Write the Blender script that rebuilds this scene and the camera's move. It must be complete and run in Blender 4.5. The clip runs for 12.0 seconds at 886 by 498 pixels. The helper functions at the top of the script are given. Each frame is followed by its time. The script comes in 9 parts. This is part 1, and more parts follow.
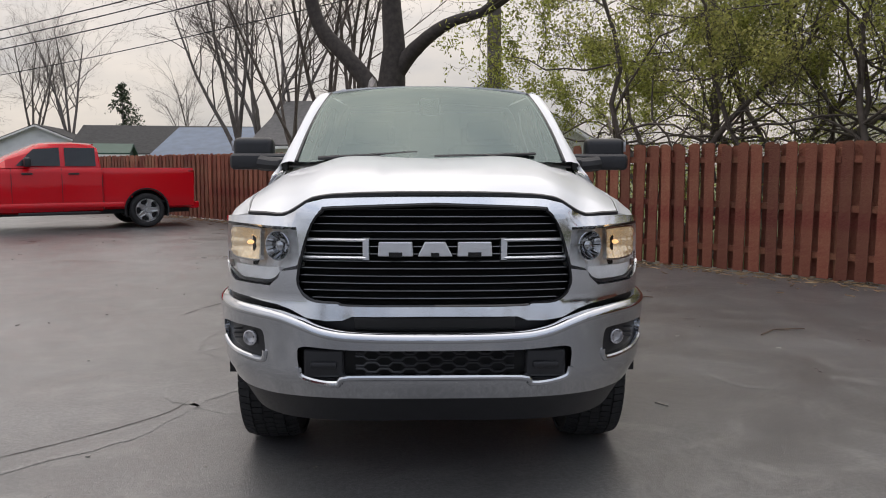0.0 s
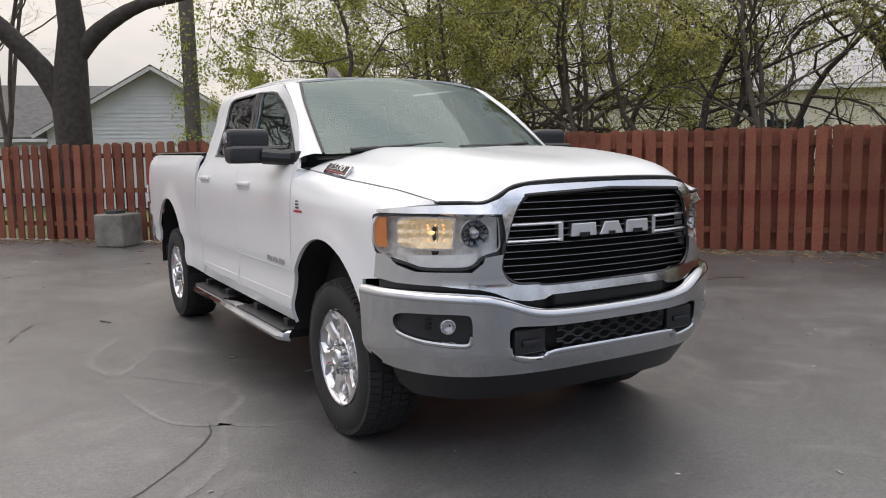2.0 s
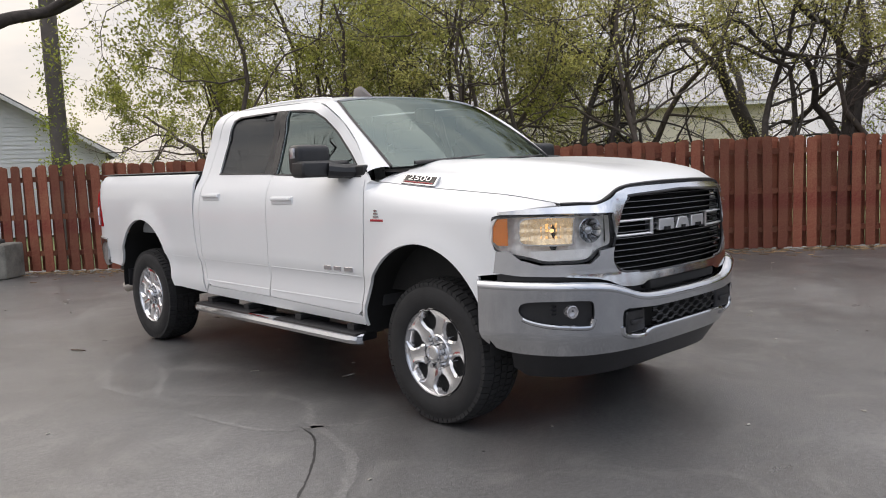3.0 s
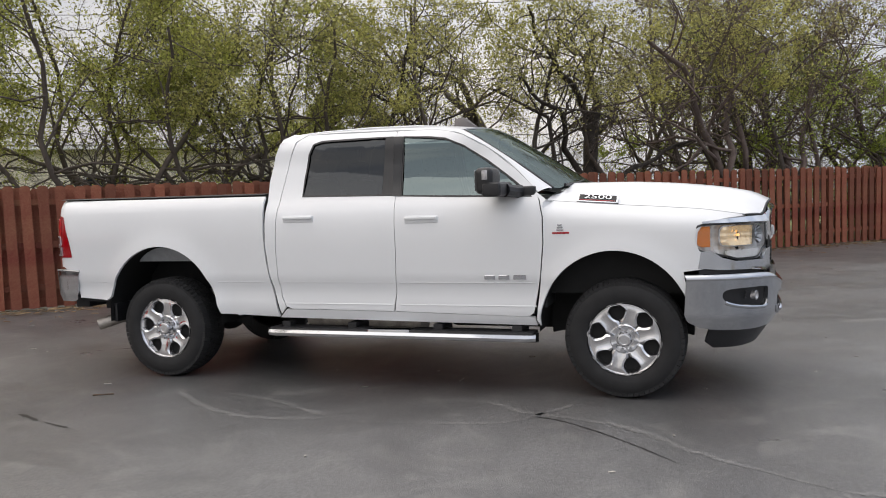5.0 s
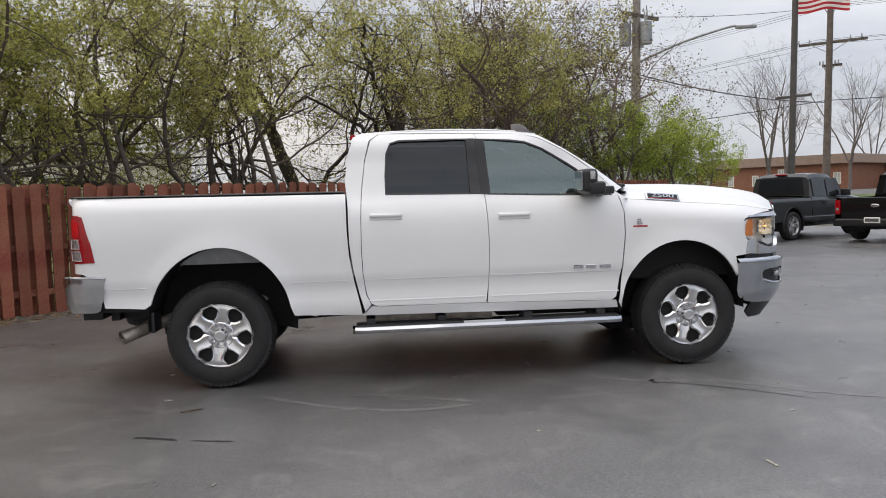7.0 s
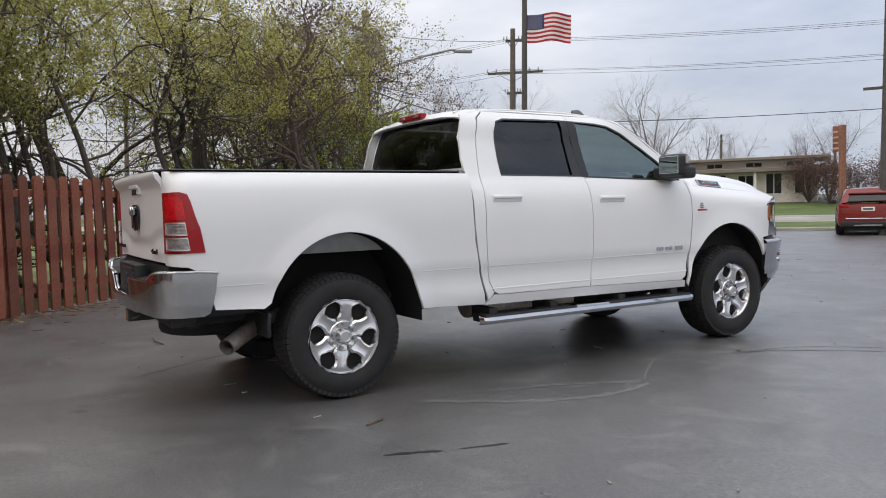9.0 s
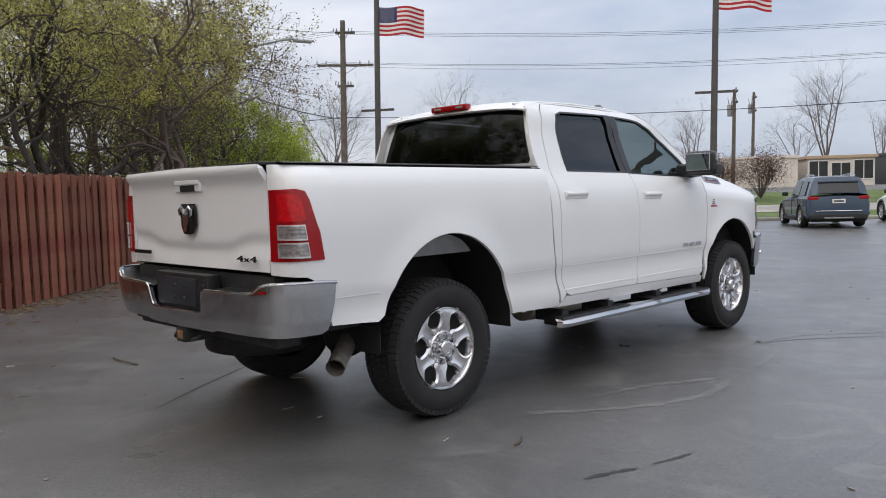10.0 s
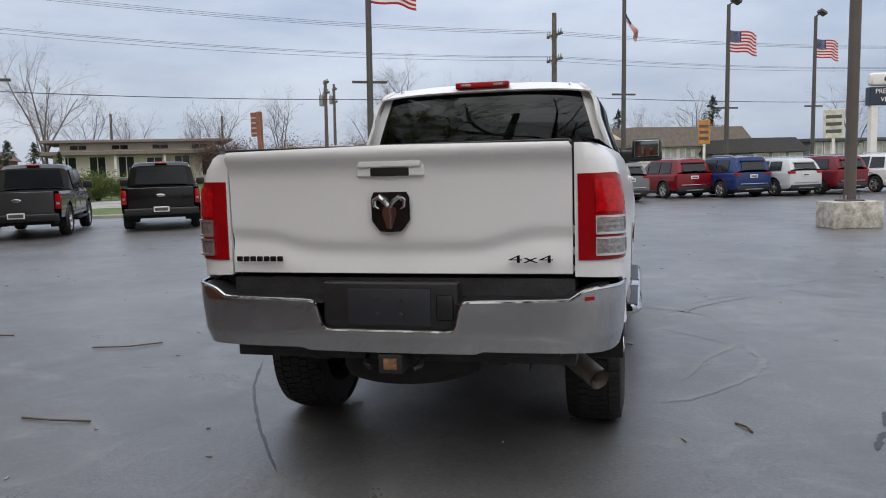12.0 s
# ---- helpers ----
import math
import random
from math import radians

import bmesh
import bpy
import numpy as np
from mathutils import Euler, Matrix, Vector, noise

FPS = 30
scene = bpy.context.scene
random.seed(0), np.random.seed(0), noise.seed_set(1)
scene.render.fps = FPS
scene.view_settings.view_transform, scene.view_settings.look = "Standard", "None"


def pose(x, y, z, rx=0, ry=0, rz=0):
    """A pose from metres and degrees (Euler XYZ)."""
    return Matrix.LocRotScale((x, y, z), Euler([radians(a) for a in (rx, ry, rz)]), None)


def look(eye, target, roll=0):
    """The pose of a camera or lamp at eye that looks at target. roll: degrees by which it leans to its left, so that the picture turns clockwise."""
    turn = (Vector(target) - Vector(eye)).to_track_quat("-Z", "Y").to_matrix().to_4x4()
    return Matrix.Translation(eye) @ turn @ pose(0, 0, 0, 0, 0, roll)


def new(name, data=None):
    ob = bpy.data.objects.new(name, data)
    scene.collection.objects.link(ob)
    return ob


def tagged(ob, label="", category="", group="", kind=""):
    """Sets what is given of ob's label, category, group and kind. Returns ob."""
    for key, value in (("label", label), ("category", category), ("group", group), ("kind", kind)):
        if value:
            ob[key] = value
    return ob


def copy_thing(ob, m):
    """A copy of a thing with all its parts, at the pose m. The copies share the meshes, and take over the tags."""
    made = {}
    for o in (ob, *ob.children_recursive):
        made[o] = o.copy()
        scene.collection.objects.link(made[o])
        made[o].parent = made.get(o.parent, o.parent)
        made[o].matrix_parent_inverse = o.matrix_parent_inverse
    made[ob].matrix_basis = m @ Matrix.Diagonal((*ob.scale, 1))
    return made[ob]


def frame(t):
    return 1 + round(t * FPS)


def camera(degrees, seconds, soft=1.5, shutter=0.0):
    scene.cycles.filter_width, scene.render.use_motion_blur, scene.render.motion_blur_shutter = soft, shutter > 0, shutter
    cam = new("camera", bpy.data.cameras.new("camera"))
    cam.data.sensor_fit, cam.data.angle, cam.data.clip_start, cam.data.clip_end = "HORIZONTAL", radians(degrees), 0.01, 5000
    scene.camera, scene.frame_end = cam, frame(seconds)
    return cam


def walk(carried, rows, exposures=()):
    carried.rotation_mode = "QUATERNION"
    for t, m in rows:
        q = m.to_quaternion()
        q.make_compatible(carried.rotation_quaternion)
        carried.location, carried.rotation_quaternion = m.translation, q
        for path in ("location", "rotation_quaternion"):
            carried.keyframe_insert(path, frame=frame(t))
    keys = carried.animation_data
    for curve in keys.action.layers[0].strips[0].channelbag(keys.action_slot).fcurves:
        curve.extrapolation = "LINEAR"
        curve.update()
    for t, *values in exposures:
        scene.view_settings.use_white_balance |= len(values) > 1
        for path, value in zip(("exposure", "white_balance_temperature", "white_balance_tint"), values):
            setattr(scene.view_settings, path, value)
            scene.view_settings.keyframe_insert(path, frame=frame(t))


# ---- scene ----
cam = camera(58.6, 12.0, 1.0)
PATH = [
    (0, (-0.042, -4.239, 1.456), (0.013, -2.251, 1.247), 0.1),
    (0.5, (-0.537, -4.195, 1.427), (-0.227, -2.232, 1.203), -0.0),
    (1, (-1.233, -4.092, 1.441), (-0.673, -2.188, 1.199), -0.2),
    (1.5, (-1.936, -3.9, 1.455), (-1.141, -2.081, 1.211), -0.6),
    (2, (-2.511, -3.765, 1.463), (-1.504, -2.053, 1.226), -1.0),
    (2.5, (-3.167, -3.565, 1.452), (-1.97, -1.978, 1.235), -1.6),
    (3, (-3.923, -3.249, 1.446), (-2.554, -1.805, 1.248), -2.2),
    (3.2, (-4.229, -3.055, 1.461), (-2.793, -1.675, 1.271), -2.5),
    (4.8, (-6.282, -0.917, 1.455), (-4.426, -0.187, 1.311), -2.1),
    (5, (-6.444, -0.567, 1.464), (-4.555, 0.073, 1.325), -2.0),
    (5.5, (-6.723, 0.246, 1.484), (-4.775, 0.676, 1.353), -1.8),
    (6, (-6.938, 1.102, 1.477), (-4.954, 1.319, 1.352), -1.7),
    (6.5, (-7.127, 1.868, 1.477), (-5.131, 1.876, 1.353), -1.7),
    (7, (-7.202, 2.648, 1.453), (-5.216, 2.451, 1.32), -1.7),
    (7.5, (-7.111, 3.502, 1.432), (-5.158, 3.095, 1.292), -1.5),
    (7.7, (-7.014, 3.852, 1.41), (-5.08, 3.36, 1.269), -1.4),
    (9.3, (-5.362, 6.268, 1.269), (-3.717, 5.135, 1.154), -1.6),
    (9.5, (-5.081, 6.531, 1.283), (-3.495, 5.319, 1.163), -1.6),
    (10, (-4.275, 7.099, 1.348), (-2.859, 5.694, 1.206), -1.6),
    (10.5, (-3.466, 7.51, 1.364), (-2.247, 5.932, 1.205), -1.7),
    (11, (-2.663, 7.902, 1.385), (-1.674, 6.173, 1.21), -1.9),
    (11.5, (-1.828, 8.151, 1.404), (-1.093, 6.3, 1.213), -1.9),
    (12, (-1.051, 8.235, 1.425), (-0.567, 6.306, 1.22), -1.6),
]
walk(cam, [(t, look(eye, target, roll)) for t, eye, target, roll in PATH], [(0, 0.24, 6700, 13), (3, 0.50, 6780, 13), (5.5, 0.42, 6820, 12), (9.5, 0.38, 6650, 12), (12, 0.32, 6450, 11)])
# ==== build ====
from mathutils.geometry import delaunay_2d_cdt

# ---- world and light: a bright overcast sky with thin blue gaps ----
world = bpy.data.worlds.new("overcast_sky")
scene.world = world
world.use_nodes = True
wn, wl = world.node_tree.nodes, world.node_tree.links
wn.clear()
w_out = wn.new("ShaderNodeOutputWorld")
w_bg = wn.new("ShaderNodeBackground")
w_sky = wn.new("ShaderNodeTexSky")
w_sky.sky_type = 'NISHITA'
w_sky.sun_disc = False
SUN_EL, SUN_AZ = radians(66), radians(-12)
w_sky.sun_elevation, w_sky.sun_rotation = SUN_EL, SUN_AZ
w_sky.dust_density, w_sky.ozone_density = 2.0, 2.0
w_tc = wn.new("ShaderNodeTexCoord")
w_map = wn.new("ShaderNodeMapping")
w_map.inputs["Scale"].default_value = (1.3, 1.3, 4.2)
w_noise = wn.new("ShaderNodeTexNoise")
w_noise.inputs["Scale"].default_value = 1.7
w_noise.inputs["Detail"].default_value = 7
w_noise.inputs["Roughness"].default_value = 0.55
w_ramp = wn.new("ShaderNodeValToRGB")
w_ramp.color_ramp.elements[0].position = 0.33
w_ramp.color_ramp.elements[0].color = (0.55, 0.60, 0.68, 1)
w_ramp.color_ramp.elements[1].position = 0.66
w_ramp.color_ramp.elements[1].color = (0.98, 0.97, 0.96, 1)
w_sep = wn.new("ShaderNodeSeparateXYZ")
# the cloud is warmer and brighter over the houses (+y), bluer over the street (-y)
w_side = wn.new("ShaderNodeMapRange")
w_side.inputs["From Min"].default_value, w_side.inputs["From Max"].default_value = -0.9, 0.9
w_tint = wn.new("ShaderNodeMix")
w_tint.data_type = 'RGBA'
w_tint.inputs[6].default_value = (0.96, 1.06, 1.22, 1)
w_tint.inputs[7].default_value = (1.36, 1.26, 1.13, 1)
w_mul = wn.new("ShaderNodeMix")
w_mul.data_type, w_mul.blend_type = 'RGBA', 'MULTIPLY'
w_mul.inputs[0].default_value = 1.0
# an overcast sky is brightest overhead
w_zen = wn.new("ShaderNodeMapRange")
w_zen.inputs["From Min"].default_value, w_zen.inputs["From Max"].default_value = 0.1, 0.9
w_zen.inputs["To Min"].default_value, w_zen.inputs["To Max"].default_value = 0.64, 1.45
w_lift = wn.new("ShaderNodeVectorMath")
w_lift.operation = 'SCALE'
w_gain = wn.new("ShaderNodeMix")
w_gain.data_type, w_gain.blend_type = 'RGBA', 'MULTIPLY'
w_gain.inputs[0].default_value = 1.0
CLOUD = 9.0
w_gain.inputs[7].default_value = (CLOUD, CLOUD, CLOUD, 1)
w_mix = wn.new("ShaderNodeMix")
w_mix.data_type = 'RGBA'
w_mix.inputs[0].default_value = 0.88
wl.new(w_tc.outputs["Generated"], w_map.inputs["Vector"])
wl.new(w_map.outputs["Vector"], w_noise.inputs["Vector"])
wl.new(w_noise.outputs["Fac"], w_ramp.inputs["Fac"])
wl.new(w_tc.outputs["Generated"], w_sep.inputs[0])
wl.new(w_sep.outputs["Y"], w_side.inputs["Value"])
wl.new(w_side.outputs["Result"], w_tint.inputs[0])
wl.new(w_ramp.outputs["Color"], w_mul.inputs[6])
wl.new(w_tint.outputs[2], w_mul.inputs[7])
wl.new(w_sep.outputs["Z"], w_zen.inputs["Value"])
wl.new(w_mul.outputs[2], w_lift.inputs[0])
wl.new(w_zen.outputs["Result"], w_lift.inputs["Scale"])
wl.new(w_lift.outputs[0], w_gain.inputs[6])
wl.new(w_sky.outputs["Color"], w_mix.inputs[6])
wl.new(w_gain.outputs[2], w_mix.inputs[7])
wl.new(w_mix.outputs[2], w_bg.inputs["Color"])
w_bg.inputs["Strength"].default_value = 0.1
wl.new(w_bg.outputs[0], w_out.inputs[0])
sun_data = bpy.data.lights.new("sun", 'SUN')
sun_data.energy, sun_data.angle, sun_data.color = 0.85, radians(80), (1.0, 0.96, 0.9)
sun = new("sun", sun_data)
sun.matrix_world = look((0, 0, 30), (0 - math.sin(SUN_AZ) * 30, -math.cos(SUN_AZ) * 30, 30 - 30 * math.tan(SUN_EL)))



# ---- materials ----
def mat(name, col, rough=0.6, metal=0.0, var=0.12, scale=6.0, bump=0.0, bscale=80.0, coat=0.0, spec=0.5, tint=None,
        trans=0.0, emit=None, strength=0.0, random_obj=0.0, island=0.0):
    """A principled surface whose colour varies at a coarse and a fine scale, with relief."""
    m = bpy.data.materials.new(name)
    m.use_nodes = True
    n, l = m.node_tree.nodes, m.node_tree.links
    b = n["Principled BSDF"]
    tc = n.new("ShaderNodeTexCoord")
    no = n.new("ShaderNodeTexNoise")
    no.inputs["Scale"].default_value, no.inputs["Detail"].default_value = scale, 6
    fine = n.new("ShaderNodeTexNoise")
    fine.inputs["Scale"].default_value, fine.inputs["Detail"].default_value = bscale, 4
    l.new(tc.outputs["Object"], no.inputs["Vector"])
    l.new(tc.outputs["Object"], fine.inputs["Vector"])
    add = n.new("ShaderNodeMath")
    add.operation = 'MULTIPLY_ADD'
    add.inputs[1].default_value = 0.35
    l.new(fine.outputs["Fac"], add.inputs[0])
    l.new(no.outputs["Fac"], add.inputs[2])
    ramp = n.new("ShaderNodeValToRGB")
    lo = [max(0, c * (1 - var)) for c in col]
    hi = [min(1, c * (1 + var)) for c in (tint or col)]
    ramp.color_ramp.elements[0].position, ramp.color_ramp.elements[1].position = 0.45, 0.95
    ramp.color_ramp.elements[0].color, ramp.color_ramp.elements[1].color = (*lo, 1), (*hi, 1)
    l.new(add.outputs[0], ramp.inputs["Fac"])
    src = ramp.outputs["Color"]
    if random_obj or island:
        hsv = n.new("ShaderNodeHueSaturation")
        mr = n.new("ShaderNodeMapRange")
        k = random_obj or island
        mr.inputs["To Min"].default_value, mr.inputs["To Max"].default_value = 1 - k, 1 + k
        if random_obj:
            l.new(n.new("ShaderNodeObjectInfo").outputs["Random"], mr.inputs["Value"])
        else:
            l.new(n.new("ShaderNodeNewGeometry").outputs["Random Per Island"], mr.inputs["Value"])
        l.new(mr.outputs["Result"], hsv.inputs["Value"])
        l.new(src, hsv.inputs["Color"])
        src = hsv.outputs["Color"]
    l.new(src, b.inputs["Base Color"])
    b.inputs["Roughness"].default_value, b.inputs["Metallic"].default_value = rough, metal
    b.inputs["Specular IOR Level"].default_value = spec
    b.inputs["Coat Weight"].default_value, b.inputs["Coat Roughness"].default_value = coat, 0.04
    b.inputs["Transmission Weight"].default_value = trans
    if emit:
        b.inputs["Emission Color"].default_value, b.inputs["Emission Strength"].default_value = (*emit, 1), strength
    if bump:
        bp = n.new("ShaderNodeBump")
        bp.inputs["Strength"].default_value, bp.inputs["Distance"].default_value = bump, 0.01
        l.new(fine.outputs["Fac"], bp.inputs["Height"])
        l.new(bp.outputs["Normal"], b.inputs["Normal"])
    return m


def glass_mat(name, tint, see, gloss=(0.9, 0.95, 0.97), rough=0.0, base=0.08, edge=0.75):
    """Thin tinted pane: lets part of the light through and mirrors the sky, more so at a slant."""
    m = bpy.data.materials.new(name)
    m.use_nodes = True
    n, l = m.node_tree.nodes, m.node_tree.links
    n.clear()
    out = n.new("ShaderNodeOutputMaterial")
    tr = n.new("ShaderNodeBsdfTransparent")
    tr.inputs[0].default_value = (*[c * see for c in tint], 1)
    gl = n.new("ShaderNodeBsdfGlossy")
    gl.inputs["Color"].default_value, gl.inputs["Roughness"].default_value = (*gloss, 1), rough
    lw = n.new("ShaderNodeFresnel")
    lw.inputs[0].default_value = 1.5
    mr = n.new("ShaderNodeMapRange")
    mr.inputs["From Min"].default_value, mr.inputs["From Max"].default_value = 0.04, 1.0
    mr.inputs["To Min"].default_value, mr.inputs["To Max"].default_value = base, edge
    mx = n.new("ShaderNodeMixShader")
    l.new(lw.outputs[0], mr.inputs["Value"])
    l.new(mr.outputs["Result"], mx.inputs[0])
    l.new(tr.outputs[0], mx.inputs[1])
    l.new(gl.outputs[0], mx.inputs[2])
    l.new(mx.outputs[0], out.inputs[0])
    return m


M_WHITE = mat("white_paint", (0.73, 0.74, 0.75), 0.3, 0, 0.015, 2.0, coat=0.45)
M_CHROME = mat("chrome", (0.50, 0.51, 0.53), 0.07, 1.0, 0.03, 3.0)
M_CHROME_W = mat("polished_alloy", (0.70, 0.70, 0.71), 0.16, 1.0, 0.06, 9.0)
M_SATIN = mat("satin_chrome", (0.66, 0.67, 0.69), 0.12, 1.0, 0.04, 4.0)
M_BLACK = mat("black_plastic", (0.013, 0.013, 0.015), 0.42, 0, 0.25, 14, 0.15, 300)
M_GLOSSBLACK = mat("gloss_black", (0.008, 0.008, 0.009), 0.18, 0, 0.2, 8)
M_RUBBER = mat("tyre_rubber", (0.014, 0.014, 0.015), 0.78, 0, 0.3, 12, 0.3, 160)
M_DARK = mat("underbody_dark", (0.006, 0.006, 0.006), 0.8, 0, 0.3, 10)
M_FRAME = mat("chassis_steel", (0.03, 0.03, 0.032), 0.6, 0.3, 0.4, 12, 0.3, 60)
M_TAIL = mat("red_lens", (0.30, 0.002, 0.006), 0.15, 0, 0.15, 14, coat=0.35, spec=0.35)
M_TAILCLEAR = mat("clear_lens", (0.46, 0.45, 0.46), 0.15, 0.55, 0.35, 30, coat=1.0)
M_BRUSHED = mat("brushed_chrome", (0.78, 0.79, 0.81), 0.36, 1.0, 0.05, 6.0)
# dark satin grey for the highlight lines drawn on the grille bars
M_BARGLINT = mat("grille_glint", (0.17, 0.17, 0.175), 0.3, 0.9, 0.1, 9.0)
M_REVERSE = mat("reversing_lens", (0.34, 0.33, 0.335), 0.14, 0.55, 0.4, 40, coat=0.6)
M_GRILLE = mat("grille_black", (0.004, 0.004, 0.0045), 0.55, 0, 0.2, 9, spec=0.05)
M_AMBER = mat("amber_lens", (0.75, 0.22, 0.02), 0.12, 0, 0.1, 30, coat=1.0)
M_REFLECTOR = mat("lamp_reflector", (0.90, 0.89, 0.88), 0.3, 0.0, 0.12, 26)
M_BULB = mat("lit_bulb", (1.0, 0.7, 0.35), 0.3, 0, 0.02, 8, emit=(1.0, 0.60, 0.24), strength=0.9)
M_WARM = mat("lit_reflector", (0.86, 0.74, 0.55), 0.18, 0.75, 0.2, 60, emit=(1.0, 0.62, 0.28), strength=0.10)
M_LENS = glass_mat("lamp_lens", (0.97, 0.97, 0.97), 0.97, base=0.05, edge=0.5)
M_WSHIELD = glass_mat("windshield_glass", (0.66, 0.78, 0.76), 0.45, (0.50, 0.61, 0.60), 0.0, 0.20, 0.75)
M_SIDEGLASS = glass_mat("side_glass", (0.56, 0.76, 0.72), 0.26, (0.74, 0.90, 0.90), base=0.17, edge=0.8)
M_TINT = glass_mat("privacy_glass", (0.2, 0.2, 0.22), 0.22, (0.75, 0.80, 0.85), base=0.06, edge=0.7)
M_SEAT = mat("seat_cloth", (0.035, 0.035, 0.038), 0.9, 0, 0.2, 30, 0.2, 400)
M_TRIM = mat("cabin_plastic", (0.05, 0.05, 0.052), 0.6, 0, 0.15, 20)
M_MIRROR = mat("mirror_glass", (0.48, 0.50, 0.52), 0.02, 1.0, 0.01, 3)
M_EXH = mat("exhaust_steel", (0.42, 0.38, 0.34), 0.45, 0.75, 0.35, 12, 0.2, 60)
M_RED_DEC = mat("red_badge", (0.35, 0.02, 0.03), 0.35, 0, 0.05, 10)
M_BEDLINER = mat("bed_liner", (0.03, 0.03, 0.03), 0.85, 0, 0.2, 60, 0.6, 300)


# ---- mesh helpers ----
def part(name, bm, material, parent=None, label="", smooth=True, solid=0.0, bevel=0.0, auto=None):
    """One mesh object from a bmesh, under its thing."""
    me = bpy.data.meshes.new(name)
    bmesh.ops.remove_doubles(bm, verts=bm.verts, dist=0.0002)
    bm.to_mesh(me)
    bm.free()
    me.materials.append(material)
    if smooth:
        me.polygons.foreach_set("use_smooth", [True] * len(me.polygons))
        me.set_sharp_from_angle(angle=radians(auto or 35))
    ob = new(name, me)
    if parent:
        ob.parent = parent
    if label:
        ob["label"] = label
    if solid:
        s = ob.modifiers.new("thickness", 'SOLIDIFY')
        s.thickness, s.offset = solid, -1
        e = ob.modifiers.new("crisp_rim", 'EDGE_SPLIT')
        e.split_angle, e.use_edge_sharp = radians(auto or 40), False
    if bevel:
        b = ob.modifiers.new("edge", 'BEVEL')
        b.width, b.segments, b.limit_method, b.angle_limit = bevel, 2, 'ANGLE', radians(40)
    return ob


def box(bm, x0, x1, y0, y1, z0, z1, m=None):
    r = bmesh.ops.create_cube(bm, size=1)
    for v in r["verts"]:
        v.co = Vector(((x0 + x1) / 2 + v.co.x * (x1 - x0), (y0 + y1) / 2 + v.co.y * (y1 - y0), (z0 + z1) / 2 + v.co.z * (z1 - z0)))
        if m:
            v.co = m @ v.co
    return r["verts"]


def rbox(bm, x0, x1, y0, y1, z0, z1, r=0.01, seg=2, m=None):
    t = bmesh.new()
    box(t, x0, x1, y0, y1, z0, z1)
    bmesh.ops.bevel(t, geom=t.edges[:], offset=r, segments=seg, profile=0.6, affect='EDGES')
    join(bm, t, m)


def join(bm, other, m=None):
    vs = [bm.verts.new(m @ v.co if m else v.co) for v in other.verts]
    other.verts.index_update()
    for f in other.faces:
        try:
            bm.faces.new([vs[v.index] for v in f.verts])
        except ValueError:
            pass
    other.free()


def cyl(bm, p, q, r0, r1=None, n=12, caps=True):
    p, q = Vector(p), Vector(q)
    r1 = r0 if r1 is None else r1
    d = (q - p).normalized()
    a = d.orthogonal().normalized()
    b = d.cross(a)
    rings = []
    for c, r in ((p, r0), (q, r1)):
        rings.append([bm.verts.new(c + (a * math.cos(i * math.tau / n) + b * math.sin(i * math.tau / n)) * r) for i in range(n)])
    for i in range(n):
        bm.faces.new((rings[0][i], rings[0][(i + 1) % n], rings[1][(i + 1) % n], rings[1][i]))
    if caps:
        bm.faces.new(rings[0][::-1])
        bm.faces.new(rings[1])


def tube(bm, pts, r, n=8, caps=True):
    """A round bar along points; r is a number or one for each point."""
    pts = [Vector(p) for p in pts]
    rs = r if isinstance(r, (list, tuple)) else [r] * len(pts)
    a = None
    rings = []
    for i, p in enumerate(pts):
        d = (pts[min(i + 1, len(pts) - 1)] - pts[max(i - 1, 0)]).normalized()
        a = d.orthogonal() if a is None else a - d * a.dot(d)
        a = a.normalized()
        b = d.cross(a)
        rings.append([bm.verts.new(p + (a * math.cos(k * math.tau / n) + b * math.sin(k * math.tau / n)) * rs[i]) for k in range(n)])
    for u, v in zip(rings, rings[1:]):
        for k in range(n):
            bm.faces.new((u[k], u[(k + 1) % n], v[(k + 1) % n], v[k]))
    if caps:
        bm.faces.new(rings[0][::-1])
        bm.faces.new(rings[-1])


def grid(bm, rows):
    """A sheet through rows of points."""
    vs = [[bm.verts.new(p) for p in row] for row in rows]
    for a, b in zip(vs, vs[1:]):
        for i in range(len(a) - 1):
            bm.faces.new((a[i], a[i + 1], b[i + 1], b[i]))


def lathe(bm, prof, n=40, m=None, caps=False):
    """Rotate (r, x) pairs about the x axis."""
    rings = []
    for r, x in prof:
        ring = []
        for k in range(n):
            c = Vector((x, math.cos(k * math.tau / n) * r, math.sin(k * math.tau / n) * r))
            ring.append(bm.verts.new(m @ c if m else c))
        rings.append(ring)
    for u, v in zip(rings, rings[1:]):
        for k in range(n):
            bm.faces.new((u[k], u[(k + 1) % n], v[(k + 1) % n], v[k]))
    if caps:
        bm.faces.new(rings[0][::-1])
        bm.faces.new(rings[-1])


def smooth_path(pts, per=6, closed=False):
    """Catmull-Rom through points of any dimension."""
    P = [np.array(p, float) for p in pts]
    n = len(P)
    out = []
    for i in range(n if closed else n - 1):
        g = lambda k: P[k % n] if closed else P[min(max(k, 0), n - 1)]
        a, b, c, d = g(i - 1), g(i), g(i + 1), g(i + 2)
        for j in range(per):
            t = j / per
            out.append(0.5 * (2 * b + (c - a) * t + (2 * a - 5 * b + 4 * c - d) * t * t + (3 * b - a - 3 * c + d) * t ** 3))
    if not closed:
        out.append(P[-1])
    return [tuple(p) for p in out]


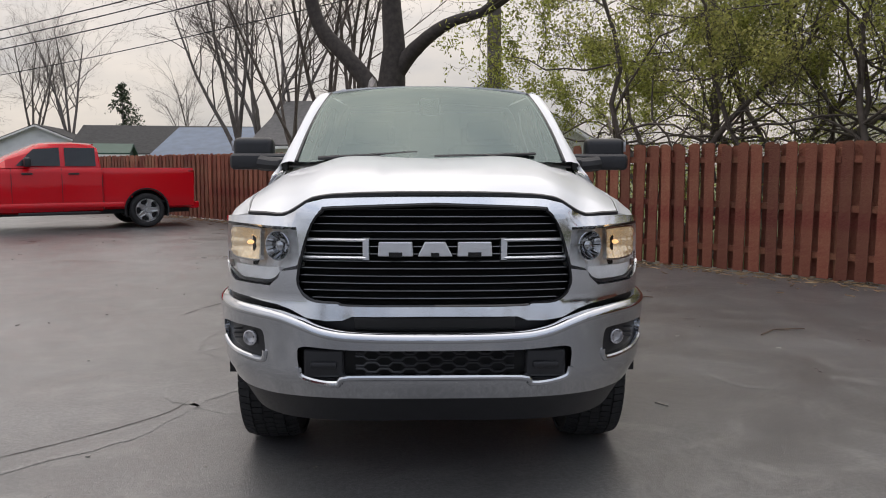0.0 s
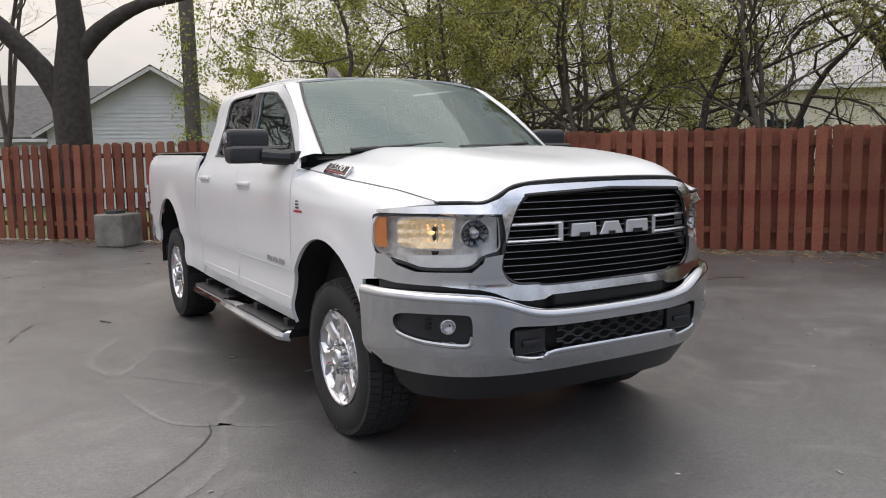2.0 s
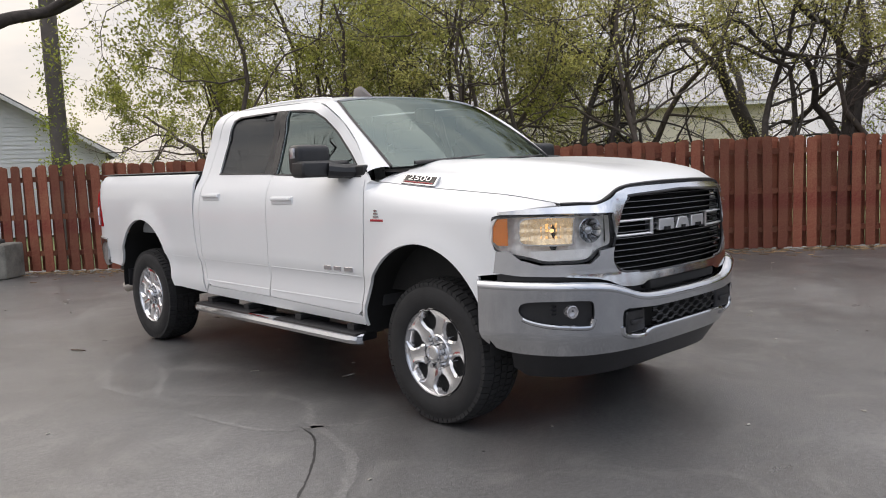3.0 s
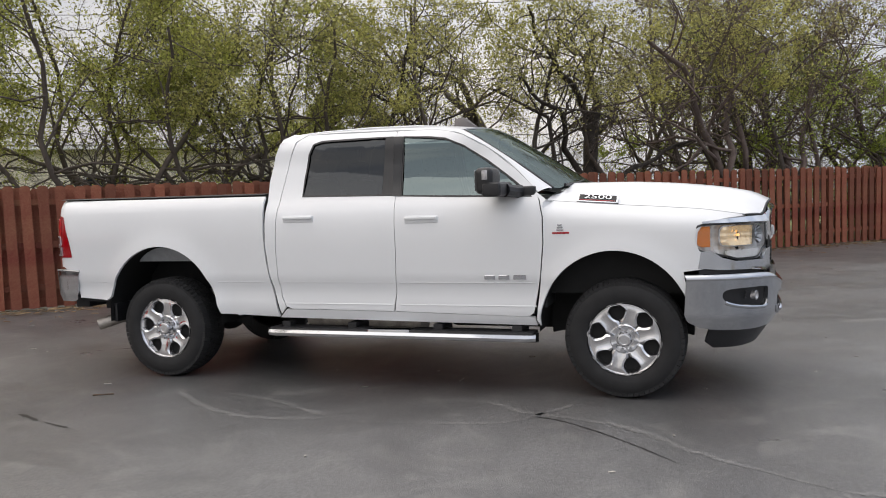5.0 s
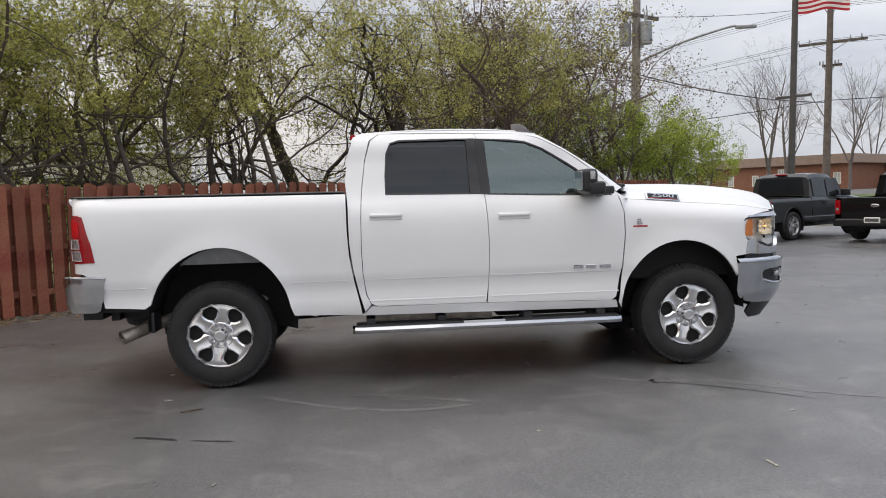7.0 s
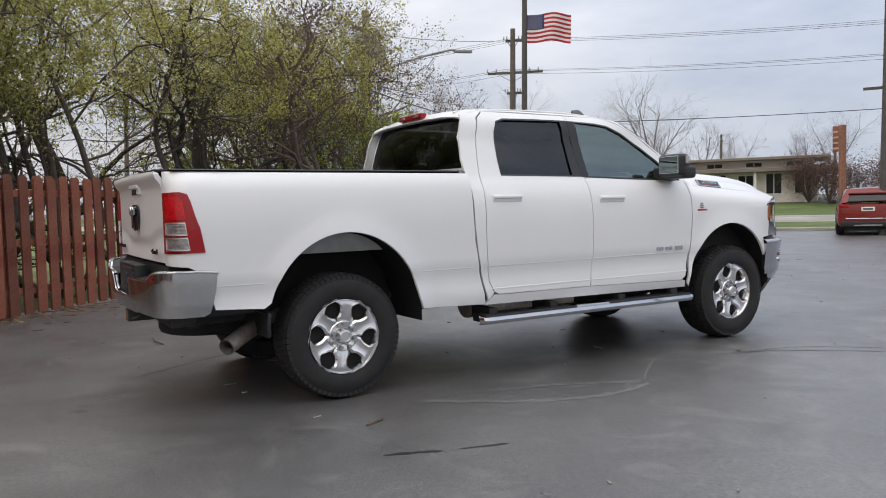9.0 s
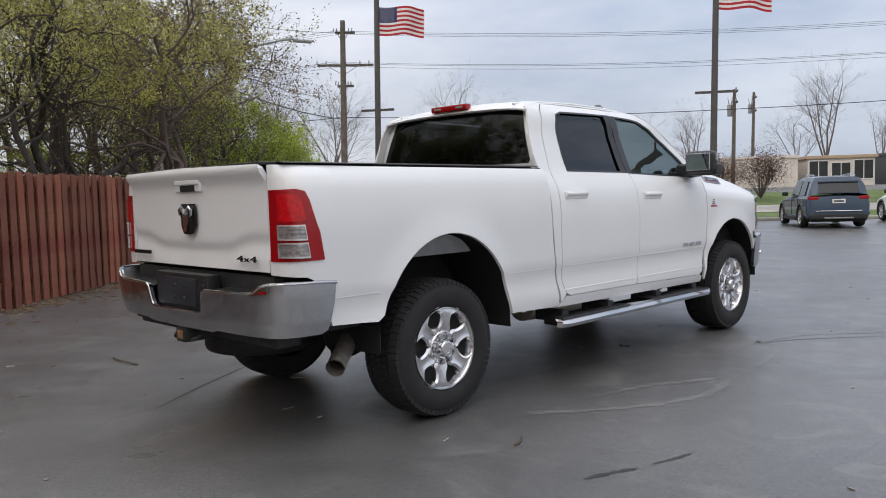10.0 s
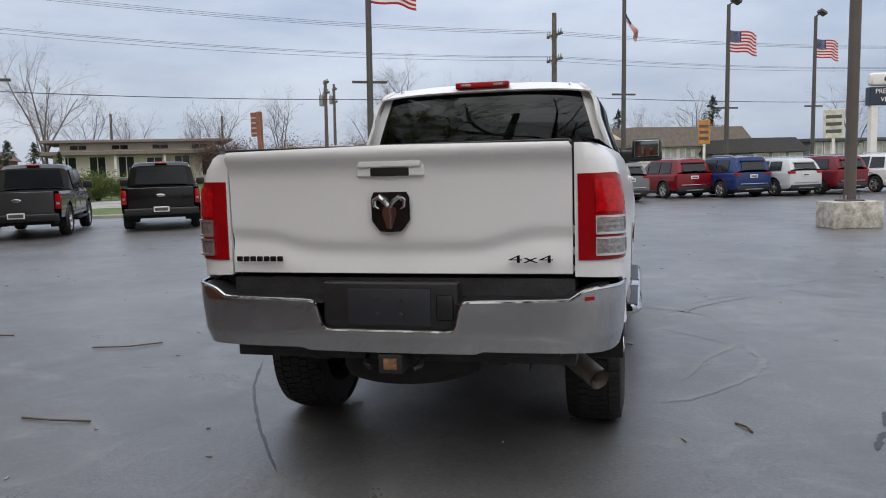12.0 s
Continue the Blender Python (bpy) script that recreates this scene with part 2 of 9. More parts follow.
def densify(pts, step, closed=True):
    out = []
    m = len(pts)
    for i in range(m if closed else m - 1):
        a, b = np.array(pts[i]), np.array(pts[(i + 1) % m])
        k = max(1, int(np.ceil(np.linalg.norm(b - a) / step)))
        out += [tuple(a + (b - a) * j / k) for j in range(k)]
    if not closed:
        out.append(tuple(pts[-1]))
    return out


def inside(p, poly):
    c = False
    x, y = p
    j = len(poly) - 1
    for i in range(len(poly)):
        (xi, yi), (xj, yj) = poly[i], poly[j]
        if (yi > y) != (yj > y) and x < (xj - xi) * (y - yi) / (yj - yi) + xi:
            c = not c
        j = i
    return c


def patch(outline, f, step=0.06, holes=(), out=(0, 0, 0), bm=None):
    """A panel: a flat outline (u, v) with holes, filled with a fine mesh and bent into space by f(u, v). Its faces look away from out."""
    bm = bm or bmesh.new()
    loops = [densify(outline, step)] + [densify(h, step) for h in holes]
    pts, edges = [], []
    for lp in loops:
        k = len(pts)
        pts += lp
        edges += [(k + i, k + (i + 1) % len(lp)) for i in range(len(lp))]
    A = np.array(loops[0])
    edge_pts = np.array(pts)
    for u in np.arange(A[:, 0].min() + step / 2, A[:, 0].max(), step):
        for v in np.arange(A[:, 1].min() + step / 2, A[:, 1].max(), step):
            if inside((u, v), loops[0]) and not any(inside((u, v), h) for h in loops[1:]):
                if np.min(np.abs(edge_pts - (u, v)).max(axis=1)) > step * 0.35:
                    pts.append((u, v))
    vs, _, fs, *_ = delaunay_2d_cdt([Vector(p) for p in pts], edges, [], 0, 1e-5)
    mid = lambda t: (sum(vs[i].x for i in t) / 3, sum(vs[i].y for i in t) / 3)
    fs = [t for t in fs if inside(mid(t), loops[0]) and not any(inside(mid(t), h) for h in loops[1:])]
    made = [bm.verts.new(f(v.x, v.y)) for v in vs]
    faces = [bm.faces.new([made[i] for i in t]) for t in fs]
    bmesh.ops.recalc_face_normals(bm, faces=faces)
    for v in [v for v in made if not v.link_faces]:
        bm.verts.remove(v)
    o = Vector(out)
    s = sum((fc.normal.dot(fc.calc_center_median() - o) * fc.calc_area() for fc in faces))
    if s < 0:
        bmesh.ops.reverse_faces(bm, faces=faces)
    return bm


def empty(name, m=None):
    ob = new(name)
    ob.empty_display_size = 0.2
    if m:
        ob.matrix_world = m
    return ob


def letters(text, size, depth=0.004):
    """A bmesh of words in the built-in font, in the xy plane, centred."""
    cu = bpy.data.curves.new("writing", 'FONT')
    cu.body, cu.size, cu.extrude, cu.align_x, cu.align_y = text, size, depth, 'CENTER', 'CENTER'
    ob = new("writing", cu)
    me = ob.to_mesh()
    bm = bmesh.new()
    bm.from_mesh(me)
    ob.to_mesh_clear()
    bpy.data.objects.remove(ob)
    bpy.data.curves.remove(cu)
    return bm

# ---- the white crew-cab pickup; its front axle lies at y = 0 and it faces -y ----
def curve1(x, xs, ys):
    """Smooth interpolation through a few stations."""
    xs, ys = np.array(xs, float), np.array(ys, float)
    i = int(np.clip(np.searchsorted(xs, x) - 1, 0, len(xs) - 2))
    x = min(max(x, xs[0]), xs[-1])
    h = xs[i + 1] - xs[i]
    t = (x - xs[i]) / h
    sl = np.gradient(ys, xs)
    return float((2 * t ** 3 - 3 * t * t + 1) * ys[i] + (t ** 3 - 2 * t * t + t) * h * sl[i]
                 + (-2 * t ** 3 + 3 * t * t) * ys[i + 1] + (t ** 3 - t * t) * h * sl[i + 1])


Z_SIDE = (0.45, 0.52, 0.62, 0.70, 0.80, 0.84, 0.87, 1.0, 1.186, 1.30, 1.38, 1.44, 1.48, 1.72, 1.96, 2.0)
X_SIDE = (0.93, 0.965, 0.987, 0.978, 0.984, 0.998, 0.998, 1.0, 0.998, 0.985, 0.96, 0.925, 0.905, 0.815, 0.715, 0.66)
Z_BED = (0.45, 0.52, 0.62, 0.70, 0.80, 0.84, 0.87, 1.0, 1.25, 1.36, 1.43, 1.47, 1.50, 1.52)
X_BED = (0.93, 0.965, 0.987, 0.978, 0.984, 0.998, 0.998, 1.0, 0.998, 0.985, 0.968, 0.95, 0.915, 0.87)
Z_FEN = (0.45, 0.52, 0.62, 0.84, 1.0, 1.18, 1.28, 1.36, 1.42, 1.5)
X_FEN = (0.93, 0.965, 0.985, 0.998, 1.0, 0.996, 0.985, 0.965, 0.94, 0.90)
# the plan of the nose, from the middle outwards
NOSE = [(0, -1.0), (0.25, -0.992), (0.45, -0.965), (0.62, -0.92), (0.75, -0.85), (0.86, -0.745), (0.93, -0.63), (0.968, -0.51), (0.99, -0.38)]
NOSE = smooth_path(NOSE, 8)
NOSE_W = np.r_[0, np.cumsum([math.dist(a, b) for a, b in zip(NOSE, NOSE[1:])])]
NOSE_X, NOSE_Y = np.array([p[0] for p in NOSE]), np.array([p[1] for p in NOSE])


def nose(w, lift=0.0):
    """A place on the nose's plan at arc length w from the middle, moved outwards by lift."""
    s, w = (-1 if w < 0 else 1), abs(w)
    x, y = np.interp(w, NOSE_W, NOSE_X), np.interp(w, NOSE_W, NOSE_Y)
    x2, y2 = np.interp(w + 0.02, NOSE_W, NOSE_X), np.interp(w + 0.02, NOSE_W, NOSE_Y)
    x1, y1 = np.interp(w - 0.02, NOSE_W, NOSE_X), np.interp(w - 0.02, NOSE_W, NOSE_Y)
    if w < 0.02:
        tx, ty = 1.0, 0.0
    else:
        d = math.hypot(x2 - x1, y2 - y1)
        tx, ty = (x2 - x1) / d, (y2 - y1) / d
    return s * (x + ty * lift), y - tx * lift


def nw(x):
    return float(np.interp(x, NOSE_X, NOSE_W))


# ---- hood ----
HX = [0, 0.18, 0.36, 0.45, 0.52, 0.575, 0.62, 0.72, 0.80]
SECT = {  # stations along the hood: heights at the HX fractions of the half width
    0.0: [1.352, 1.351, 1.345, 1.338, 1.322, 1.288, 1.264, 1.262, 1.262],
    0.06: [1.390, 1.392, 1.392, 1.386, 1.366, 1.336, 1.312, 1.296, 1.276],
    0.16: [1.425, 1.428, 1.430, 1.424, 1.404, 1.378, 1.356, 1.328, 1.300],
    0.35: [1.455, 1.462, 1.470, 1.464, 1.444, 1.420, 1.402, 1.372, 1.325],
    0.60: [1.482, 1.490, 1.500, 1.494, 1.472, 1.450, 1.434, 1.405, 1.350],
    1.0: [1.500, 1.506, 1.514, 1.510, 1.492, 1.472, 1.460, 1.435, 1.395]}
VS = sorted(SECT)


def hood(k, v):
    """k across -1..1 in hood half widths, v from the nose to the windshield."""
    a = abs(k) * 0.80
    z = curve1(v, VS, [curve1(a, HX, SECT[q]) for q in VS])
    half = curve1(v, [0, 0.16, 0.5, 1.0], [0.80, 0.835, 0.868, 0.875])
    x = k * half
    yf = float(np.interp(abs(x), NOSE_X, NOSE_Y)) + 0.012
    yr = 0.36 + 0.16 * (abs(x) / 0.85) ** 2
    return (x, yf + (yr - yf) * v, z)



HOOD_EDGE = np.array([hood(1.0, v) for v in np.linspace(0, 1, 41)])   # x, y, z along the side edge


def hood_edge(y):
    return float(np.interp(y, HOOD_EDGE[:, 1], HOOD_EDGE[:, 0])), float(np.interp(y, HOOD_EDGE[:, 1], HOOD_EDGE[:, 2]))


def side_x(y, z, kind="cab"):
    if kind == "bed":
        x = curve1(z, Z_BED, X_BED)
        x += 0.022 * math.exp(-((math.hypot((y - 3.775) / 0.55, (z - 0.5) / 0.61) - 1.0) / 0.13) ** 2) if z > 0.5 else 0
    elif kind == "fender":
        k = min(1, max(0, (y - 0.1) / 0.5))
        k = k * k * (3 - 2 * k)
        x = curve1(z, Z_FEN, X_FEN) * (1 - k) + curve1(z, Z_SIDE, X_SIDE) * k
        x += 0.018 * math.exp(-((math.hypot((y - 0.05) / 0.52, (z - 0.49) / 0.55) - 1.0) / 0.13) ** 2) if z > 0.49 else 0
        if y < -0.1:
            x *= np.interp(y, [-0.85, -0.74, -0.62, -0.5, -0.36, -0.1], [0.76, 0.865, 0.935, 0.972, 0.99, 1.0])
        hx, hz = hood_edge(y)
        if y < 0.5 and z > hz - 0.13:
            t = min(1.0, (z - hz + 0.13) / 0.13)
            x = x + (hx + 0.007 - x) * t ** 2.4
    else:
        x = curve1(z, Z_SIDE, X_SIDE)
        x -= 0.01 * max(0, (y - 2.2)) if z > 1.4 else 0
    return x


def adj(p):
    """Places read in the plane of the body side, moved to where the glasshouse leans in."""
    y, z = p
    if z < 1.42:
        return (y, z)
    f = (7.128 - side_x(y, z) + 0.015) / 6.148
    return (1.867 + (y - 1.867) * f, 1.478 + (z - 1.478) * f)


def arc(cy, cz, a, b, n=28, z_end=0.5):
    k = math.asin(min(1, max(0, (z_end - cz) / b)))
    return [(cy + a * math.cos(t), cz + b * math.sin(t)) for t in np.linspace(k, math.pi - k, n)]


truck = empty("pickup_truck", pose(0.015, 0, 0))
tagged(truck, "white crew-cab heavy-duty pickup truck with chrome bumpers, parked on asphalt", "pickup truck")

REAR_ARC = arc(3.775, 0.5, 0.55, 0.61, z_end=0.555)
FRONT_ARC = arc(0.06, 0.49, 0.52, 0.55, z_end=0.51)

DOOR_B = [(2.47, 1.948), (2.545, 1.90), (2.595, 1.75), (2.64, 1.5), (2.664, 1.30), (2.668, 1.05), (2.662, 0.86), (2.64, 0.70), (2.605, 0.625), (2.56, 0.607),
          (1.694, 0.60), (1.675, 0.75), (1.664, 1.05), (1.672, 1.30), (1.682, 1.44), (1.70, 1.6), (1.725, 1.93), (1.735, 1.937)]
DOOR_F = [(1.722, 1.936), (1.712, 1.92), (1.687, 1.6), (1.669, 1.44), (1.659, 1.30), (1.651, 1.05), (1.662, 0.75), (1.681, 0.60),
          (0.66, 0.575), (0.625, 0.60), (0.575, 0.85), (0.55, 1.10), (0.553, 1.28), (0.58, 1.40), (0.64, 1.49), (0.80, 1.63), (1.0, 1.775), (1.20, 1.882), (1.33, 1.92), (1.45, 1.934)]
WIN_B = [(2.462, 1.478), (2.455, 1.62), (2.435, 1.80), (2.40, 1.88), (2.33, 1.902), (2.0, 1.905), (1.735, 1.903), (1.705, 1.465)]
WIN_F = [(1.665, 1.90), (1.45, 1.888), (1.33, 1.872), (1.19, 1.815), (1.0, 1.70), (0.84, 1.588), (0.70, 1.482), (0.635, 1.425), (1.20, 1.44), (1.635, 1.458)]


def shrink(pts, d):
    """An outline pulled inwards by about d."""
    c = np.mean(pts, axis=0)
    out = []
    n = len(pts)
    area = sum(pts[i][0] * pts[(i + 1) % n][1] - pts[(i + 1) % n][0] * pts[i][1] for i in range(n))
    s = 1 if area > 0 else -1
    for i in range(n):
        a, b, c2 = np.array(pts[i - 1]), np.array(pts[i]), np.array(pts[(i + 1) % n])
        t = (c2 - a) / (np.linalg.norm(c2 - a) + 1e-9)
        out.append(tuple(b + np.array((-t[1], t[0])) * d * s))
    return out


for sd, side in ((-1, "passenger"), (1, "driver")):
    far = (0, 1.9, 1.1)
    fb = lambda u, v, lift=0.0: ((sd * (side_x(u, v, "bed") + lift), u, v) if u <= 4.72 else (
        sd * (0.80 + (side_x(4.72, v, "bed") + lift - 0.80) * max(0.0, math.cos(min(1, (u - 4.72) / 0.27) * math.pi / 2)) ** 0.75),
        4.72 + (0.165 + lift) * math.sin(min(1, (u - 4.72) / 0.27) * math.pi / 2) ** 0.75, v))
    fc = lambda u, v, lift=0.0: (sd * (side_x(u, v) + lift), u, v)
    ff = lambda u, v, lift=0.0: (sd * (side_x(u, v, "fender") + lift), u, v)
    # bed side with the rear corner
    bed = [(2.787, 1.492), (3.5, 1.498), (4.3, 1.505), (4.72, 1.512), (4.99, 1.515), (4.99, 0.95), (4.78, 0.94), (4.69, 0.895), (4.665, 0.78), (4.64, 0.672), (4.345, 0.655)]
    bed += [p for p in REAR_ARC[1:-1] if p[0] < 3.775 or p[1] > 0.67] + [(3.21, 0.555), (2.683, 0.535), (2.698, 0.62), (2.735, 0.78), (2.773, 1.0), (2.785, 1.2)]
    part("bed_side", patch(bed, fb, 0.055, out=far), M_WHITE, truck, solid=0.02)
    bm = bmesh.new()
    grid(bm, [[(sd * x, y, z) for x, z in ((0.905, 1.506 + 0.008 * (y - 2.8)), (0.90, 1.514 + 0.006 * (y - 2.8)), (0.85, 1.518 + 0.006 * (y - 2.8)), (0.835, 1.50), (0.835, 1.44))] for y in np.linspace(2.80, 4.86, 12)])
    part("bed_rail_cap", bm, M_BLACK, truck, "black plastic bed rail cap")
    for ya, yb in ((2.79, 3.22), (4.33, 4.66)):
        bm = bmesh.new()
        grid(bm, [[(sd * (side_x(y, 0.812 + dz, "bed") + l), y, 0.812 + dz) for dz, l in ((0.006, -0.002), (0.004, 0.0018), (0.0, 0.0035), (-0.003, 0.003), (-0.0045, -0.003))] for y in np.linspace(ya, yb, 6)])
        part("pressed_line", bm, M_WHITE, truck)
    # doors with window openings
    for name, outline, win in (("rear_door", DOOR_B, WIN_B), ("front_door", DOOR_F, WIN_F)):
        o = [adj(p) for p in shrink(outline, -0.0042)]
        w = [adj(p) for p in win]
        d = part(name, patch(o, fc, 0.05, holes=[w], out=far), M_WHITE, truck, solid=0.022)
        g = part("window", patch(shrink(w, -0.004), lambda u, v: fc(u, v, -0.010), 0.08, out=far), M_TINT if name == "rear_door" else M_SIDEGLASS, d,
                 "dark privacy glass" if name == "rear_door" else "lightly tinted side window")
        g.visible_shadow = False
        ring = patch(shrink(w, -0.002), lambda u, v: fc(u, v, 0.002), 0.05, holes=[shrink(w, 0.012)], out=far)
        part("window_seal", ring, M_BLACK, d, "black rubber seal")
        # pressed lines along the lower door
        ya, yb = (1.69, 2.645) if name == "rear_door" else (0.60, 1.645)
        for zl, pr in ((0.812, 0.0035), (0.645, 0.003)):
            bm = bmesh.new()
            grid(bm, [[(sd * (side_x(y, zl + dz) + l), y, zl + dz) for dz, l in ((0.006, -0.002), (0.004, pr * 0.5), (0.0, pr), (-0.003, pr * 0.8), (-0.0045, -0.003))] for y in np.linspace(ya, yb, 9)])
            part("pressed_line", bm, M_WHITE, d)
        # handle: a recessed bowl with a white pull
        hy, hz = (2.475, 1.302) if name == "rear_door" else (1.45, 1.278)
        bm = bmesh.new()
        rows = []
        x0 = side_x(hy, hz)
        rbox(bm, sd * (x0 + 0.012) - 0.012, sd * (x0 + 0.012) + 0.012, hy - 0.125, hy + 0.125, hz + 0.002, hz + 0.026, 0.010, 3)
        h = part("handle", bm, M_WHITE, d)
        bm = bmesh.new()
        rbox(bm, sd * (x0 + 0.0) - 0.010, sd * (x0 + 0.0) + 0.010, hy - 0.13, hy + 0.13, hz - 0.022, hz + 0.032, 0.008, 2)
        part("handle_base", bm, M_WHITE, h)
    # black strip between the two windows
    strip = [adj(p) for p in ((1.705, 1.464), (1.735, 1.902), (1.665, 1.90), (1.635, 1.458))]
    part("pillar_trim", patch(strip, lambda u, v: fc(u, v, 0.005), 0.06, out=far), M_GLOSSBLACK, truck, "gloss black strip between the side windows")
    strip = [adj(p) for p in ((1.79, 1.468), (1.80, 1.90), (1.735, 1.902), (1.705, 1.464))]
    part("pillar_trim", patch(strip, lambda u, v: fc(u, v, 0.0035), 0.06, out=far), M_BLACK, truck, "black strip between the side windows")
    # rear cab corner and the sill below the doors
    cor = [adj(p) for p in ((2.48, 1.955), (2.56, 1.905), (2.605, 1.75), (2.65, 1.5))] + [(2.674, 1.30), (2.678, 1.05), (2.672, 0.86), (2.65, 0.695), (2.612, 0.615)]
    cor += [(2.66, 0.56), (2.70, 0.70), (2.745, 0.9), (2.768, 1.1), (2.772, 1.40)] + [adj(p) for p in ((2.765, 1.6), (2.73, 1.80), (2.68, 1.93), (2.60, 1.965))]
    part("cab_corner", patch(cor, fc, 0.05, out=far), M_WHITE, truck, solid=0.02)
    sill = [(2.61, 0.597), (2.66, 0.545), (2.68, 0.53), (0.60, 0.505), (0.615, 0.56), (0.66, 0.566), (1.68, 0.59)]
    part("sill", patch(sill, fc, 0.05, out=far), M_WHITE, truck, solid=0.03)
    # front fender
    fen = [(0.63, 1.478), (0.575, 1.44), (0.52, 1.40)] + [(y, hood_edge(y)[1] - 0.003) for y in np.linspace(0.48, -0.77, 24)] + [(-0.785, 1.25), (-0.70, 1.243), (-0.60, 1.228), (-0.525, 1.205),
           (-0.492, 1.15), (-0.485, 1.07), (-0.50, 1.03), (-0.535, 1.0), (-0.53, 0.905), (-0.40, 0.89)]
    fen += FRONT_ARC[::-1][2:-1] + [(0.575, 0.505), (0.60, 0.55), (0.562, 0.85), (0.537, 1.10), (0.54, 1.28), (0.567, 1.40), (0.632, 1.483)]
    part("front_fender", patch(fen, ff, 0.045, out=far), M_WHITE, truck, solid=0.02)
    # wheel wells
    for cy, cz, a, b in ((3.775, 0.5, 0.555, 0.615), (0.06, 0.49, 0.525, 0.555)):
        bm = bmesh.new()
        grid(bm, [[(sd * x, cy + a * 1.0 * math.cos(t), cz + b * 1.0 * math.sin(t)) for x in (0.985, 0.93, 0.6, 0.52)] for t in np.linspace(-0.05, math.pi + 0.05, 24)])
        grid(bm, [[(sd * 0.52, cy + a * k * math.cos(t), cz + b * k * math.sin(t)) for k in (0.05, 1.0)] for t in np.linspace(-0.2, math.pi + 0.2, 14)])
        part("wheel_well", bm, M_DARK, truck, "black wheel-arch liner")
    bm = bmesh.new()
    seg = [(3.775 + 0.53 * math.cos(t), 0.5 + 0.60 * math.sin(t)) for t in np.linspace(math.asin(0.79), math.pi - math.asin(0.79), 16)]
    bm.free()
    bm = patch(seg, lambda u, v: (sd * (0.86 + 0.06 * (v - 0.97) / 0.13), u, v), 0.05, out=far)
    part("arch_liner", bm, mat("grey_liner", (0.30, 0.31, 0.32), 0.55, 0.2, 0.15, 12) if sd < 0 else bpy.data.materials["grey_liner"], truck, "bare grey inner bed panel above the wheel")
    bm = bmesh.new()
    rbox(bm, sd * 0.84 - 0.11, sd * 0.84 + 0.11, 4.29, 4.32, 0.46, 0.62, 0.008)
    part("mud_flap", bm, M_BLACK, truck, "black rubber mud flap")

    # step bar under the doors
    step = empty("running_board")
    step.parent = truck
    step["label"] = "chrome-edged running board with a black tread"
    bm = bmesh.new()
    prof = [(0.985, 0.452), (1.03, 0.458), (1.065, 0.447), (1.078, 0.425), (1.068, 0.402), (1.03, 0.392)]
    rows = []
    for y, k in ((0.585, 0.0), (0.60, 0.6), (0.66, 1.0), (1.6, 1.0), (2.68, 1.0), (2.745, 0.6), (2.765, 0.0)):
        rows.append([(sd * (0.985 + (x - 0.985) * (0.35 + 0.65 * k)), y, z) for x, z in prof])
    grid(bm, rows)
    part("bar", bm, M_CHROME, step, "chrome bar")
    bm = bmesh.new()
    rbox(bm, sd * 0.962 - 0.088, sd * 0.962 + 0.088, 0.615, 2.735, 0.405, 0.463, 0.012)
    part("tread", bm, M_BLACK, step, "black ribbed tread")
    bm = bmesh.new()
    for yy in (1.72,):
        rbox(bm, sd * 0.985 - 0.075, sd * 0.985 + 0.075, yy - 0.17, yy + 0.17, 0.40, 0.467, 0.012)
    part("step_pad", bm, M_CHROME, step, "polished pad in the middle of the step")
    for yy in (0.75, 1.35, 2.05, 2.62):
        bm = bmesh.new()
        box(bm, sd * 0.86 - 0.12, sd * 0.86 + 0.12, yy - 0.035, yy + 0.035, 0.42, 0.50)
        part("bracket", bm, M_FRAME, step)

    # tow mirror
    mir = empty("tow_mirror")
    mir.parent = truck
    mir["label"] = "large black tow mirror on a fixed arm"
    bm = bmesh.new()
    rbox(bm, sd * 0.895 - 0.035, sd * 0.895 + 0.035, 0.60, 0.80, 1.425, 1.50, 0.02, 3)
    tube(bm, [(sd * 0.90, 0.72, 1.462), (sd * 0.98, 0.745, 1.465), (sd * 1.06, 0.79, 1.475)], [0.05, 0.045, 0.05], 10)
    rbox(bm, sd * 1.075 - 0.185, sd * 1.075 + 0.185, 0.77, 0.91, 1.432, 1.535, 0.035, 3)
    part("arm", bm, M_BLACK, mir)
    bm = bmesh.new()
    rbox(bm, sd * 1.125 - 0.125, sd * 1.125 + 0.125, 0.83, 0.955, 1.45, 1.635, 0.045, 4)
    hd = part("housing", bm, M_BLACK, mir)
    bm = bmesh.new()
    rbox(bm, sd * 1.125 - 0.105, sd * 1.125 + 0.105, 0.952, 0.96, 1.475, 1.615, 0.003, 1)
    part("mirror_glass", bm, M_MIRROR, hd, "mirror glass")
    bm = bmesh.new()
    rbox(bm, sd * 1.255 - 0.008, sd * 1.255 + 0.008, 0.86, 0.90, 1.55, 1.615, 0.004)
    part("marker_lamp", bm, M_TAILCLEAR, hd, "clear marker lamp")

    # headlamp: reflector bowl, amber corner, lower signal and clear lens
    lampo = empty("headlamp")
    lampo.parent = truck
    lampo["label"] = "lit headlamp with amber corner behind a clear lens"
    fn = lambda u, v, lift=0.0: (*nose(sd * u, lift), v)
    W0, W1 = nw(0.565), nw(0.975)
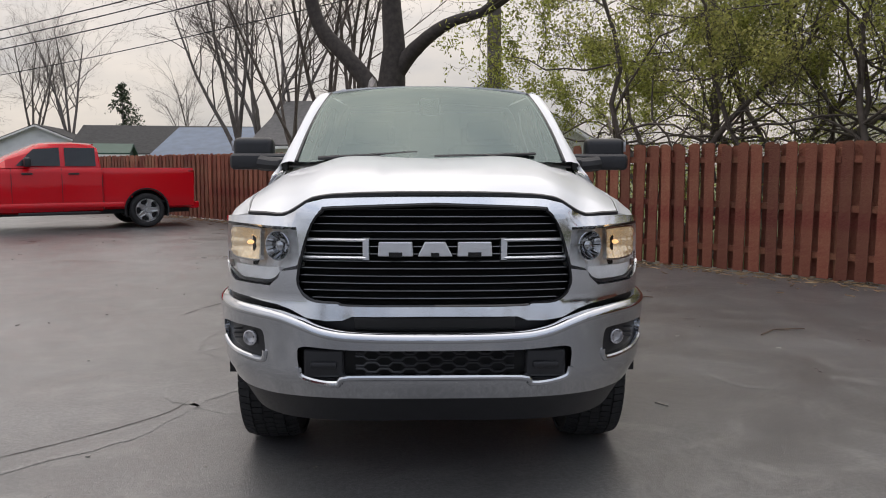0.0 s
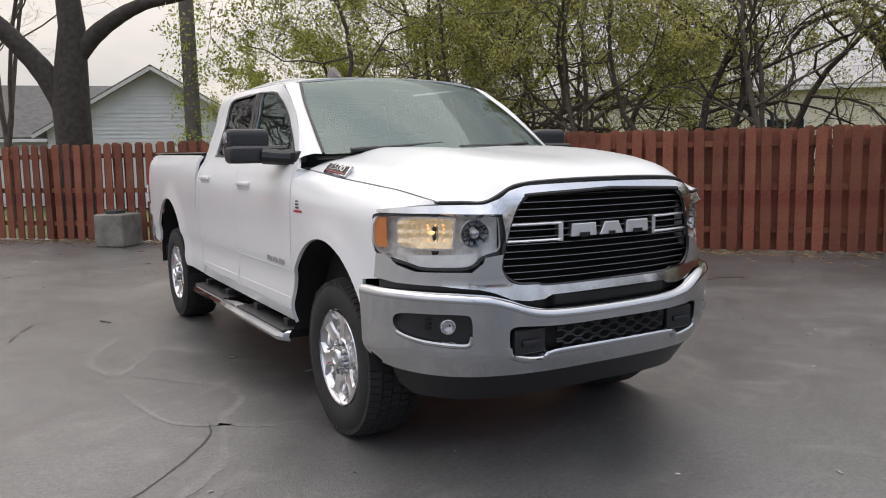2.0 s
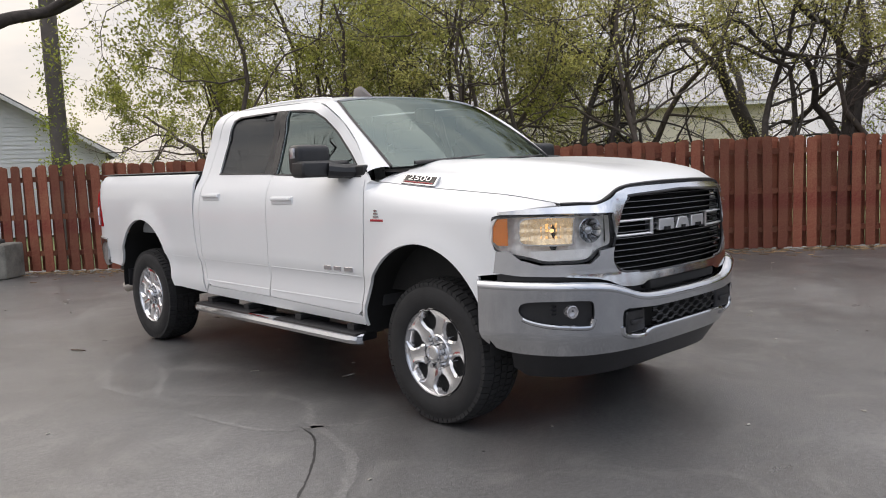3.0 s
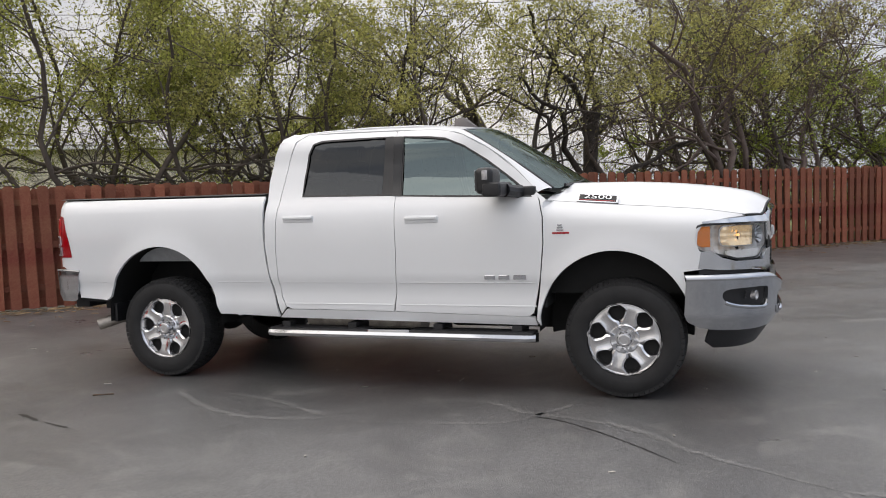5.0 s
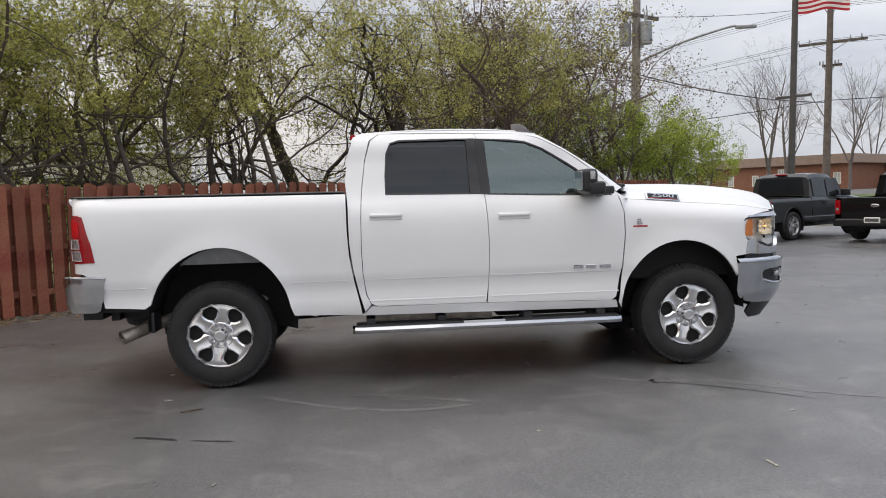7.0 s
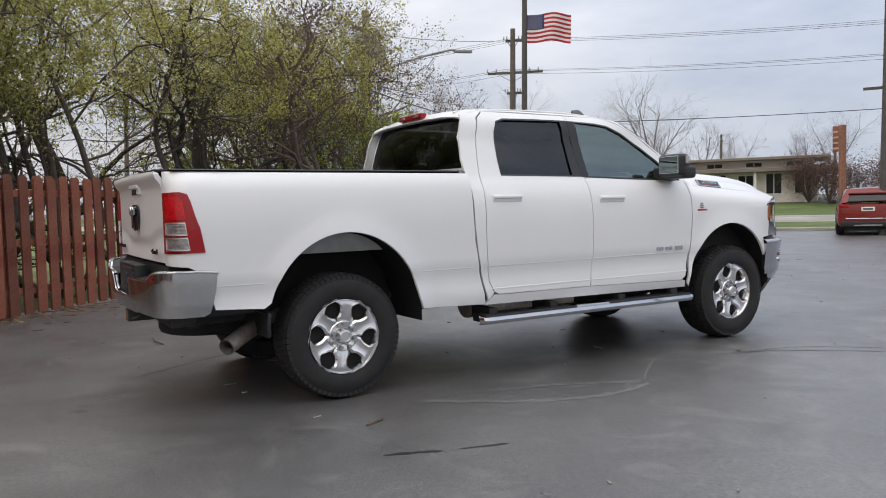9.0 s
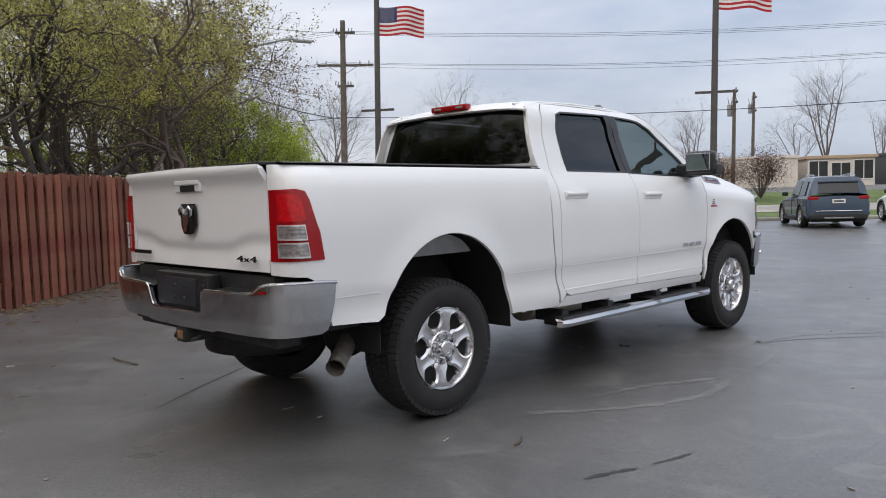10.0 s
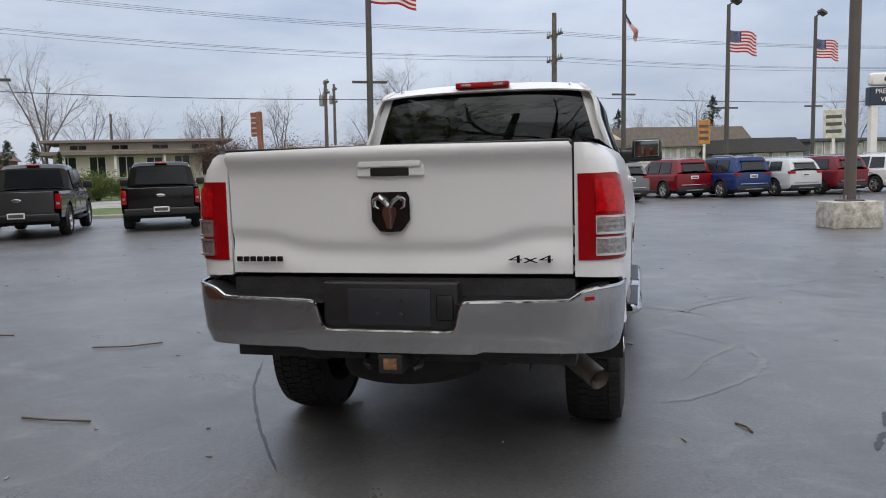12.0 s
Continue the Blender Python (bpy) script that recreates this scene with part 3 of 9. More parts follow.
    outl = [(W0 + 0.004, 1.185), (W0 + 0.03, 1.198), (nw(0.70), 1.202), (nw(0.80), 1.204), (nw(0.90), 1.204), (W1 - 0.04, 1.198), (W1 - 0.012, 1.172), (W1, 1.13), (W1 + 0.002, 1.08), (W1 - 0.012, 1.045), (W1 - 0.05, 1.018),
            (nw(0.905), 0.984), (nw(0.865), 0.965), (nw(0.80), 0.962), (nw(0.72), 0.963), (nw(0.675), 0.980), (nw(0.645), 1.012), (nw(0.60), 1.026), (W0 + 0.012, 1.034), (W0 - 0.004, 1.06), (W0 - 0.002, 1.12)]
    outl = smooth_path(outl, 3, True)
    low = [(nw(0.905), 1.022), (nw(0.67), 1.026), (nw(0.665), 1.0), (nw(0.70), 0.972), (nw(0.86), 0.968), (nw(0.90), 0.985)]
    part("bowl", patch(outl, lambda u, v: fn(u, v, -0.060 + 0.006 * math.cos(v * math.tau / 0.06) + 0.004 * math.cos(u * math.tau / 0.05)), 0.011, out=(0, 1, 1)), M_REFLECTOR, lampo, "silver reflector")
    rim = patch(shrink(outl, -0.006), lambda u, v: fn(u, v, -0.004), 0.03, holes=[shrink(outl, 0.008)], out=(0, 1, 1))
    part("rim", rim, M_BLACK, lampo, "black gap round the lamp", solid=0.005)
    bm = bmesh.new()
    grid(bm, [[fn(u, v, -0.006), fn(u, v, -0.04), fn(u, v, -0.072)] for u, v in outl + outl[:1]])
    part("housing_wall", bm, M_REFLECTOR, lampo, "silver inner wall")
    bm = patch(outl, lambda u, v: fn(u, v, 0.0), 0.04, out=(0, 1, 1))
    le = part("lens", bm, M_LENS, lampo, "clear lens")
    le.visible_shadow = False
    amb = [(W1 - 0.10, 1.19), (W1 - 0.03, 1.185), (W1 - 0.006, 1.13), (W1 - 0.003, 1.075), (W1 - 0.04, 1.05), (W1 - 0.10, 1.05)]
    part("amber_reflector", patch(amb, lambda u, v: fn(u, v, -0.012), 0.04, out=(0, 1, 1)), M_AMBER, lampo, "amber side reflector")
    # wide lit reflector box on the outside, round projector cup inside
    uc, zc_ = nw(0.835), 1.118
    box_o = smooth_path([(nw(0.765), 1.185), (nw(0.90), 1.185), (nw(0.925), 1.165), (nw(0.925), 1.075), (nw(0.90), 1.056), (nw(0.775), 1.054), (nw(0.76), 1.075), (nw(0.755), 1.165)], 3, True)
    deep = lambda u, v: fn(u, v, -0.010 - 0.042 * max(0.0, 1 - ((u - uc) / 0.125) ** 2) * max(0.0, 1 - ((v - zc_) / 0.075) ** 2) + 0.004 * math.cos((u - uc) * math.tau / 0.032) + 0.003 * math.cos((v - zc_) * math.tau / 0.041))
    part("lit_bowl", patch(box_o, deep, 0.009, out=(0, 1, 1)), M_WARM, lampo, "warm lit reflector box")
    rimb = patch(shrink(box_o, -0.007), lambda u, v: fn(u, v, -0.008), 0.03, holes=[shrink(box_o, 0.001)], out=(0, 1, 1))
    part("bowl_rim", rimb, M_SATIN, lampo, "silver rim of the lit box", solid=0.02)
    bm = bmesh.new()
    bmesh.ops.create_uvsphere(bm, u_segments=14, v_segments=8, radius=0.010, matrix=Matrix.Translation(fn(uc, zc_ + 0.004, -0.036)) @ Matrix.Diagonal((1.6, 1, 1, 1)))
    part("bulb", bm, M_BULB, lampo, "warm lit bulb")
    px, py = nose(sd * nw(0.675), -0.030)
    qx, qy = nose(sd * nw(0.675), 0.0)
    dirv = Vector((qx - px, qy - py, 0)).normalized()
    rot = Matrix.Translation((px, py, 1.118)) @ dirv.to_track_quat('X', 'Z').to_matrix().to_4x4()
    bm = bmesh.new()
    lathe(bm, [(0.064, 0.016), (0.060, 0.018), (0.056, 0.012), (0.040, -0.012), (0.022, -0.028), (0.006, -0.032)], 24, rot)
    part("cup", bm, M_CHROME, lampo, "round chrome reflector")
    bm = bmesh.new()
    lathe(bm, [(0.004, -0.02), (0.020, -0.012), (0.022, 0.003), (0.013, 0.010), (0.002, 0.012)], 16, rot)
    part("projector", bm, M_CHROME, lampo)
    for k in range(9):
        a_ = k * math.tau / 9
        bm = bmesh.new()
        tube(bm, [rot @ Vector((-0.020, 0.026 * math.cos(a_), 0.026 * math.sin(a_))), rot @ Vector((0.013, 0.056 * math.cos(a_), 0.056 * math.sin(a_)))], 0.0022, 4)
        part("cup_rib", bm, M_DARK, lampo)
    sg = part("turn_signal", patch(low, lambda u, v: fn(u, v, -0.016), 0.03, out=(0, 1, 1)), M_REFLECTOR, lampo, "clear lower signal lens", solid=0.02)
    # tail lamp wrapping the rear corner
    tl = empty("tail_lamp")
    tl.parent = truck
    tl["label"] = "red wrap-round tail lamp with two clear windows"
    red = [(4.985, 1.385), (4.81, 1.388), (4.765, 1.376), (4.748, 1.33), (4.708, 1.12), (4.692, 1.025), (4.985, 1.02)]
    bm = patch(red, lambda u, v: fb(u, v, 0.006), 0.03, out=far)
    part("red_lens", bm, M_TAIL, tl, "red lens", solid=0.02, bevel=0.003)
    ins = [(4.935, 1.362), (4.83, 1.362), (4.800, 1.345), (4.785, 1.30), (4.778, 1.225), (4.935, 1.222)]
    part("brake_lens", patch(ins, lambda u, v: fb(u, v, 0.012), 0.03, out=far), mat("brake_red", (0.46, 0.004, 0.008), 0.12, 0, 0.3, 40, coat=0.35, spec=0.35) if sd < 0 else bpy.data.materials["brake_red"], tl, "brighter ribbed brake lens", solid=0.01)
    for z0, z1, u0 in ((1.136, 1.202, 4.776), (1.046, 1.112, 4.764)):
        o = [(4.935, z1), (u0 + 0.010, z1), (u0, z0), (4.935, z0)]
        q = part("clear_window", patch(o, lambda u, v: fb(u, v, 0.012 + 0.0005 * math.cos(v * math.tau / 0.022)), 0.006, out=far), M_REVERSE, tl, "clear reversing window", solid=0.01)
        part("bezel", patch(shrink(o, -0.007), lambda u, v: fb(u, v, 0.017), 0.02, holes=[shrink(o, 0.002)], out=far), M_BRUSHED, q, "chrome bezel", solid=0.008)

    # badges
    bm = bmesh.new()
    for i, yy in enumerate((0.93, 0.825, 0.715)):
        rbox(bm, sd * (side_x(yy, 0.853) + 0.004) - 0.003, sd * (side_x(yy, 0.853) + 0.004) + 0.003, yy - 0.035 - 0.012 * (i == 2), yy + 0.045, 0.838, 0.868, 0.003, 1)
    part("door_badge", bm, M_CHROME, truck, "three chrome blocks on the front door")
    bm = bmesh.new()
    bx = side_x(0.42, 1.2, "fender")
    rbox(bm, sd * (bx + 0.003) - 0.003, sd * (bx + 0.003) + 0.003, 0.355, 0.475, 1.158, 1.172, 0.002, 1)
    part("red_bar_badge", bm, M_RED_DEC, truck, "small red bar badge on the fender")
    bm = bmesh.new()
    for k in range(3):
        rbox(bm, sd * (bx + 0.004) - 0.003, sd * (bx + 0.004) + 0.003, 0.395 + 0.006 * k, 0.445 - 0.004 * k, 1.18 + 0.018 * k, 1.192 + 0.018 * k, 0.002, 1)
    part("chrome_badge", bm, M_CHROME, truck, "small chrome emblem on the fender")

# ---- glasshouse: pillars, roof, screens ----
WS_E = [(0.80, 0.50, 1.478), (0.765, 0.74, 1.65), (0.722, 0.97, 1.80), (0.672, 1.16, 1.918), (0.655, 1.21, 1.94)]
DOOR_EDGE = [adj(p) for p in ((0.60, 1.455), (0.795, 1.64), (0.995, 1.785), (1.19, 1.888), (1.26, 1.912))]
for sd in (-1, 1):
    a = smooth_path([(sd * (x + 0.006), y, z) for x, y, z in WS_E], 5)
    b = smooth_path([(sd * side_x(y, z), y, z) for y, z in DOOR_EDGE], 5)
    rows = []
    for p, q in zip(a, b):
        p, q = Vector(p), Vector(q)
        rows.append([q + Vector((-sd * 0.012, 0.01, -0.006)), q, q.lerp(p, 0.33) + Vector((sd * 0.01, -0.004, 0.010)), q.lerp(p, 0.7) + Vector((sd * 0.006, -0.006, 0.012)), p + Vector((0, -0.002, 0.002)), p + Vector((-sd * 0.012, 0.012, -0.012))])
    bm = bmesh.new()
    grid(bm, rows)
    part("windshield_pillar", bm, M_WHITE, truck)
    c = smooth_path([(sd * (x - 0.0), y - 0.004, z + 0.004) for x, y, z in WS_E], 5)
    bm = bmesh.new()
    tube(bm, c, 0.010, 6)
    part("windshield_seal", bm, M_BLACK, truck, "black windshield seal")


def bow(x, k):
    return k * (1 - (x / 0.8) ** 2)


def wshield(u, v):
    """u across -1..1, v up 0..1"""
    e = [curve1(v, [0, 0.36, 0.70, 0.93, 1.0], [p[i] for p in WS_E]) for i in range(3)]
    return (u * e[0], e[1] - bow(u * e[0], 0.20 - 0.10 * v), e[2] + (1 - u * u) * (0.008 + 0.035 * v))


bm = bmesh.new()
grid(bm, [[wshield(u, v) for u in np.linspace(-1, 1, 25)] for v in np.linspace(-0.0, 1, 14)])
ws = part("windshield", bm, M_WSHIELD, truck, "greenish windshield reflecting the cloudy sky")
ws.visible_shadow = False
bm = bmesh.new()
grid(bm, [[Vector(wshield(u, v)) + Vector((0, 0.006, -0.004)) for u in np.linspace(-1, 1, 13)] for v in (0.965, 1.0)])
grid(bm, [[Vector(wshield(u, v)) + Vector((0, 0.006, -0.004)) for u in np.linspace(-1, 1, 13)] for v in (0, 0.03)])
part("windshield_band", bm, M_GLOSSBLACK, truck, "black band round the windshield")
bm = bmesh.new()
rbox(bm, -0.07, 0.07, 0.99, 1.09, 1.79, 1.90, 0.03, 2)
part("rear_view_mirror", bm, M_BLACK, truck, "mirror and sensor block behind the windshield")

# roof skin
Y_ROOF = [1.215, 1.35, 1.6, 1.9, 2.2, 2.45, 2.60, 2.70, 2.735]
ZC = [1.985, 2.003, 2.022, 2.030, 2.026, 2.018, 2.008, 1.985, 1.95]
TOPL = [adj(p) for p in ((1.26, 1.912), (1.34, 1.928), (1.6, 1.945), (1.9, 1.953), (2.2, 1.958), (2.42, 1.956), (2.52, 1.95), (2.60, 1.94), (2.66, 1.90))]
rows = []
for y in np.linspace(1.215, 2.735, 30):
    zc = curve1(y, Y_ROOF, ZC)
    ys, zs = y, curve1(y, [p[0] for p in TOPL], [p[1] for p in TOPL])
    xs = side_x(ys, zs)
    row = []
    for k in np.linspace(-1, 1, 31):
        ak = abs(k)
        x = xs * math.sin(ak * math.pi / 2) ** 0.95 * (1 if k > 0 else -1)
        q = abs(x) / xs
        z = zs + (zc - zs) * (1 - q ** 3.2) ** 0.8
        fy = -0.10 * (1 - q * q) * max(0, (1.45 - y) / 0.235)
        row.append((x, y + fy, z))
    rows.append(row)
bm = bmesh.new()
grid(bm, rows)
bm.normal_update()
if sum(f.normal.z for f in bm.faces) < 0:
    bmesh.ops.reverse_faces(bm, faces=bm.faces[:])
part("roof", bm, M_WHITE, truck, solid=0.012, auto=60)
for sd in (-1, 1):
    bm = bmesh.new()
    tube(bm, [(sd * 0.60, y, curve1(y, Y_ROOF, ZC) - 0.022) for y in (1.35, 1.6, 2.0, 2.4, 2.6, 2.69)], 0.008, 6)
    part("roof_seam", bm, M_WHITE, truck)
bm = bmesh.new()
grid(bm, [[(-0.395 + 0.035 * w * (1 - 0.6 * t), 1.24 + 0.16 * t - 0.02, 2.0 + h + 0.01) for w in (-1, -0.6, 0.6, 1)] for t, h in ((0, 0), (0.3, 0.02), (0.65, 0.045), (1, 0.055))])
rows = []
for t in np.linspace(0, 1, 9):
    y = 1.16 + 0.19 * t
    h = 0.082 * math.sin(min(1, t * 1.15) * math.pi * 0.62) ** 1.3
    w = 0.036 * math.sin(min(1, t * 1.6 + 0.15) * math.pi / 2) * (1 if t < 0.9 else 0.6)
    rows.append([(-0.39 - w, y, 1.975), (-0.39 - w * 0.6, y, 1.985 + h * 0.7), (-0.39, y, 1.985 + h), (-0.39 + w * 0.6, y, 1.985 + h * 0.7), (-0.39 + w, y, 1.975)])
bm.free()
bm = bmesh.new()
grid(bm, rows)
part("roof_antenna", bm, mat("antenna_grey", (0.10, 0.09, 0.09), 0.4), truck, "grey fin antenna on the roof")

# rear wall of the cab with its window
bw = lambda u, v: (u, 2.772 - 0.10 * max(0, (v - 1.55) / 0.42) ** 1.6 - 0.05 * (abs(u) / 0.8) ** 4, v)
back = [(-0.90, 1.0), (0.90, 1.0), (0.905, 1.45), (0.83, 1.66), (0.735, 1.90), (0.69, 1.955), (0.3, 1.985), (0, 1.988), (-0.3, 1.985), (-0.69, 1.955), (-0.735, 1.90), (-0.83, 1.66), (-0.905, 1.45)]
glass = [(-0.765, 1.545), (0.765, 1.545), (0.775, 1.56), (0.67, 1.915), (0.655, 1.925), (0, 1.935), (-0.655, 1.925), (-0.67, 1.915), (-0.775, 1.56)]
cb = part("cab_back", patch(back, bw, 0.06, holes=[glass], out=(0, 1.5, 1.4)), M_WHITE, truck, solid=0.02)
rg = part("rear_window", patch(shrink(glass, -0.005), lambda u, v: (bw(u, v)[0], bw(u, v)[1] + 0.004, v), 0.08, out=(0, 1.5, 1.4)), glass_mat("rear_glass", (0.25, 0.25, 0.27), 0.22, (0.62, 0.66, 0.70), base=0.05, edge=0.6), cb, "dark tinted rear window")
rg.visible_shadow = False
bm = bmesh.new()
rbox(bm, -0.19, 0.19, 2.69, 2.745, 1.968, 2.012, 0.012, 3, pose(0, 0, 0))
cl = part("high_brake_lamp", bm, M_TAIL, truck, "red high brake lamp over the rear window")
for s in (-1, 1):
    bm = bmesh.new()
    rbox(bm, s * 0.115 - 0.035, s * 0.115 + 0.035, 2.735, 2.749, 1.981, 1.999, 0.004)
    part("cargo_lens", bm, M_TAILCLEAR, cl, "clear cargo light")
bm = bmesh.new()
vv = [0, 0.012, 0.03, 0.06, 0.1, 0.15, 0.2, 0.27, 0.35, 0.43, 0.52, 0.6, 0.7, 0.8, 0.9, 1.0]
grid(bm, [[hood(k, v) for k in np.linspace(-1, 1, 65)] for v in vv])
part("hood", bm, M_WHITE, truck, solid=0.018, auto=50)
for sd in (-1, 1):
    bm = bmesh.new()
    tube(bm, [Vector(hood(sd * 1.0, v)) + Vector((sd * 0.003, 0, -0.008)) for v in vv], 0.0045, 5)
    part("hood_gap", bm, M_BLACK, truck, "dark gap beside the hood")
bm = bmesh.new()
tube(bm, [Vector(hood(k, 0)) + Vector((0, -0.003, -0.007)) for k in np.linspace(-1, 1, 61)], 0.009, 6)
part("hood_gap", bm, M_BLACK, truck, "dark gap along the hood's front edge")
# cowl and wipers
bm = bmesh.new()
grid(bm, [[(x, 0.36 + 0.16 * (x / 0.85) ** 2 + d, z - 0.02 * abs(x)) for x in np.linspace(-0.84, 0.84, 17)] for d, z in ((-0.04, 1.465), (0.03, 1.478), (0.10, 1.482))])
part("cowl", bm, M_BLACK, truck, "black cowl panel below the windshield")
for x0, x1 in ((-0.66, -0.08), (0.02, 0.62)):
    bm = bmesh.new()
    pts = [(x0 + (x1 - x0) * t, 0.345 + 0.13 * ((x0 + (x1 - x0) * t) / 0.8) ** 2 + 0.04 * t, 1.508 + 0.028 * t - 0.012 * abs(x0 + (x1 - x0) * t)) for t in np.linspace(0, 1, 9)]
    tube(bm, pts, [0.012] * 3 + [0.009] * 6, 6)
    tube(bm, [pts[4], (pts[2][0] + 0.25, pts[2][1] - 0.05, 1.50)], 0.010, 6)
    part("wiper", bm, M_BLACK, truck, "black wiper arm")
# badge plates on the hood sides
for sd in (-1, 1):
    p0, p1 = Vector(hood(sd * 0.975, 0.62)), Vector(hood(sd * 0.975, 0.84))
    up = Vector((-sd * 0.62, 0, 0.78))
    along = (p1 - p0).normalized() * (-sd) * -1
    along = (p1 - p0).normalized()
    xax = along * (1 if sd > 0 else -1)
    nrm = xax.cross(up).normalized()
    up = nrm.cross(xax).normalized()
    c = Vector(hood(sd * 0.962, 0.73)) + nrm * 0.016
    m = Matrix((xax, up, nrm)).transposed().to_4x4()
    m.translation = c
    bm = bmesh.new()
    rbox(bm, -0.145, 0.145, -0.036, 0.036, -0.012, 0.004, 0.004, 2, m)
    pl = part("badge_plate", bm, M_CHROME, truck, "chrome badge frame on the hood side")
    bm = bmesh.new()
    rbox(bm, -0.130, 0.130, -0.027, 0.028, -0.002, 0.0065, 0.003, 1, m)
    part("badge_field", bm, M_GLOSSBLACK, pl)
    t = letters("2500", 0.066, 0.002)
    bm = bmesh.new()
    join(bm, t, m @ Matrix.Translation((0, 0.006, 0.008)) @ Matrix.Diagonal((1.5, 0.74, 1, 1)))
    part("badge_number", bm, M_CHROME, pl, smooth=False)
    bm = bmesh.new()
    rbox(bm, -0.124, 0.124, -0.025, -0.017, 0, 0.0075, 0.002, 1, m)
    part("badge_stripe", bm, M_RED_DEC, pl)

# ---- nose: chrome surround, grille, bumper ----
fnose = lambda u, v, lift=0.0: (*nose(u, lift), v)
SUR_OUT = [(0, 1.338), (0.36, 1.331), (0.45, 1.323), (0.53, 1.303), (0.58, 1.268), (0.63, 1.247), (0.8, 1.245), (0.9, 1.238), (0.965, 1.222), (0.965, 1.209), (0.8, 1.21), (0.568, 1.203), (0.556, 1.12), (0.553, 1.03), (0.64, 1.016), (0.648, 0.99), (0.69, 0.952), (0.875, 0.952), (0.925, 0.978), (0.95, 1.025), (0.968, 1.02), (0.972, 0.91), (0.93, 0.897), (0.8, 0.892), (0.66, 0.875), (0.6, 0.858), (0.53, 0.825), (0.45, 0.815), (0.38, 0.818), (0.34, 0.835), (0, 0.838)]
SUR_IN = [(0, 0.876), (0.36, 0.876), (0.4, 0.886), (0.5, 0.893), (0.555, 0.93), (0.572, 0.985), (0.548, 1.1), (0.528, 1.17), (0.5, 1.235), (0.46, 1.272), (0.42, 1.284), (0, 1.3)]


def both(pts):
    """A half outline (x, z) from the middle, mirrored to a whole one."""
    return [(nw(x), z) for x, z in pts] + [(-nw(x), z) for x, z in pts[::-1] if x > 0.001]


def shell(u, v):
    # rolled top and lower lips
    k = 0.018 * math.cos((v - 1.09) / 0.26 * 1.4) + 0.01
    if v > 1.27:
        k -= 0.42 * (v - 1.27)
    if v > 1.205 and abs(u) > nw(0.56):
        k -= 0.6 * (v - 1.205) * min(1, (abs(u) - nw(0.56)) / 0.08)
    k *= 1 - 0.9 * min(1, max(0, (abs(u) - nw(0.70)) / (nw(0.96) - nw(0.70))))
    if v < 0.90:
        k += 0.25 * (0.90 - v)
    return fnose(u, v, k)


ring_in = both(smooth_path(SUR_IN, 3))
part("grille_surround", patch(both(SUR_OUT), shell, 0.024, holes=[ring_in], out=(0, 1, 1.0)), M_SATIN, truck, "chrome grille and headlamp surround", solid=0.03)
bm = bmesh.new()
tube(bm, [fnose(u, v, 0.014) for u, v in densify(ring_in + ring_in[:1], 0.03, False)], 0.009, 6, caps=False)
part("grille_lip", bm, M_GLOSSBLACK, truck, "black inner edge of the grille")

grille = empty("grille")
grille.parent = truck
grille["label"] = "black grille of thin horizontal bars"


def grille_half(z):
    return float(np.interp(z, [0.876, 0.886, 0.893, 0.93, 0.985, 1.10, 1.17, 1.235, 1.272, 1.284, 1.300], [0.40, 0.46, 0.50, 0.553, 0.57, 0.548, 0.527, 0.498, 0.46, 0.42, 0.1]))


bm = bmesh.new()
grid(bm, [[fnose(u, z, -0.055) for u in np.linspace(-nw(0.57), nw(0.57), 13)] for z in (0.87, 1.09, 1.305)])
part("mesh_back", bm, M_DARK, grille)
for i, z in enumerate(np.linspace(0.905, 1.275, 13)):
    h = nw(grille_half(z)) - 0.006
    prof = ((-0.045, -0.006), (0.0, -0.005), (0.005, 0.0015), (0.002, 0.0045), (-0.045, 0.003))
    bm = bmesh.new()
    spans = [(-h, h)] if abs(z - 1.105) > 0.05 else [(-h, h)]
    for a, b in spans:
        grid(bm, [[fnose(u, z + dz, lift) for lift, dz in prof] for u in np.linspace(a, b, 25)])
    br = part("bar", bm, M_GRILLE, grille)
    # added strip: draws the highlight along the bar's top edge
    bm = bmesh.new()
    tube(bm, [fnose(u, z + 0.0045, 0.0035) for u in np.linspace(-h, h, 25)], 0.0022, 5)
    part("bar_edge", bm, M_BARGLINT, br, "thin grey strip standing in for the highlight along the bar")
for sd in (-1, 1):
    for z0, z1 in ((1.146, 1.158), (1.072, 1.084)):
        bm = bmesh.new()
        xo = nw(grille_half(z0)) - 0.004
        grid(bm, [[fnose(sd * u, z, l) for z, l in ((z0, -0.02), (z0, 0.010), ((z0 + z1) / 2, 0.016), (z1, 0.010), (z1, -0.02))] for u in np.linspace(nw(0.285), xo, 14)])
        part("chrome_bar", bm, M_BRUSHED, grille, "chrome bar beside the badge")
    bm = bmesh.new()
    for a, b in ((0.272, 0.297),):
        rows = [[fnose(sd * nw(x), z, l) for x, l in ((a, -0.02), (a, 0.012), (b, 0.012), (b, -0.02))] for z in (1.070, 1.115, 1.160)]
        grid(bm, rows)
        bm.faces.new([v for v in [r for r in bm.verts][8:12]])
        bm.faces.new([v for v in [r for r in bm.verts][0:4]])
    part("chrome_end", bm, M_BRUSHED, grille)
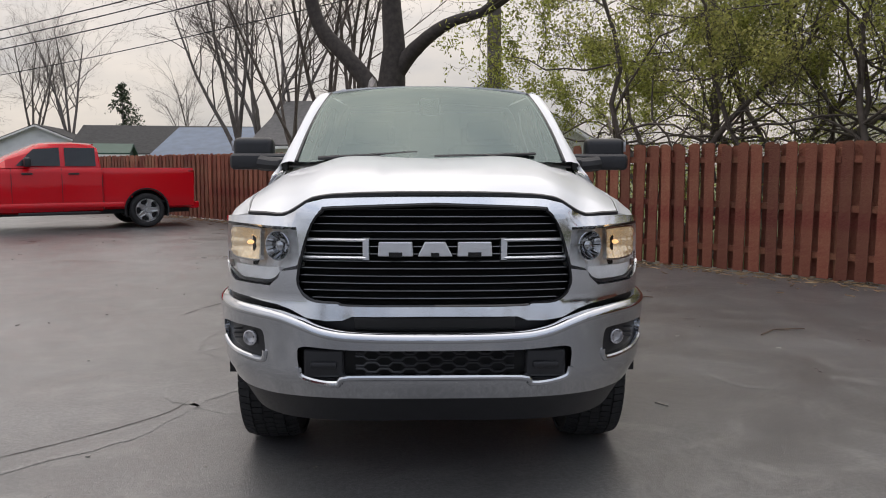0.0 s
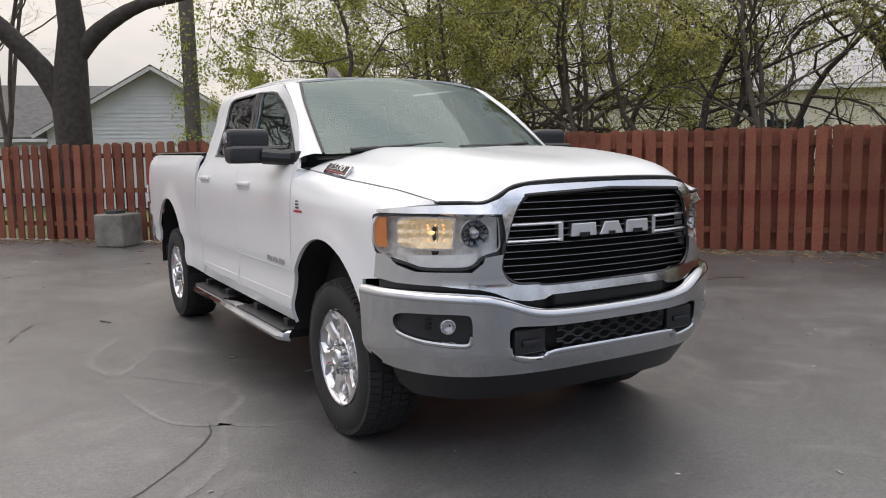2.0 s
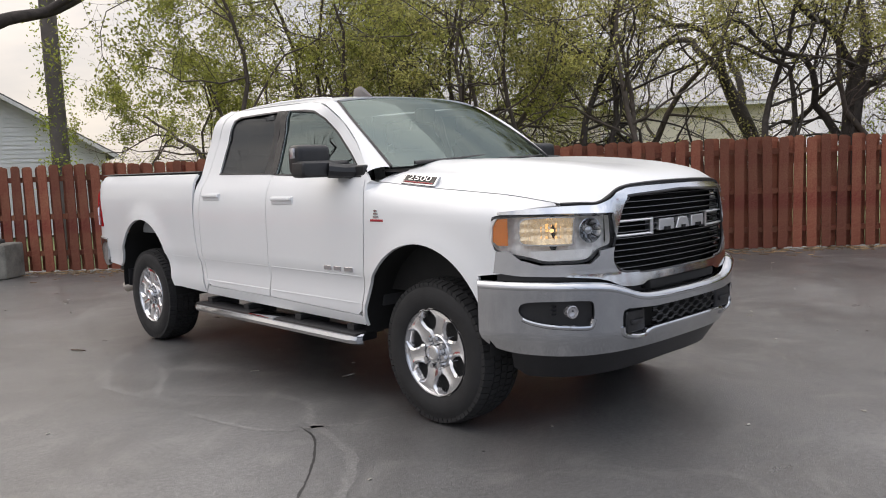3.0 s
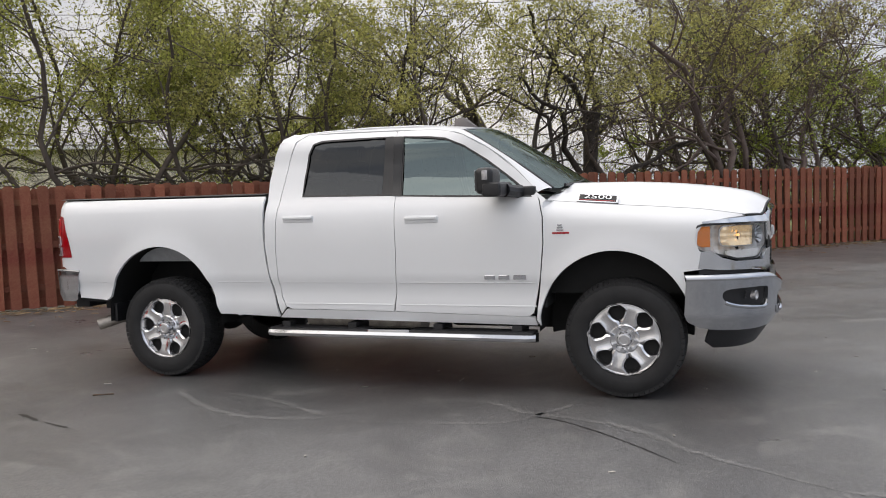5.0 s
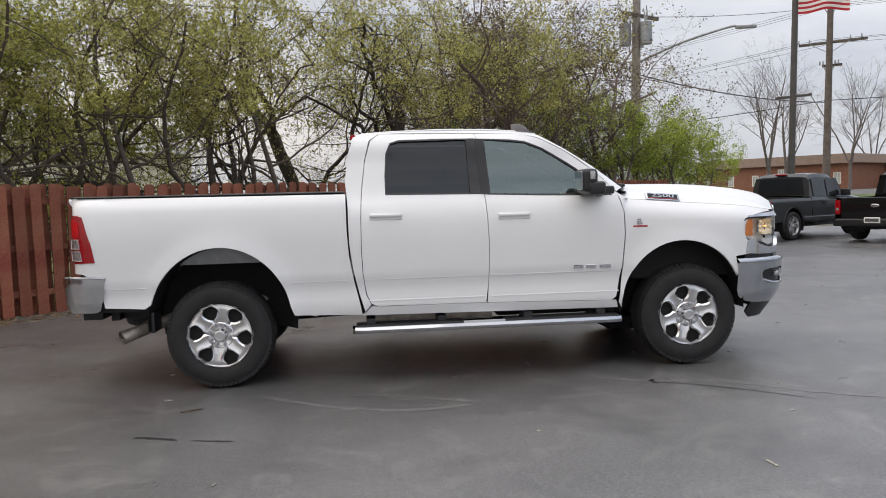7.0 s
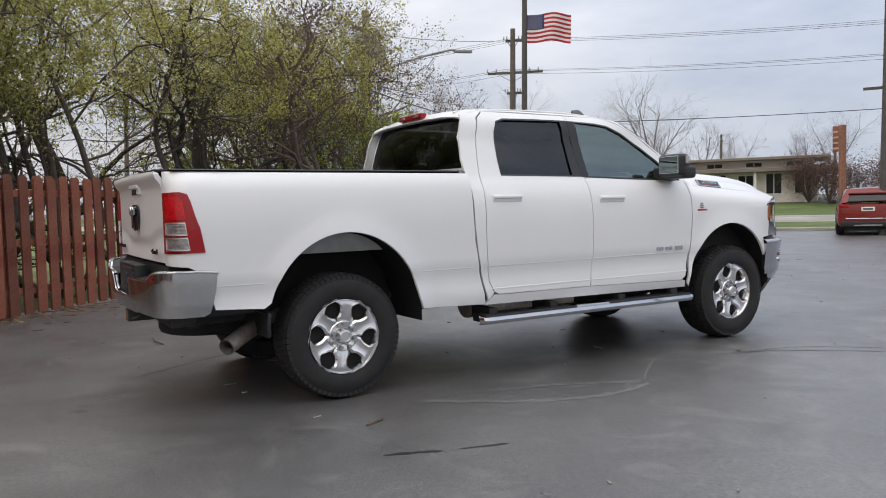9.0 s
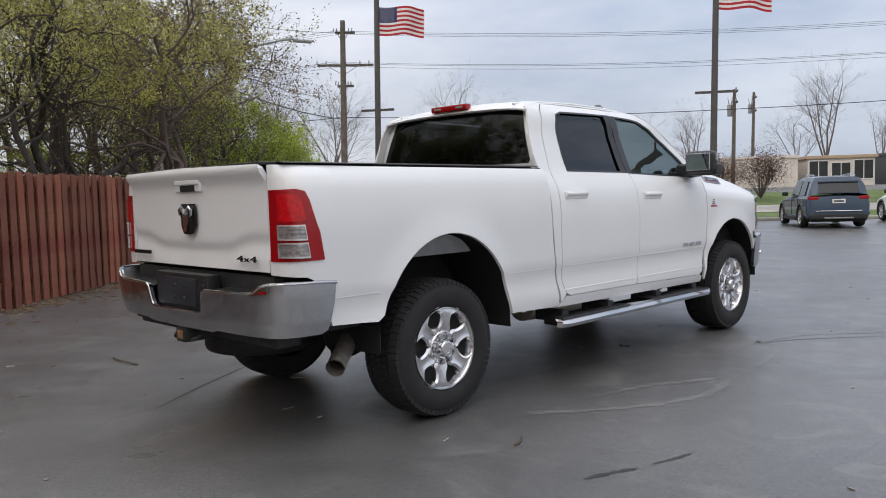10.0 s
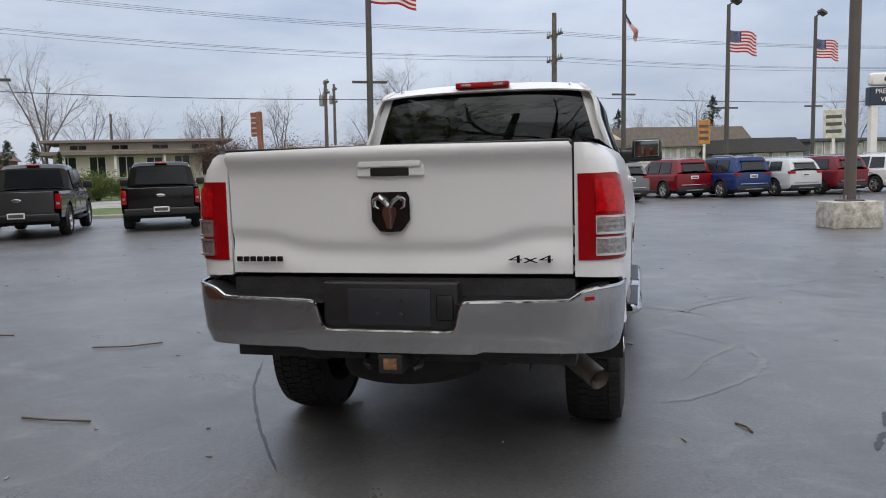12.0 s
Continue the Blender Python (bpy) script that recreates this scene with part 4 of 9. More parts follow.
for i, (x0, x1) in enumerate(((-0.235, -0.09), (-0.072, 0.072), (0.09, 0.235))):
    bm = bmesh.new()
    zt, zb = 1.146, 1.086
    inset = 0.03 if i == 1 else 0.004
    pts = [(x0, zb), (x1, zb), (x1 - inset, zt), (x0 + inset, zt)]
    f = [bm.verts.new(fnose(x, z, 0.022)) for x, z in pts]
    g = [bm.verts.new(fnose(x, z, -0.01)) for x, z in pts]
    bm.faces.new(f)
    for k in range(4):
        bm.faces.new((f[k], g[k], g[(k + 1) % 4], f[(k + 1) % 4]))
    bmesh.ops.recalc_face_normals(bm, faces=bm.faces[:])
    em = part("nose_emblem", bm, M_BRUSHED, grille, "plain chrome emblem block", smooth=False, bevel=0.004)
    bm = bmesh.new()
    if i == 1:
        box(bm, x0 + 0.055, x1 - 0.055, -1.026, -1.0, zb - 0.002, zb + 0.016)
    else:
        box(bm, x0 + 0.045, x1 - 0.045, -1.024, -1.0, zb - 0.002, zb + 0.018)
    part("emblem_gap", bm, M_GLOSSBLACK, em)

# front bumper: a curved chrome face with openings
BX = smooth_path([(0, -1.05), (0.25, -1.045), (0.45, -1.025), (0.60, -0.985), (0.74, -0.91), (0.86, -0.80), (0.94, -0.66), (0.985, -0.52), (1.0, -0.40)], 8)
BW = np.r_[0, np.cumsum([math.dist(a, b) for a, b in zip(BX, BX[1:])])]
BPX, BPY = np.array([p[0] for p in BX]), np.array([p[1] for p in BX])
bwx = lambda x: float(np.interp(x, BPX, BW))


def bump(u, v, lift=0.0):
    s, a = (-1 if u < 0 else 1), abs(u)
    x, y = np.interp(a, BW, BPX), np.interp(a, BW, BPY)
    top = curve1(x, BT_X, BT_Z)
    bulge = 0.022 - 0.085 * max(0, top - 0.035 - v)
    under = -0.5 * max(0, 0.575 - v)
    o = bulge + under + lift
    nx, ny = (x / 1.0) ** 3, -1.0
    d = math.hypot(nx, ny)
    return (s * (x + o * nx / d), y + o * ny / d, v)


BT_X = (0, 0.15, 0.30, 0.40, 0.48, 0.56, 0.64, 0.74, 0.86, 0.94, 1.0)
BT_Z = (0.775, 0.776, 0.779, 0.785, 0.800, 0.828, 0.852, 0.864, 0.870, 0.872, 0.872)


def mirror(pts):
    return [(bwx(x), z) for x, z in pts] + [(-bwx(x), z) for x, z in pts[::-1] if x > 0.001]


top_edge = [(x, curve1(x, BT_X, BT_Z) - 0.042) for x in np.linspace(0, 1, 60)]
bot_edge = smooth_path([(1.0, 0.60), (0.995, 0.54), (0.975, 0.502), (0.91, 0.486), (0.74, 0.478), (0.5, 0.482), (0, 0.484)], 5)
fog_r = smooth_path([(0.93, 0.768), (0.85, 0.774), (0.75, 0.772), (0.722, 0.758), (0.716, 0.70), (0.722, 0.655), (0.745, 0.642), (0.83, 0.648), (0.90, 0.662), (0.942, 0.69), (0.95, 0.74)], 4, True)
mid_o = [(0, 0.702), (0.335, 0.703), (0.50, 0.712), (0.55, 0.710), (0.57, 0.69), (0.566, 0.61), (0.545, 0.582), (0.47, 0.564), (0.40, 0.564), (0.355, 0.592), (0, 0.596)]
mid_o = mirror(smooth_path(mid_o, 4))
fogs = [[(s * bwx(x), z) for x, z in fog_r] for s in (-1, 1)]
bumper = part("front_bumper", patch(mirror(top_edge + bot_edge), bump, 0.024, holes=[mid_o] + fogs, out=(0, 1, 0.7)), M_CHROME, truck, "chrome front bumper with fog lamp openings", solid=0.03)
bm = bmesh.new()
grid(bm, [[bump(u, v, -0.06) for u in np.linspace(-bwx(0.578), bwx(0.578), 24)] for v in (0.555, 0.64, 0.715)])
part("lower_opening", bm, M_DARK, bumper, "black lower opening")
for sd, fog in ((-1, fogs[0]), (1, fogs[1])):
    part("fog_recess", patch(shrink(fog, -0.004), lambda u, v: bump(u, v, -0.03), 0.03, out=(0, 1, 0.7)), M_BLACK, bumper, "black fog lamp recess")
    c = Vector(bump(sd * bwx(0.80), 0.716, -0.018))
    rot = Matrix.Translation(c) @ Vector((sd * 0.4, -1, 0)).normalized().to_track_quat('X', 'Z').to_matrix().to_4x4()
    bm = bmesh.new()
    lathe(bm, [(0.034, -0.03), (0.034, 0.006), (0.029, 0.008), (0.022, -0.004), (0.008, -0.010), (0.001, -0.010)], 20, rot)
    part("fog_lamp", bm, M_TAILCLEAR, bumper, "round clear fog lamp")
    bm = bmesh.new()
    for k in range(3):
        p = Vector(bump(sd * bwx(0.862), 0.705 + 0.02 * k, -0.022))
        rbox(bm, p.x - 0.026, p.x + 0.026, p.y - 0.006, p.y + 0.006, p.z - 0.004, p.z + 0.004, 0.003, 1)
    part("fog_louvre", bm, M_BLACK, bumper)
    # tow hook cover
    bm = bmesh.new()
    p = Vector(bump(sd * bwx(0.465), 0.64, -0.035))
    rbox(bm, p.x - 0.085, p.x + 0.085, p.y - 0.015, p.y + 0.03, 0.578, 0.698, 0.02, 3)
    rbox(bm, p.x - 0.055, p.x + 0.055, p.y - 0.03, p.y + 0.0, 0.618, 0.648, 0.012, 2)
    part("tow_hook_cover", bm, M_BLACK, bumper, "black tow hook cover")
bm = bmesh.new()
rows = []
for x in np.r_[-np.linspace(0, 1, 90)[:0:-1], np.linspace(0, 1, 90)]:
    t, u = curve1(abs(x), BT_X, BT_Z), math.copysign(bwx(abs(x)), x)
    rows.append([bump(u, t + dz, lift) for dz, lift in ((-0.046, -0.003), (-0.041, 0.002), (-0.029, 0.003), (-0.018, -0.002), (-0.009, -0.011), (-0.002, -0.024), (0.001, -0.042), (-0.004, -0.065))])
grid(bm, rows)
part("top_lip", bm, M_CHROME, bumper, "bright rolled top edge", auto=80)
for name, ring in (("lower_lip", mid_o), ("fog_rim", fogs[0]), ("fog_rim", fogs[1])):
    zc = 0.634 if ring is mid_o else 0.70
    k0 = max(range(len(ring)), key=lambda i: (ring[i][1] > zc, -abs(ring[i][0])))
    run = [(u, v) for u, v in ring[k0:] + ring[:k0] if v < zc]
    bm = bmesh.new()
    tube(bm, [bump(u, v - 0.008, -0.004) for u, v in densify(run, 0.03, False)], 0.0145, 10)
    part(name, bm, M_CHROME, bumper, "bright rolled edge of the opening")
val = [(0, 0.482), (0.5, 0.480), (0.74, 0.480), (0.90, 0.489), (0.965, 0.525), (0.955, 0.40), (0.92, 0.352), (0.74, 0.345), (0.5, 0.352), (0, 0.360)]
part("air_dam", patch(mirror(val), lambda u, v: bump(u, v, -0.012 - 0.1 * (0.48 - v)), 0.04, out=(0, 1, 0.5)), M_BLACK, bumper, "black plastic air dam", solid=0.015)
gap = [(0, 0.84), (0.34, 0.84), (0.38, 0.82), (0.45, 0.817), (0.53, 0.828), (0.60, 0.86), (0.66, 0.877), (0.80, 0.895), (0.97, 0.90), (0.97, 0.85), (0.8, 0.85), (0.62, 0.83), (0.53, 0.79), (0.36, 0.765), (0, 0.76)]
part("nose_gap", patch(both(gap), lambda u, v: fnose(u, v, -0.02), 0.05, out=(0, 1, 0.5)), M_BLACK, truck, "black gap above the bumper")
# wavy mesh in the lower opening
bm = bmesh.new()
for k, z in enumerate((0.612, 0.638, 0.664, 0.69)):
    pts = [bump(u, z + 0.007 * (1 if math.cos(u * math.tau / 0.105 + math.pi * k) > 0 else -1) * min(1, abs(math.cos(u * math.tau / 0.105 + math.pi * k)) * 2.2), -0.03) for u in np.linspace(-0.33, 0.33, 121)]
    tube(bm, pts, 0.0055, 5)
part("lower_mesh", bm, M_BLACK, truck, "black wavy mesh in the bumper")
bm = bmesh.new()
rbox(bm, -0.335, 0.335, -1.02, -0.90, 0.785, 0.834, 0.012)
part("intake_slot", bm, M_DARK, truck, "black slot above the bumper")

# ---- tailgate and rear bumper ----
gate = empty("tailgate")
gate.parent = truck
gate["label"] = "white tailgate with a sculpted lower crease"


def gate_f(u, v):
    y = 4.885 + 0.012 * (1 - (u / 0.8) ** 2)
    y += 0.045 * math.exp(-((v - 1.50) / 0.05) ** 2) if v > 1.44 else 0.045 * math.exp(-((v - 1.50) / 0.05) ** 2)
    line = 1.145 - 0.062 * (1 / (1 + math.exp((abs(u) - 0.50) / 0.05)))
    y -= 0.017 / (1 + math.exp((v - line) / 0.009)) * (1 - min(1, max(0, (line - v - 0.03) / 0.09)))
    return (u, y, v)


go = [(-0.79, 0.962), (0.79, 0.962), (0.792, 1.50), (0.78, 1.52), (0, 1.53), (-0.78, 1.52), (-0.792, 1.50)]
part("panel", patch(go, gate_f, 0.020, out=(0, 3, 1.2)), M_WHITE, gate, solid=0.03)
bm = bmesh.new()
rbox(bm, -0.785, 0.785, 4.80, 4.925, 1.517, 1.532, 0.006)
part("top_cap", bm, M_BLACK, gate, "black top cap")
bm = bmesh.new()
rbox(bm, -0.155, 0.155, 4.89, 4.914, 1.392, 1.468, 0.012, 3)
part("handle_surround", bm, M_WHITE, gate)
bm = bmesh.new()
rbox(bm, -0.09, 0.09, 4.90, 4.917, 1.394, 1.432, 0.008, 2)
part("handle_pocket", bm, M_DARK, gate, "dark handle pocket")
bm = bmesh.new()
rbox(bm, -0.145, 0.145, 4.905, 4.926, 1.432, 1.462, 0.012, 3)
part("handle", bm, M_WHITE, gate)
# plain shield emblem
bm = bmesh.new()
sh = [(-0.075, 0.085), (0.075, 0.085), (0.088, 0.06), (0.088, -0.04), (0.05, -0.088), (0, -0.092), (-0.05, -0.088), (-0.088, -0.04), (-0.088, 0.06)]
patch(sh, lambda u, v: (u, 4.915 + 0.01 * (1 - (u / 0.1) ** 2), 1.24 + v), 0.03, out=(0, 3, 1.2), bm=bm)
em = part("emblem", bm, M_GLOSSBLACK, gate, "dark shield emblem with a chrome shape", solid=0.012, bevel=0.003)
for s in (-1, 1):
    bm = bmesh.new()
    tube(bm, [(s * x, 4.932, 1.24 + z) for x, z in ((0.006, 0.02), (0.02, 0.045), (0.045, 0.062), (0.068, 0.05), (0.066, 0.022), (0.05, 0.012))], [0.010, 0.015, 0.014, 0.012, 0.009, 0.005], 8)
    part("emblem_horn", bm, M_CHROME, em)
bm = bmesh.new()
patch([(-0.028, 0.02), (0.028, 0.02), (0.034, -0.01), (0.012, -0.075), (-0.012, -0.075), (-0.034, -0.01)], lambda u, v: (u, 4.932 + 0.01 * (1 - abs(u) / 0.04), 1.24 + v), 0.012, out=(0, 3, 1.2), bm=bm)
part("emblem_shape", bm, M_CHROME, em, solid=0.006)
for i in range(7):
    bm = bmesh.new()
    rbox(bm, 0.53 + i * 0.034, 0.558 + i * 0.034, 4.902, 4.914, 1.016, 1.040, 0.003, 1)
    part("trim_bar", bm, M_GLOSSBLACK, gate, "black trim bar")
bm = bmesh.new()
join(bm, letters("4x4", 0.075, 0.004), Matrix(((-1.75, 0, 0, -0.615), (0, 0, 1, 4.912), (0, 0.62, 0, 1.026), (0, 0, 0, 1))))
part("drive_badge", bm, M_GLOSSBLACK, gate, "black number badge", smooth=False)

RBX = smooth_path([(0, 5.03), (0.30, 5.028), (0.60, 5.015), (0.80, 4.99), (0.90, 4.955), (0.965, 4.88), (0.995, 4.76), (1.0, 4.62)], 8)
RW = np.r_[0, np.cumsum([math.dist(a, b) for a, b in zip(RBX, RBX[1:])])]
RPX, RPY = np.array([p[0] for p in RBX]), np.array([p[1] for p in RBX])
rwx = lambda x: float(np.interp(x, RPX, RW))


def rbump(u, v, lift=0.0):
    s, a = (-1 if u < 0 else 1), abs(u)
    x, y = np.interp(a, RW, RPX), np.interp(a, RW, RPY)
    o = 0.008 - 0.10 * max(0, 0.85 - v) + lift - 0.25 * max(0, 0.70 - v)
    nx = x ** 3
    d = math.hypot(nx, 1)
    return (s * (x + o * nx / d), y + o / d, v)


rear_b = empty("rear_bumper")
rear_b.parent = truck
rear_b["label"] = "chrome step bumper with black pads"
rt = smooth_path([(0, 0.722), (0.15, 0.722), (0.27, 0.723), (0.305, 0.742), (0.322, 0.80), (0.335, 0.842), (0.375, 0.853), (0.55, 0.857), (0.76, 0.861), (0.80, 0.872), (0.84, 0.897), (0.89, 0.909), (0.94, 0.912)], 5)
E_ = RW[-1]
half = [(rwx(x), z) for x, z in rt] + [(E_ - 0.12, 0.910), (E_, 0.90), (E_ - 0.015, 0.80), (E_ - 0.045, 0.70), (E_ - 0.07, 0.655), (E_ - 0.11, 0.638)] + [(rwx(x), z) for x, z in ((0.93, 0.635), (0.42, 0.638), (0.38, 0.625), (0, 0.622))]
part("face", patch(half + [(-u, z) for u, z in half[::-1] if u > 0.001], rbump, 0.022, out=(0, 3, 0.8)), M_CHROME, rear_b, "chrome bumper face", solid=0.03)
for sd in (-1, 1):
    bm = bmesh.new()
    tube(bm, [rbump(sd * u, z + 0.001, -0.008) for u, z in densify(half[:len(rt)] + [(E_ - 0.12, 0.910), (E_, 0.90)], 0.02, False)], 0.010, 8)
    part("top_lip", bm, M_CHROME, rear_b, "bright rolled lip")
    bm = bmesh.new()
    xs = np.linspace(0.30, 0.97, 20)
    zt = [curve1(x, [0.28, 0.345, 0.6, 0.78, 0.86, 1.0], [0.84, 0.848, 0.852, 0.860, 0.898, 0.905]) for x in xs]
    grid(bm, [[(sd * x, float(np.interp(x, RPX, RPY)) - 0.012, z) for x, z in zip(xs, zt)], [(sd * min(x, 0.94), 4.86, z + 0.012) for x, z in zip(xs, zt)], [(sd * min(x, 0.94), 4.80, z + 0.012) for x, z in zip(xs, zt)]])
    part("step_pad", bm, M_BLACK, rear_b, "black grained step pad")
o = [(rwx(0.86) + u, 0.872 + v) for u, v in ((-0.02, -0.008), (0.02, -0.006), (0.02, 0.008), (-0.02, 0.006))]
part("reflector", patch([(-u, z) for u, z in o], lambda u, v: rbump(u, v, 0.004), 0.02, out=(0, 3, 0.8)), M_TAIL, rear_b, "small red reflector")
bm = bmesh.new()
rbox(bm, -0.31, 0.31, 4.90, 4.985, 0.70, 0.93, 0.012)
grid(bm, [[(x, y, z) for x in (-0.31, 0.31)] for y, z in ((4.985, 0.722), (5.02, 0.722))])
part("plate_recess", bm, M_BLACK, rear_b, "black plate recess")
bm = bmesh.new()
rbox(bm, -0.19, 0.19, 4.98, 4.992, 0.745, 0.905, 0.006)
pb = part("plate_bracket", bm, mat("blue_black_plastic", (0.02, 0.023, 0.03), 0.5), rear_b, "empty dark plate bracket")
for x, z in ((-0.055, 0.86), (0.055, 0.86), (-0.055, 0.79), (0.055, 0.79)):
    bm = bmesh.new()
    cyl(bm, (x, 4.985, z), (x, 4.998, z), 0.013, 0.009, 10)
    part("screw", bm, M_FRAME, pb)
bm = bmesh.new()
rbox(bm, -0.29, -0.215, 4.978, 4.995, 0.77, 0.88, 0.012)
part("socket_cover", bm, M_BLACK, rear_b, "trailer socket cover")
bm = bmesh.new()
rbox(bm, -0.74, 0.74, 4.80, 4.93, 0.605, 0.645, 0.01)
rbox(bm, -0.80, 0.80, 4.72, 4.87, 0.56, 0.94, 0.01)
part("bumper_beam", bm, M_FRAME, rear_b, "black bumper beam")
hitch = empty("hitch_receiver")
hitch.parent = truck
bm = bmesh.new()
rbox(bm, -0.055, 0.055, 4.70, 5.0, 0.53, 0.615, 0.008)
part("tube", bm, M_FRAME, hitch)
bm = bmesh.new()
rbox(bm, -0.03, 0.03, 4.97, 5.004, 0.548, 0.598, 0.003)
part("insert", bm, mat("hitch_rust", (0.25, 0.13, 0.06), 0.7, 0.2, 0.4, 40), hitch, "rusty receiver opening")
for s in (-1, 1):
    bm = bmesh.new()
    tube(bm, [(s * 0.13, 4.9, 0.60), (s * 0.13, 4.96, 0.56), (s * 0.10, 4.98, 0.55)], 0.012, 6)
    part("chain_loop", bm, M_FRAME, hitch)
bm = bmesh.new()
rbox(bm, -0.6, 0.6, 4.65, 4.72, 0.52, 0.60, 0.01)
part("cross_bar", bm, M_FRAME, hitch)

# ---- bed inside, chassis, axles, exhaust ----
bm = bmesh.new()
grid(bm, [[(x, y, z) for x, z in ((-0.86, 1.50), (-0.83, 1.0), (0.83, 1.0), (0.86, 1.50))] for y in (2.80, 4.86)])
grid(bm, [[(x, 2.80, z) for x in (-0.92, 0.92)] for z in (0.6, 1.50)])
grid(bm, [[(x, 4.84, z) for x in (-0.80, 0.80)] for z in (0.95, 1.52)])
part("bed_liner", bm, M_BEDLINER, truck, "black textured bed liner", smooth=False)
bm = bmesh.new()
for s in (-1, 1):
    rbox(bm, s * 0.43 - 0.05, s * 0.43 + 0.05, -0.75, 4.75, 0.52, 0.70, 0.01)
for y in (-0.3, 0.9, 1.9, 2.9, 4.5):
    box(bm, -0.43, 0.43, y - 0.05, y + 0.05, 0.55, 0.68)
box(bm, -0.88, 0.88, 0.62, 2.72, 0.53, 0.62)
box(bm, -0.85, 0.85, 2.80, 3.18, 0.60, 0.75)
box(bm, -0.85, 0.85, 4.36, 4.72, 0.62, 0.8)
part("chassis", bm, M_FRAME, truck, "black steel chassis", smooth=False)
bm = bmesh.new()
grid(bm, [[(x, y, z) for x, z in ((-0.90, 0.60), (-0.945, 1.2), (-0.93, 1.40))] for y in (0.60, 2.74)])
grid(bm, [[(x, y, z) for x, z in ((0.90, 0.60), (0.945, 1.2), (0.93, 1.40))] for y in (0.60, 2.74)])
box(bm, -0.80, 0.80, -0.75, 0.55, 0.72, 1.20)
part("inner_body", bm, M_DARK, truck, "black inner structure behind the panels", smooth=False)
# tank, gearbox, shaft and muffler: unseen, added to deepen the shade below
bm = bmesh.new()
rbox(bm, 0.48, 0.86, 1.25, 2.65, 0.40, 0.64, 0.05, 3)
part("fuel_tank", bm, M_DARK, truck, "unseen black fuel tank, added to block light under the cab")
bm = bmesh.new()
rbox(bm, -0.24, 0.24, -0.35, 1.5, 0.36, 0.66, 0.06, 3)
rbox(bm, -0.10, 0.30, 1.5, 2.0, 0.38, 0.62, 0.05, 3)
part("gearbox", bm, M_DARK, truck, "unseen dark gearbox and transfer case, added to block light")
bm = bmesh.new()
cyl(bm, (0.08, 2.0, 0.47), (0.0, 3.62, 0.42), 0.055, n=12)
part("drive_shaft", bm, M_FRAME, truck)
bm = bmesh.new()
cyl(bm, (-0.56, 1.6, 0.48), (-0.56, 2.6, 0.50), 0.12, n=14)
part("muffler", bm, M_EXH, truck, "dull steel muffler, added to block light under the truck")
for y in (0.0, 3.797):
    bm = bmesh.new()
    cyl(bm, (-0.72, y, 0.415), (0.72, y, 0.415), 0.055, n=14)
    bmesh.ops.create_uvsphere(bm, u_segments=16, v_segments=10, radius=0.17, matrix=pose(0.25 if y == 0 else 0.0, y, 0.415))
    part("axle", bm, M_FRAME, truck, "dark axle with differential")
bm = bmesh.new()
bmesh.ops.create_cone(bm, cap_ends=True, segments=32, radius1=0.36, radius2=0.36, depth=0.22, matrix=pose(0.05, 4.42, 0.52))
part("spare_tyre", bm, M_RUBBER, truck, "spare tyre below the bed", bevel=0.04)
bm = bmesh.new()
pts = smooth_path([(-0.45, 2.6, 0.55), (-0.45, 3.3, 0.62), (-0.55, 3.75, 0.66), (-0.60, 4.15, 0.55), (-0.70, 4.33, 0.50), (-0.88, 4.56, 0.42)], 5)
tube(bm, pts, [0.042] * (len(pts) - 7) + [0.053] * 7, 14, caps=False)
tube(bm, [pts[-1], Vector(pts[-1]).lerp(Vector(pts[-2]), 1.5)], 0.047, 14, caps=False)
part("exhaust", bm, M_EXH, truck, "dull steel tailpipe")

# cabin: dark floor, dash, seats
bm = bmesh.new()
box(bm, -0.86, 0.86, 0.55, 2.72, 0.62, 0.72)
part("cabin_floor", bm, M_TRIM, truck, smooth=False)
bm = bmesh.new()
rbox(bm, -0.80, 0.80, 0.52, 1.0, 1.0, 1.40, 0.06, 3)
part("dashboard", bm, M_TRIM, truck, "dark dashboard")
bm = bmesh.new()
tube(bm, [(0.42 + 0.19 * math.cos(a), 1.08 + 0.07 * math.sin(a), 1.36 + 0.18 * math.sin(a)) for a in np.linspace(0, math.tau, 25)], 0.016, 6, caps=False)
cyl(bm, (0.42, 1.08, 1.36), (0.42, 0.95, 1.30), 0.04)
part("steering_wheel", bm, M_BLACK, truck)
for x, y in ((-0.42, 1.62), (0.42, 1.62), (-0.42, 2.48), (0.42, 2.48)):
    st = empty("seat")
    st.parent = truck
    bm = bmesh.new()
    rbox(bm, x - 0.27, x + 0.27, y - 0.50, y, 0.86, 1.05, 0.05, 3)
    part("cushion", bm, M_SEAT, st)
    bm = bmesh.new()
    rbox(bm, x - 0.26, x + 0.26, -0.07, 0.07, 0, 0.62, 0.06, 3, pose(0, y, 1.0, -8))
    part("backrest", bm, M_SEAT, st)
    bm = bmesh.new()
    rbox(bm, x - 0.14, x + 0.14, -0.05, 0.05, 0.64, 0.80, 0.04, 3, pose(0, y, 1.0, -8))
    part("headrest", bm, M_SEAT, st)

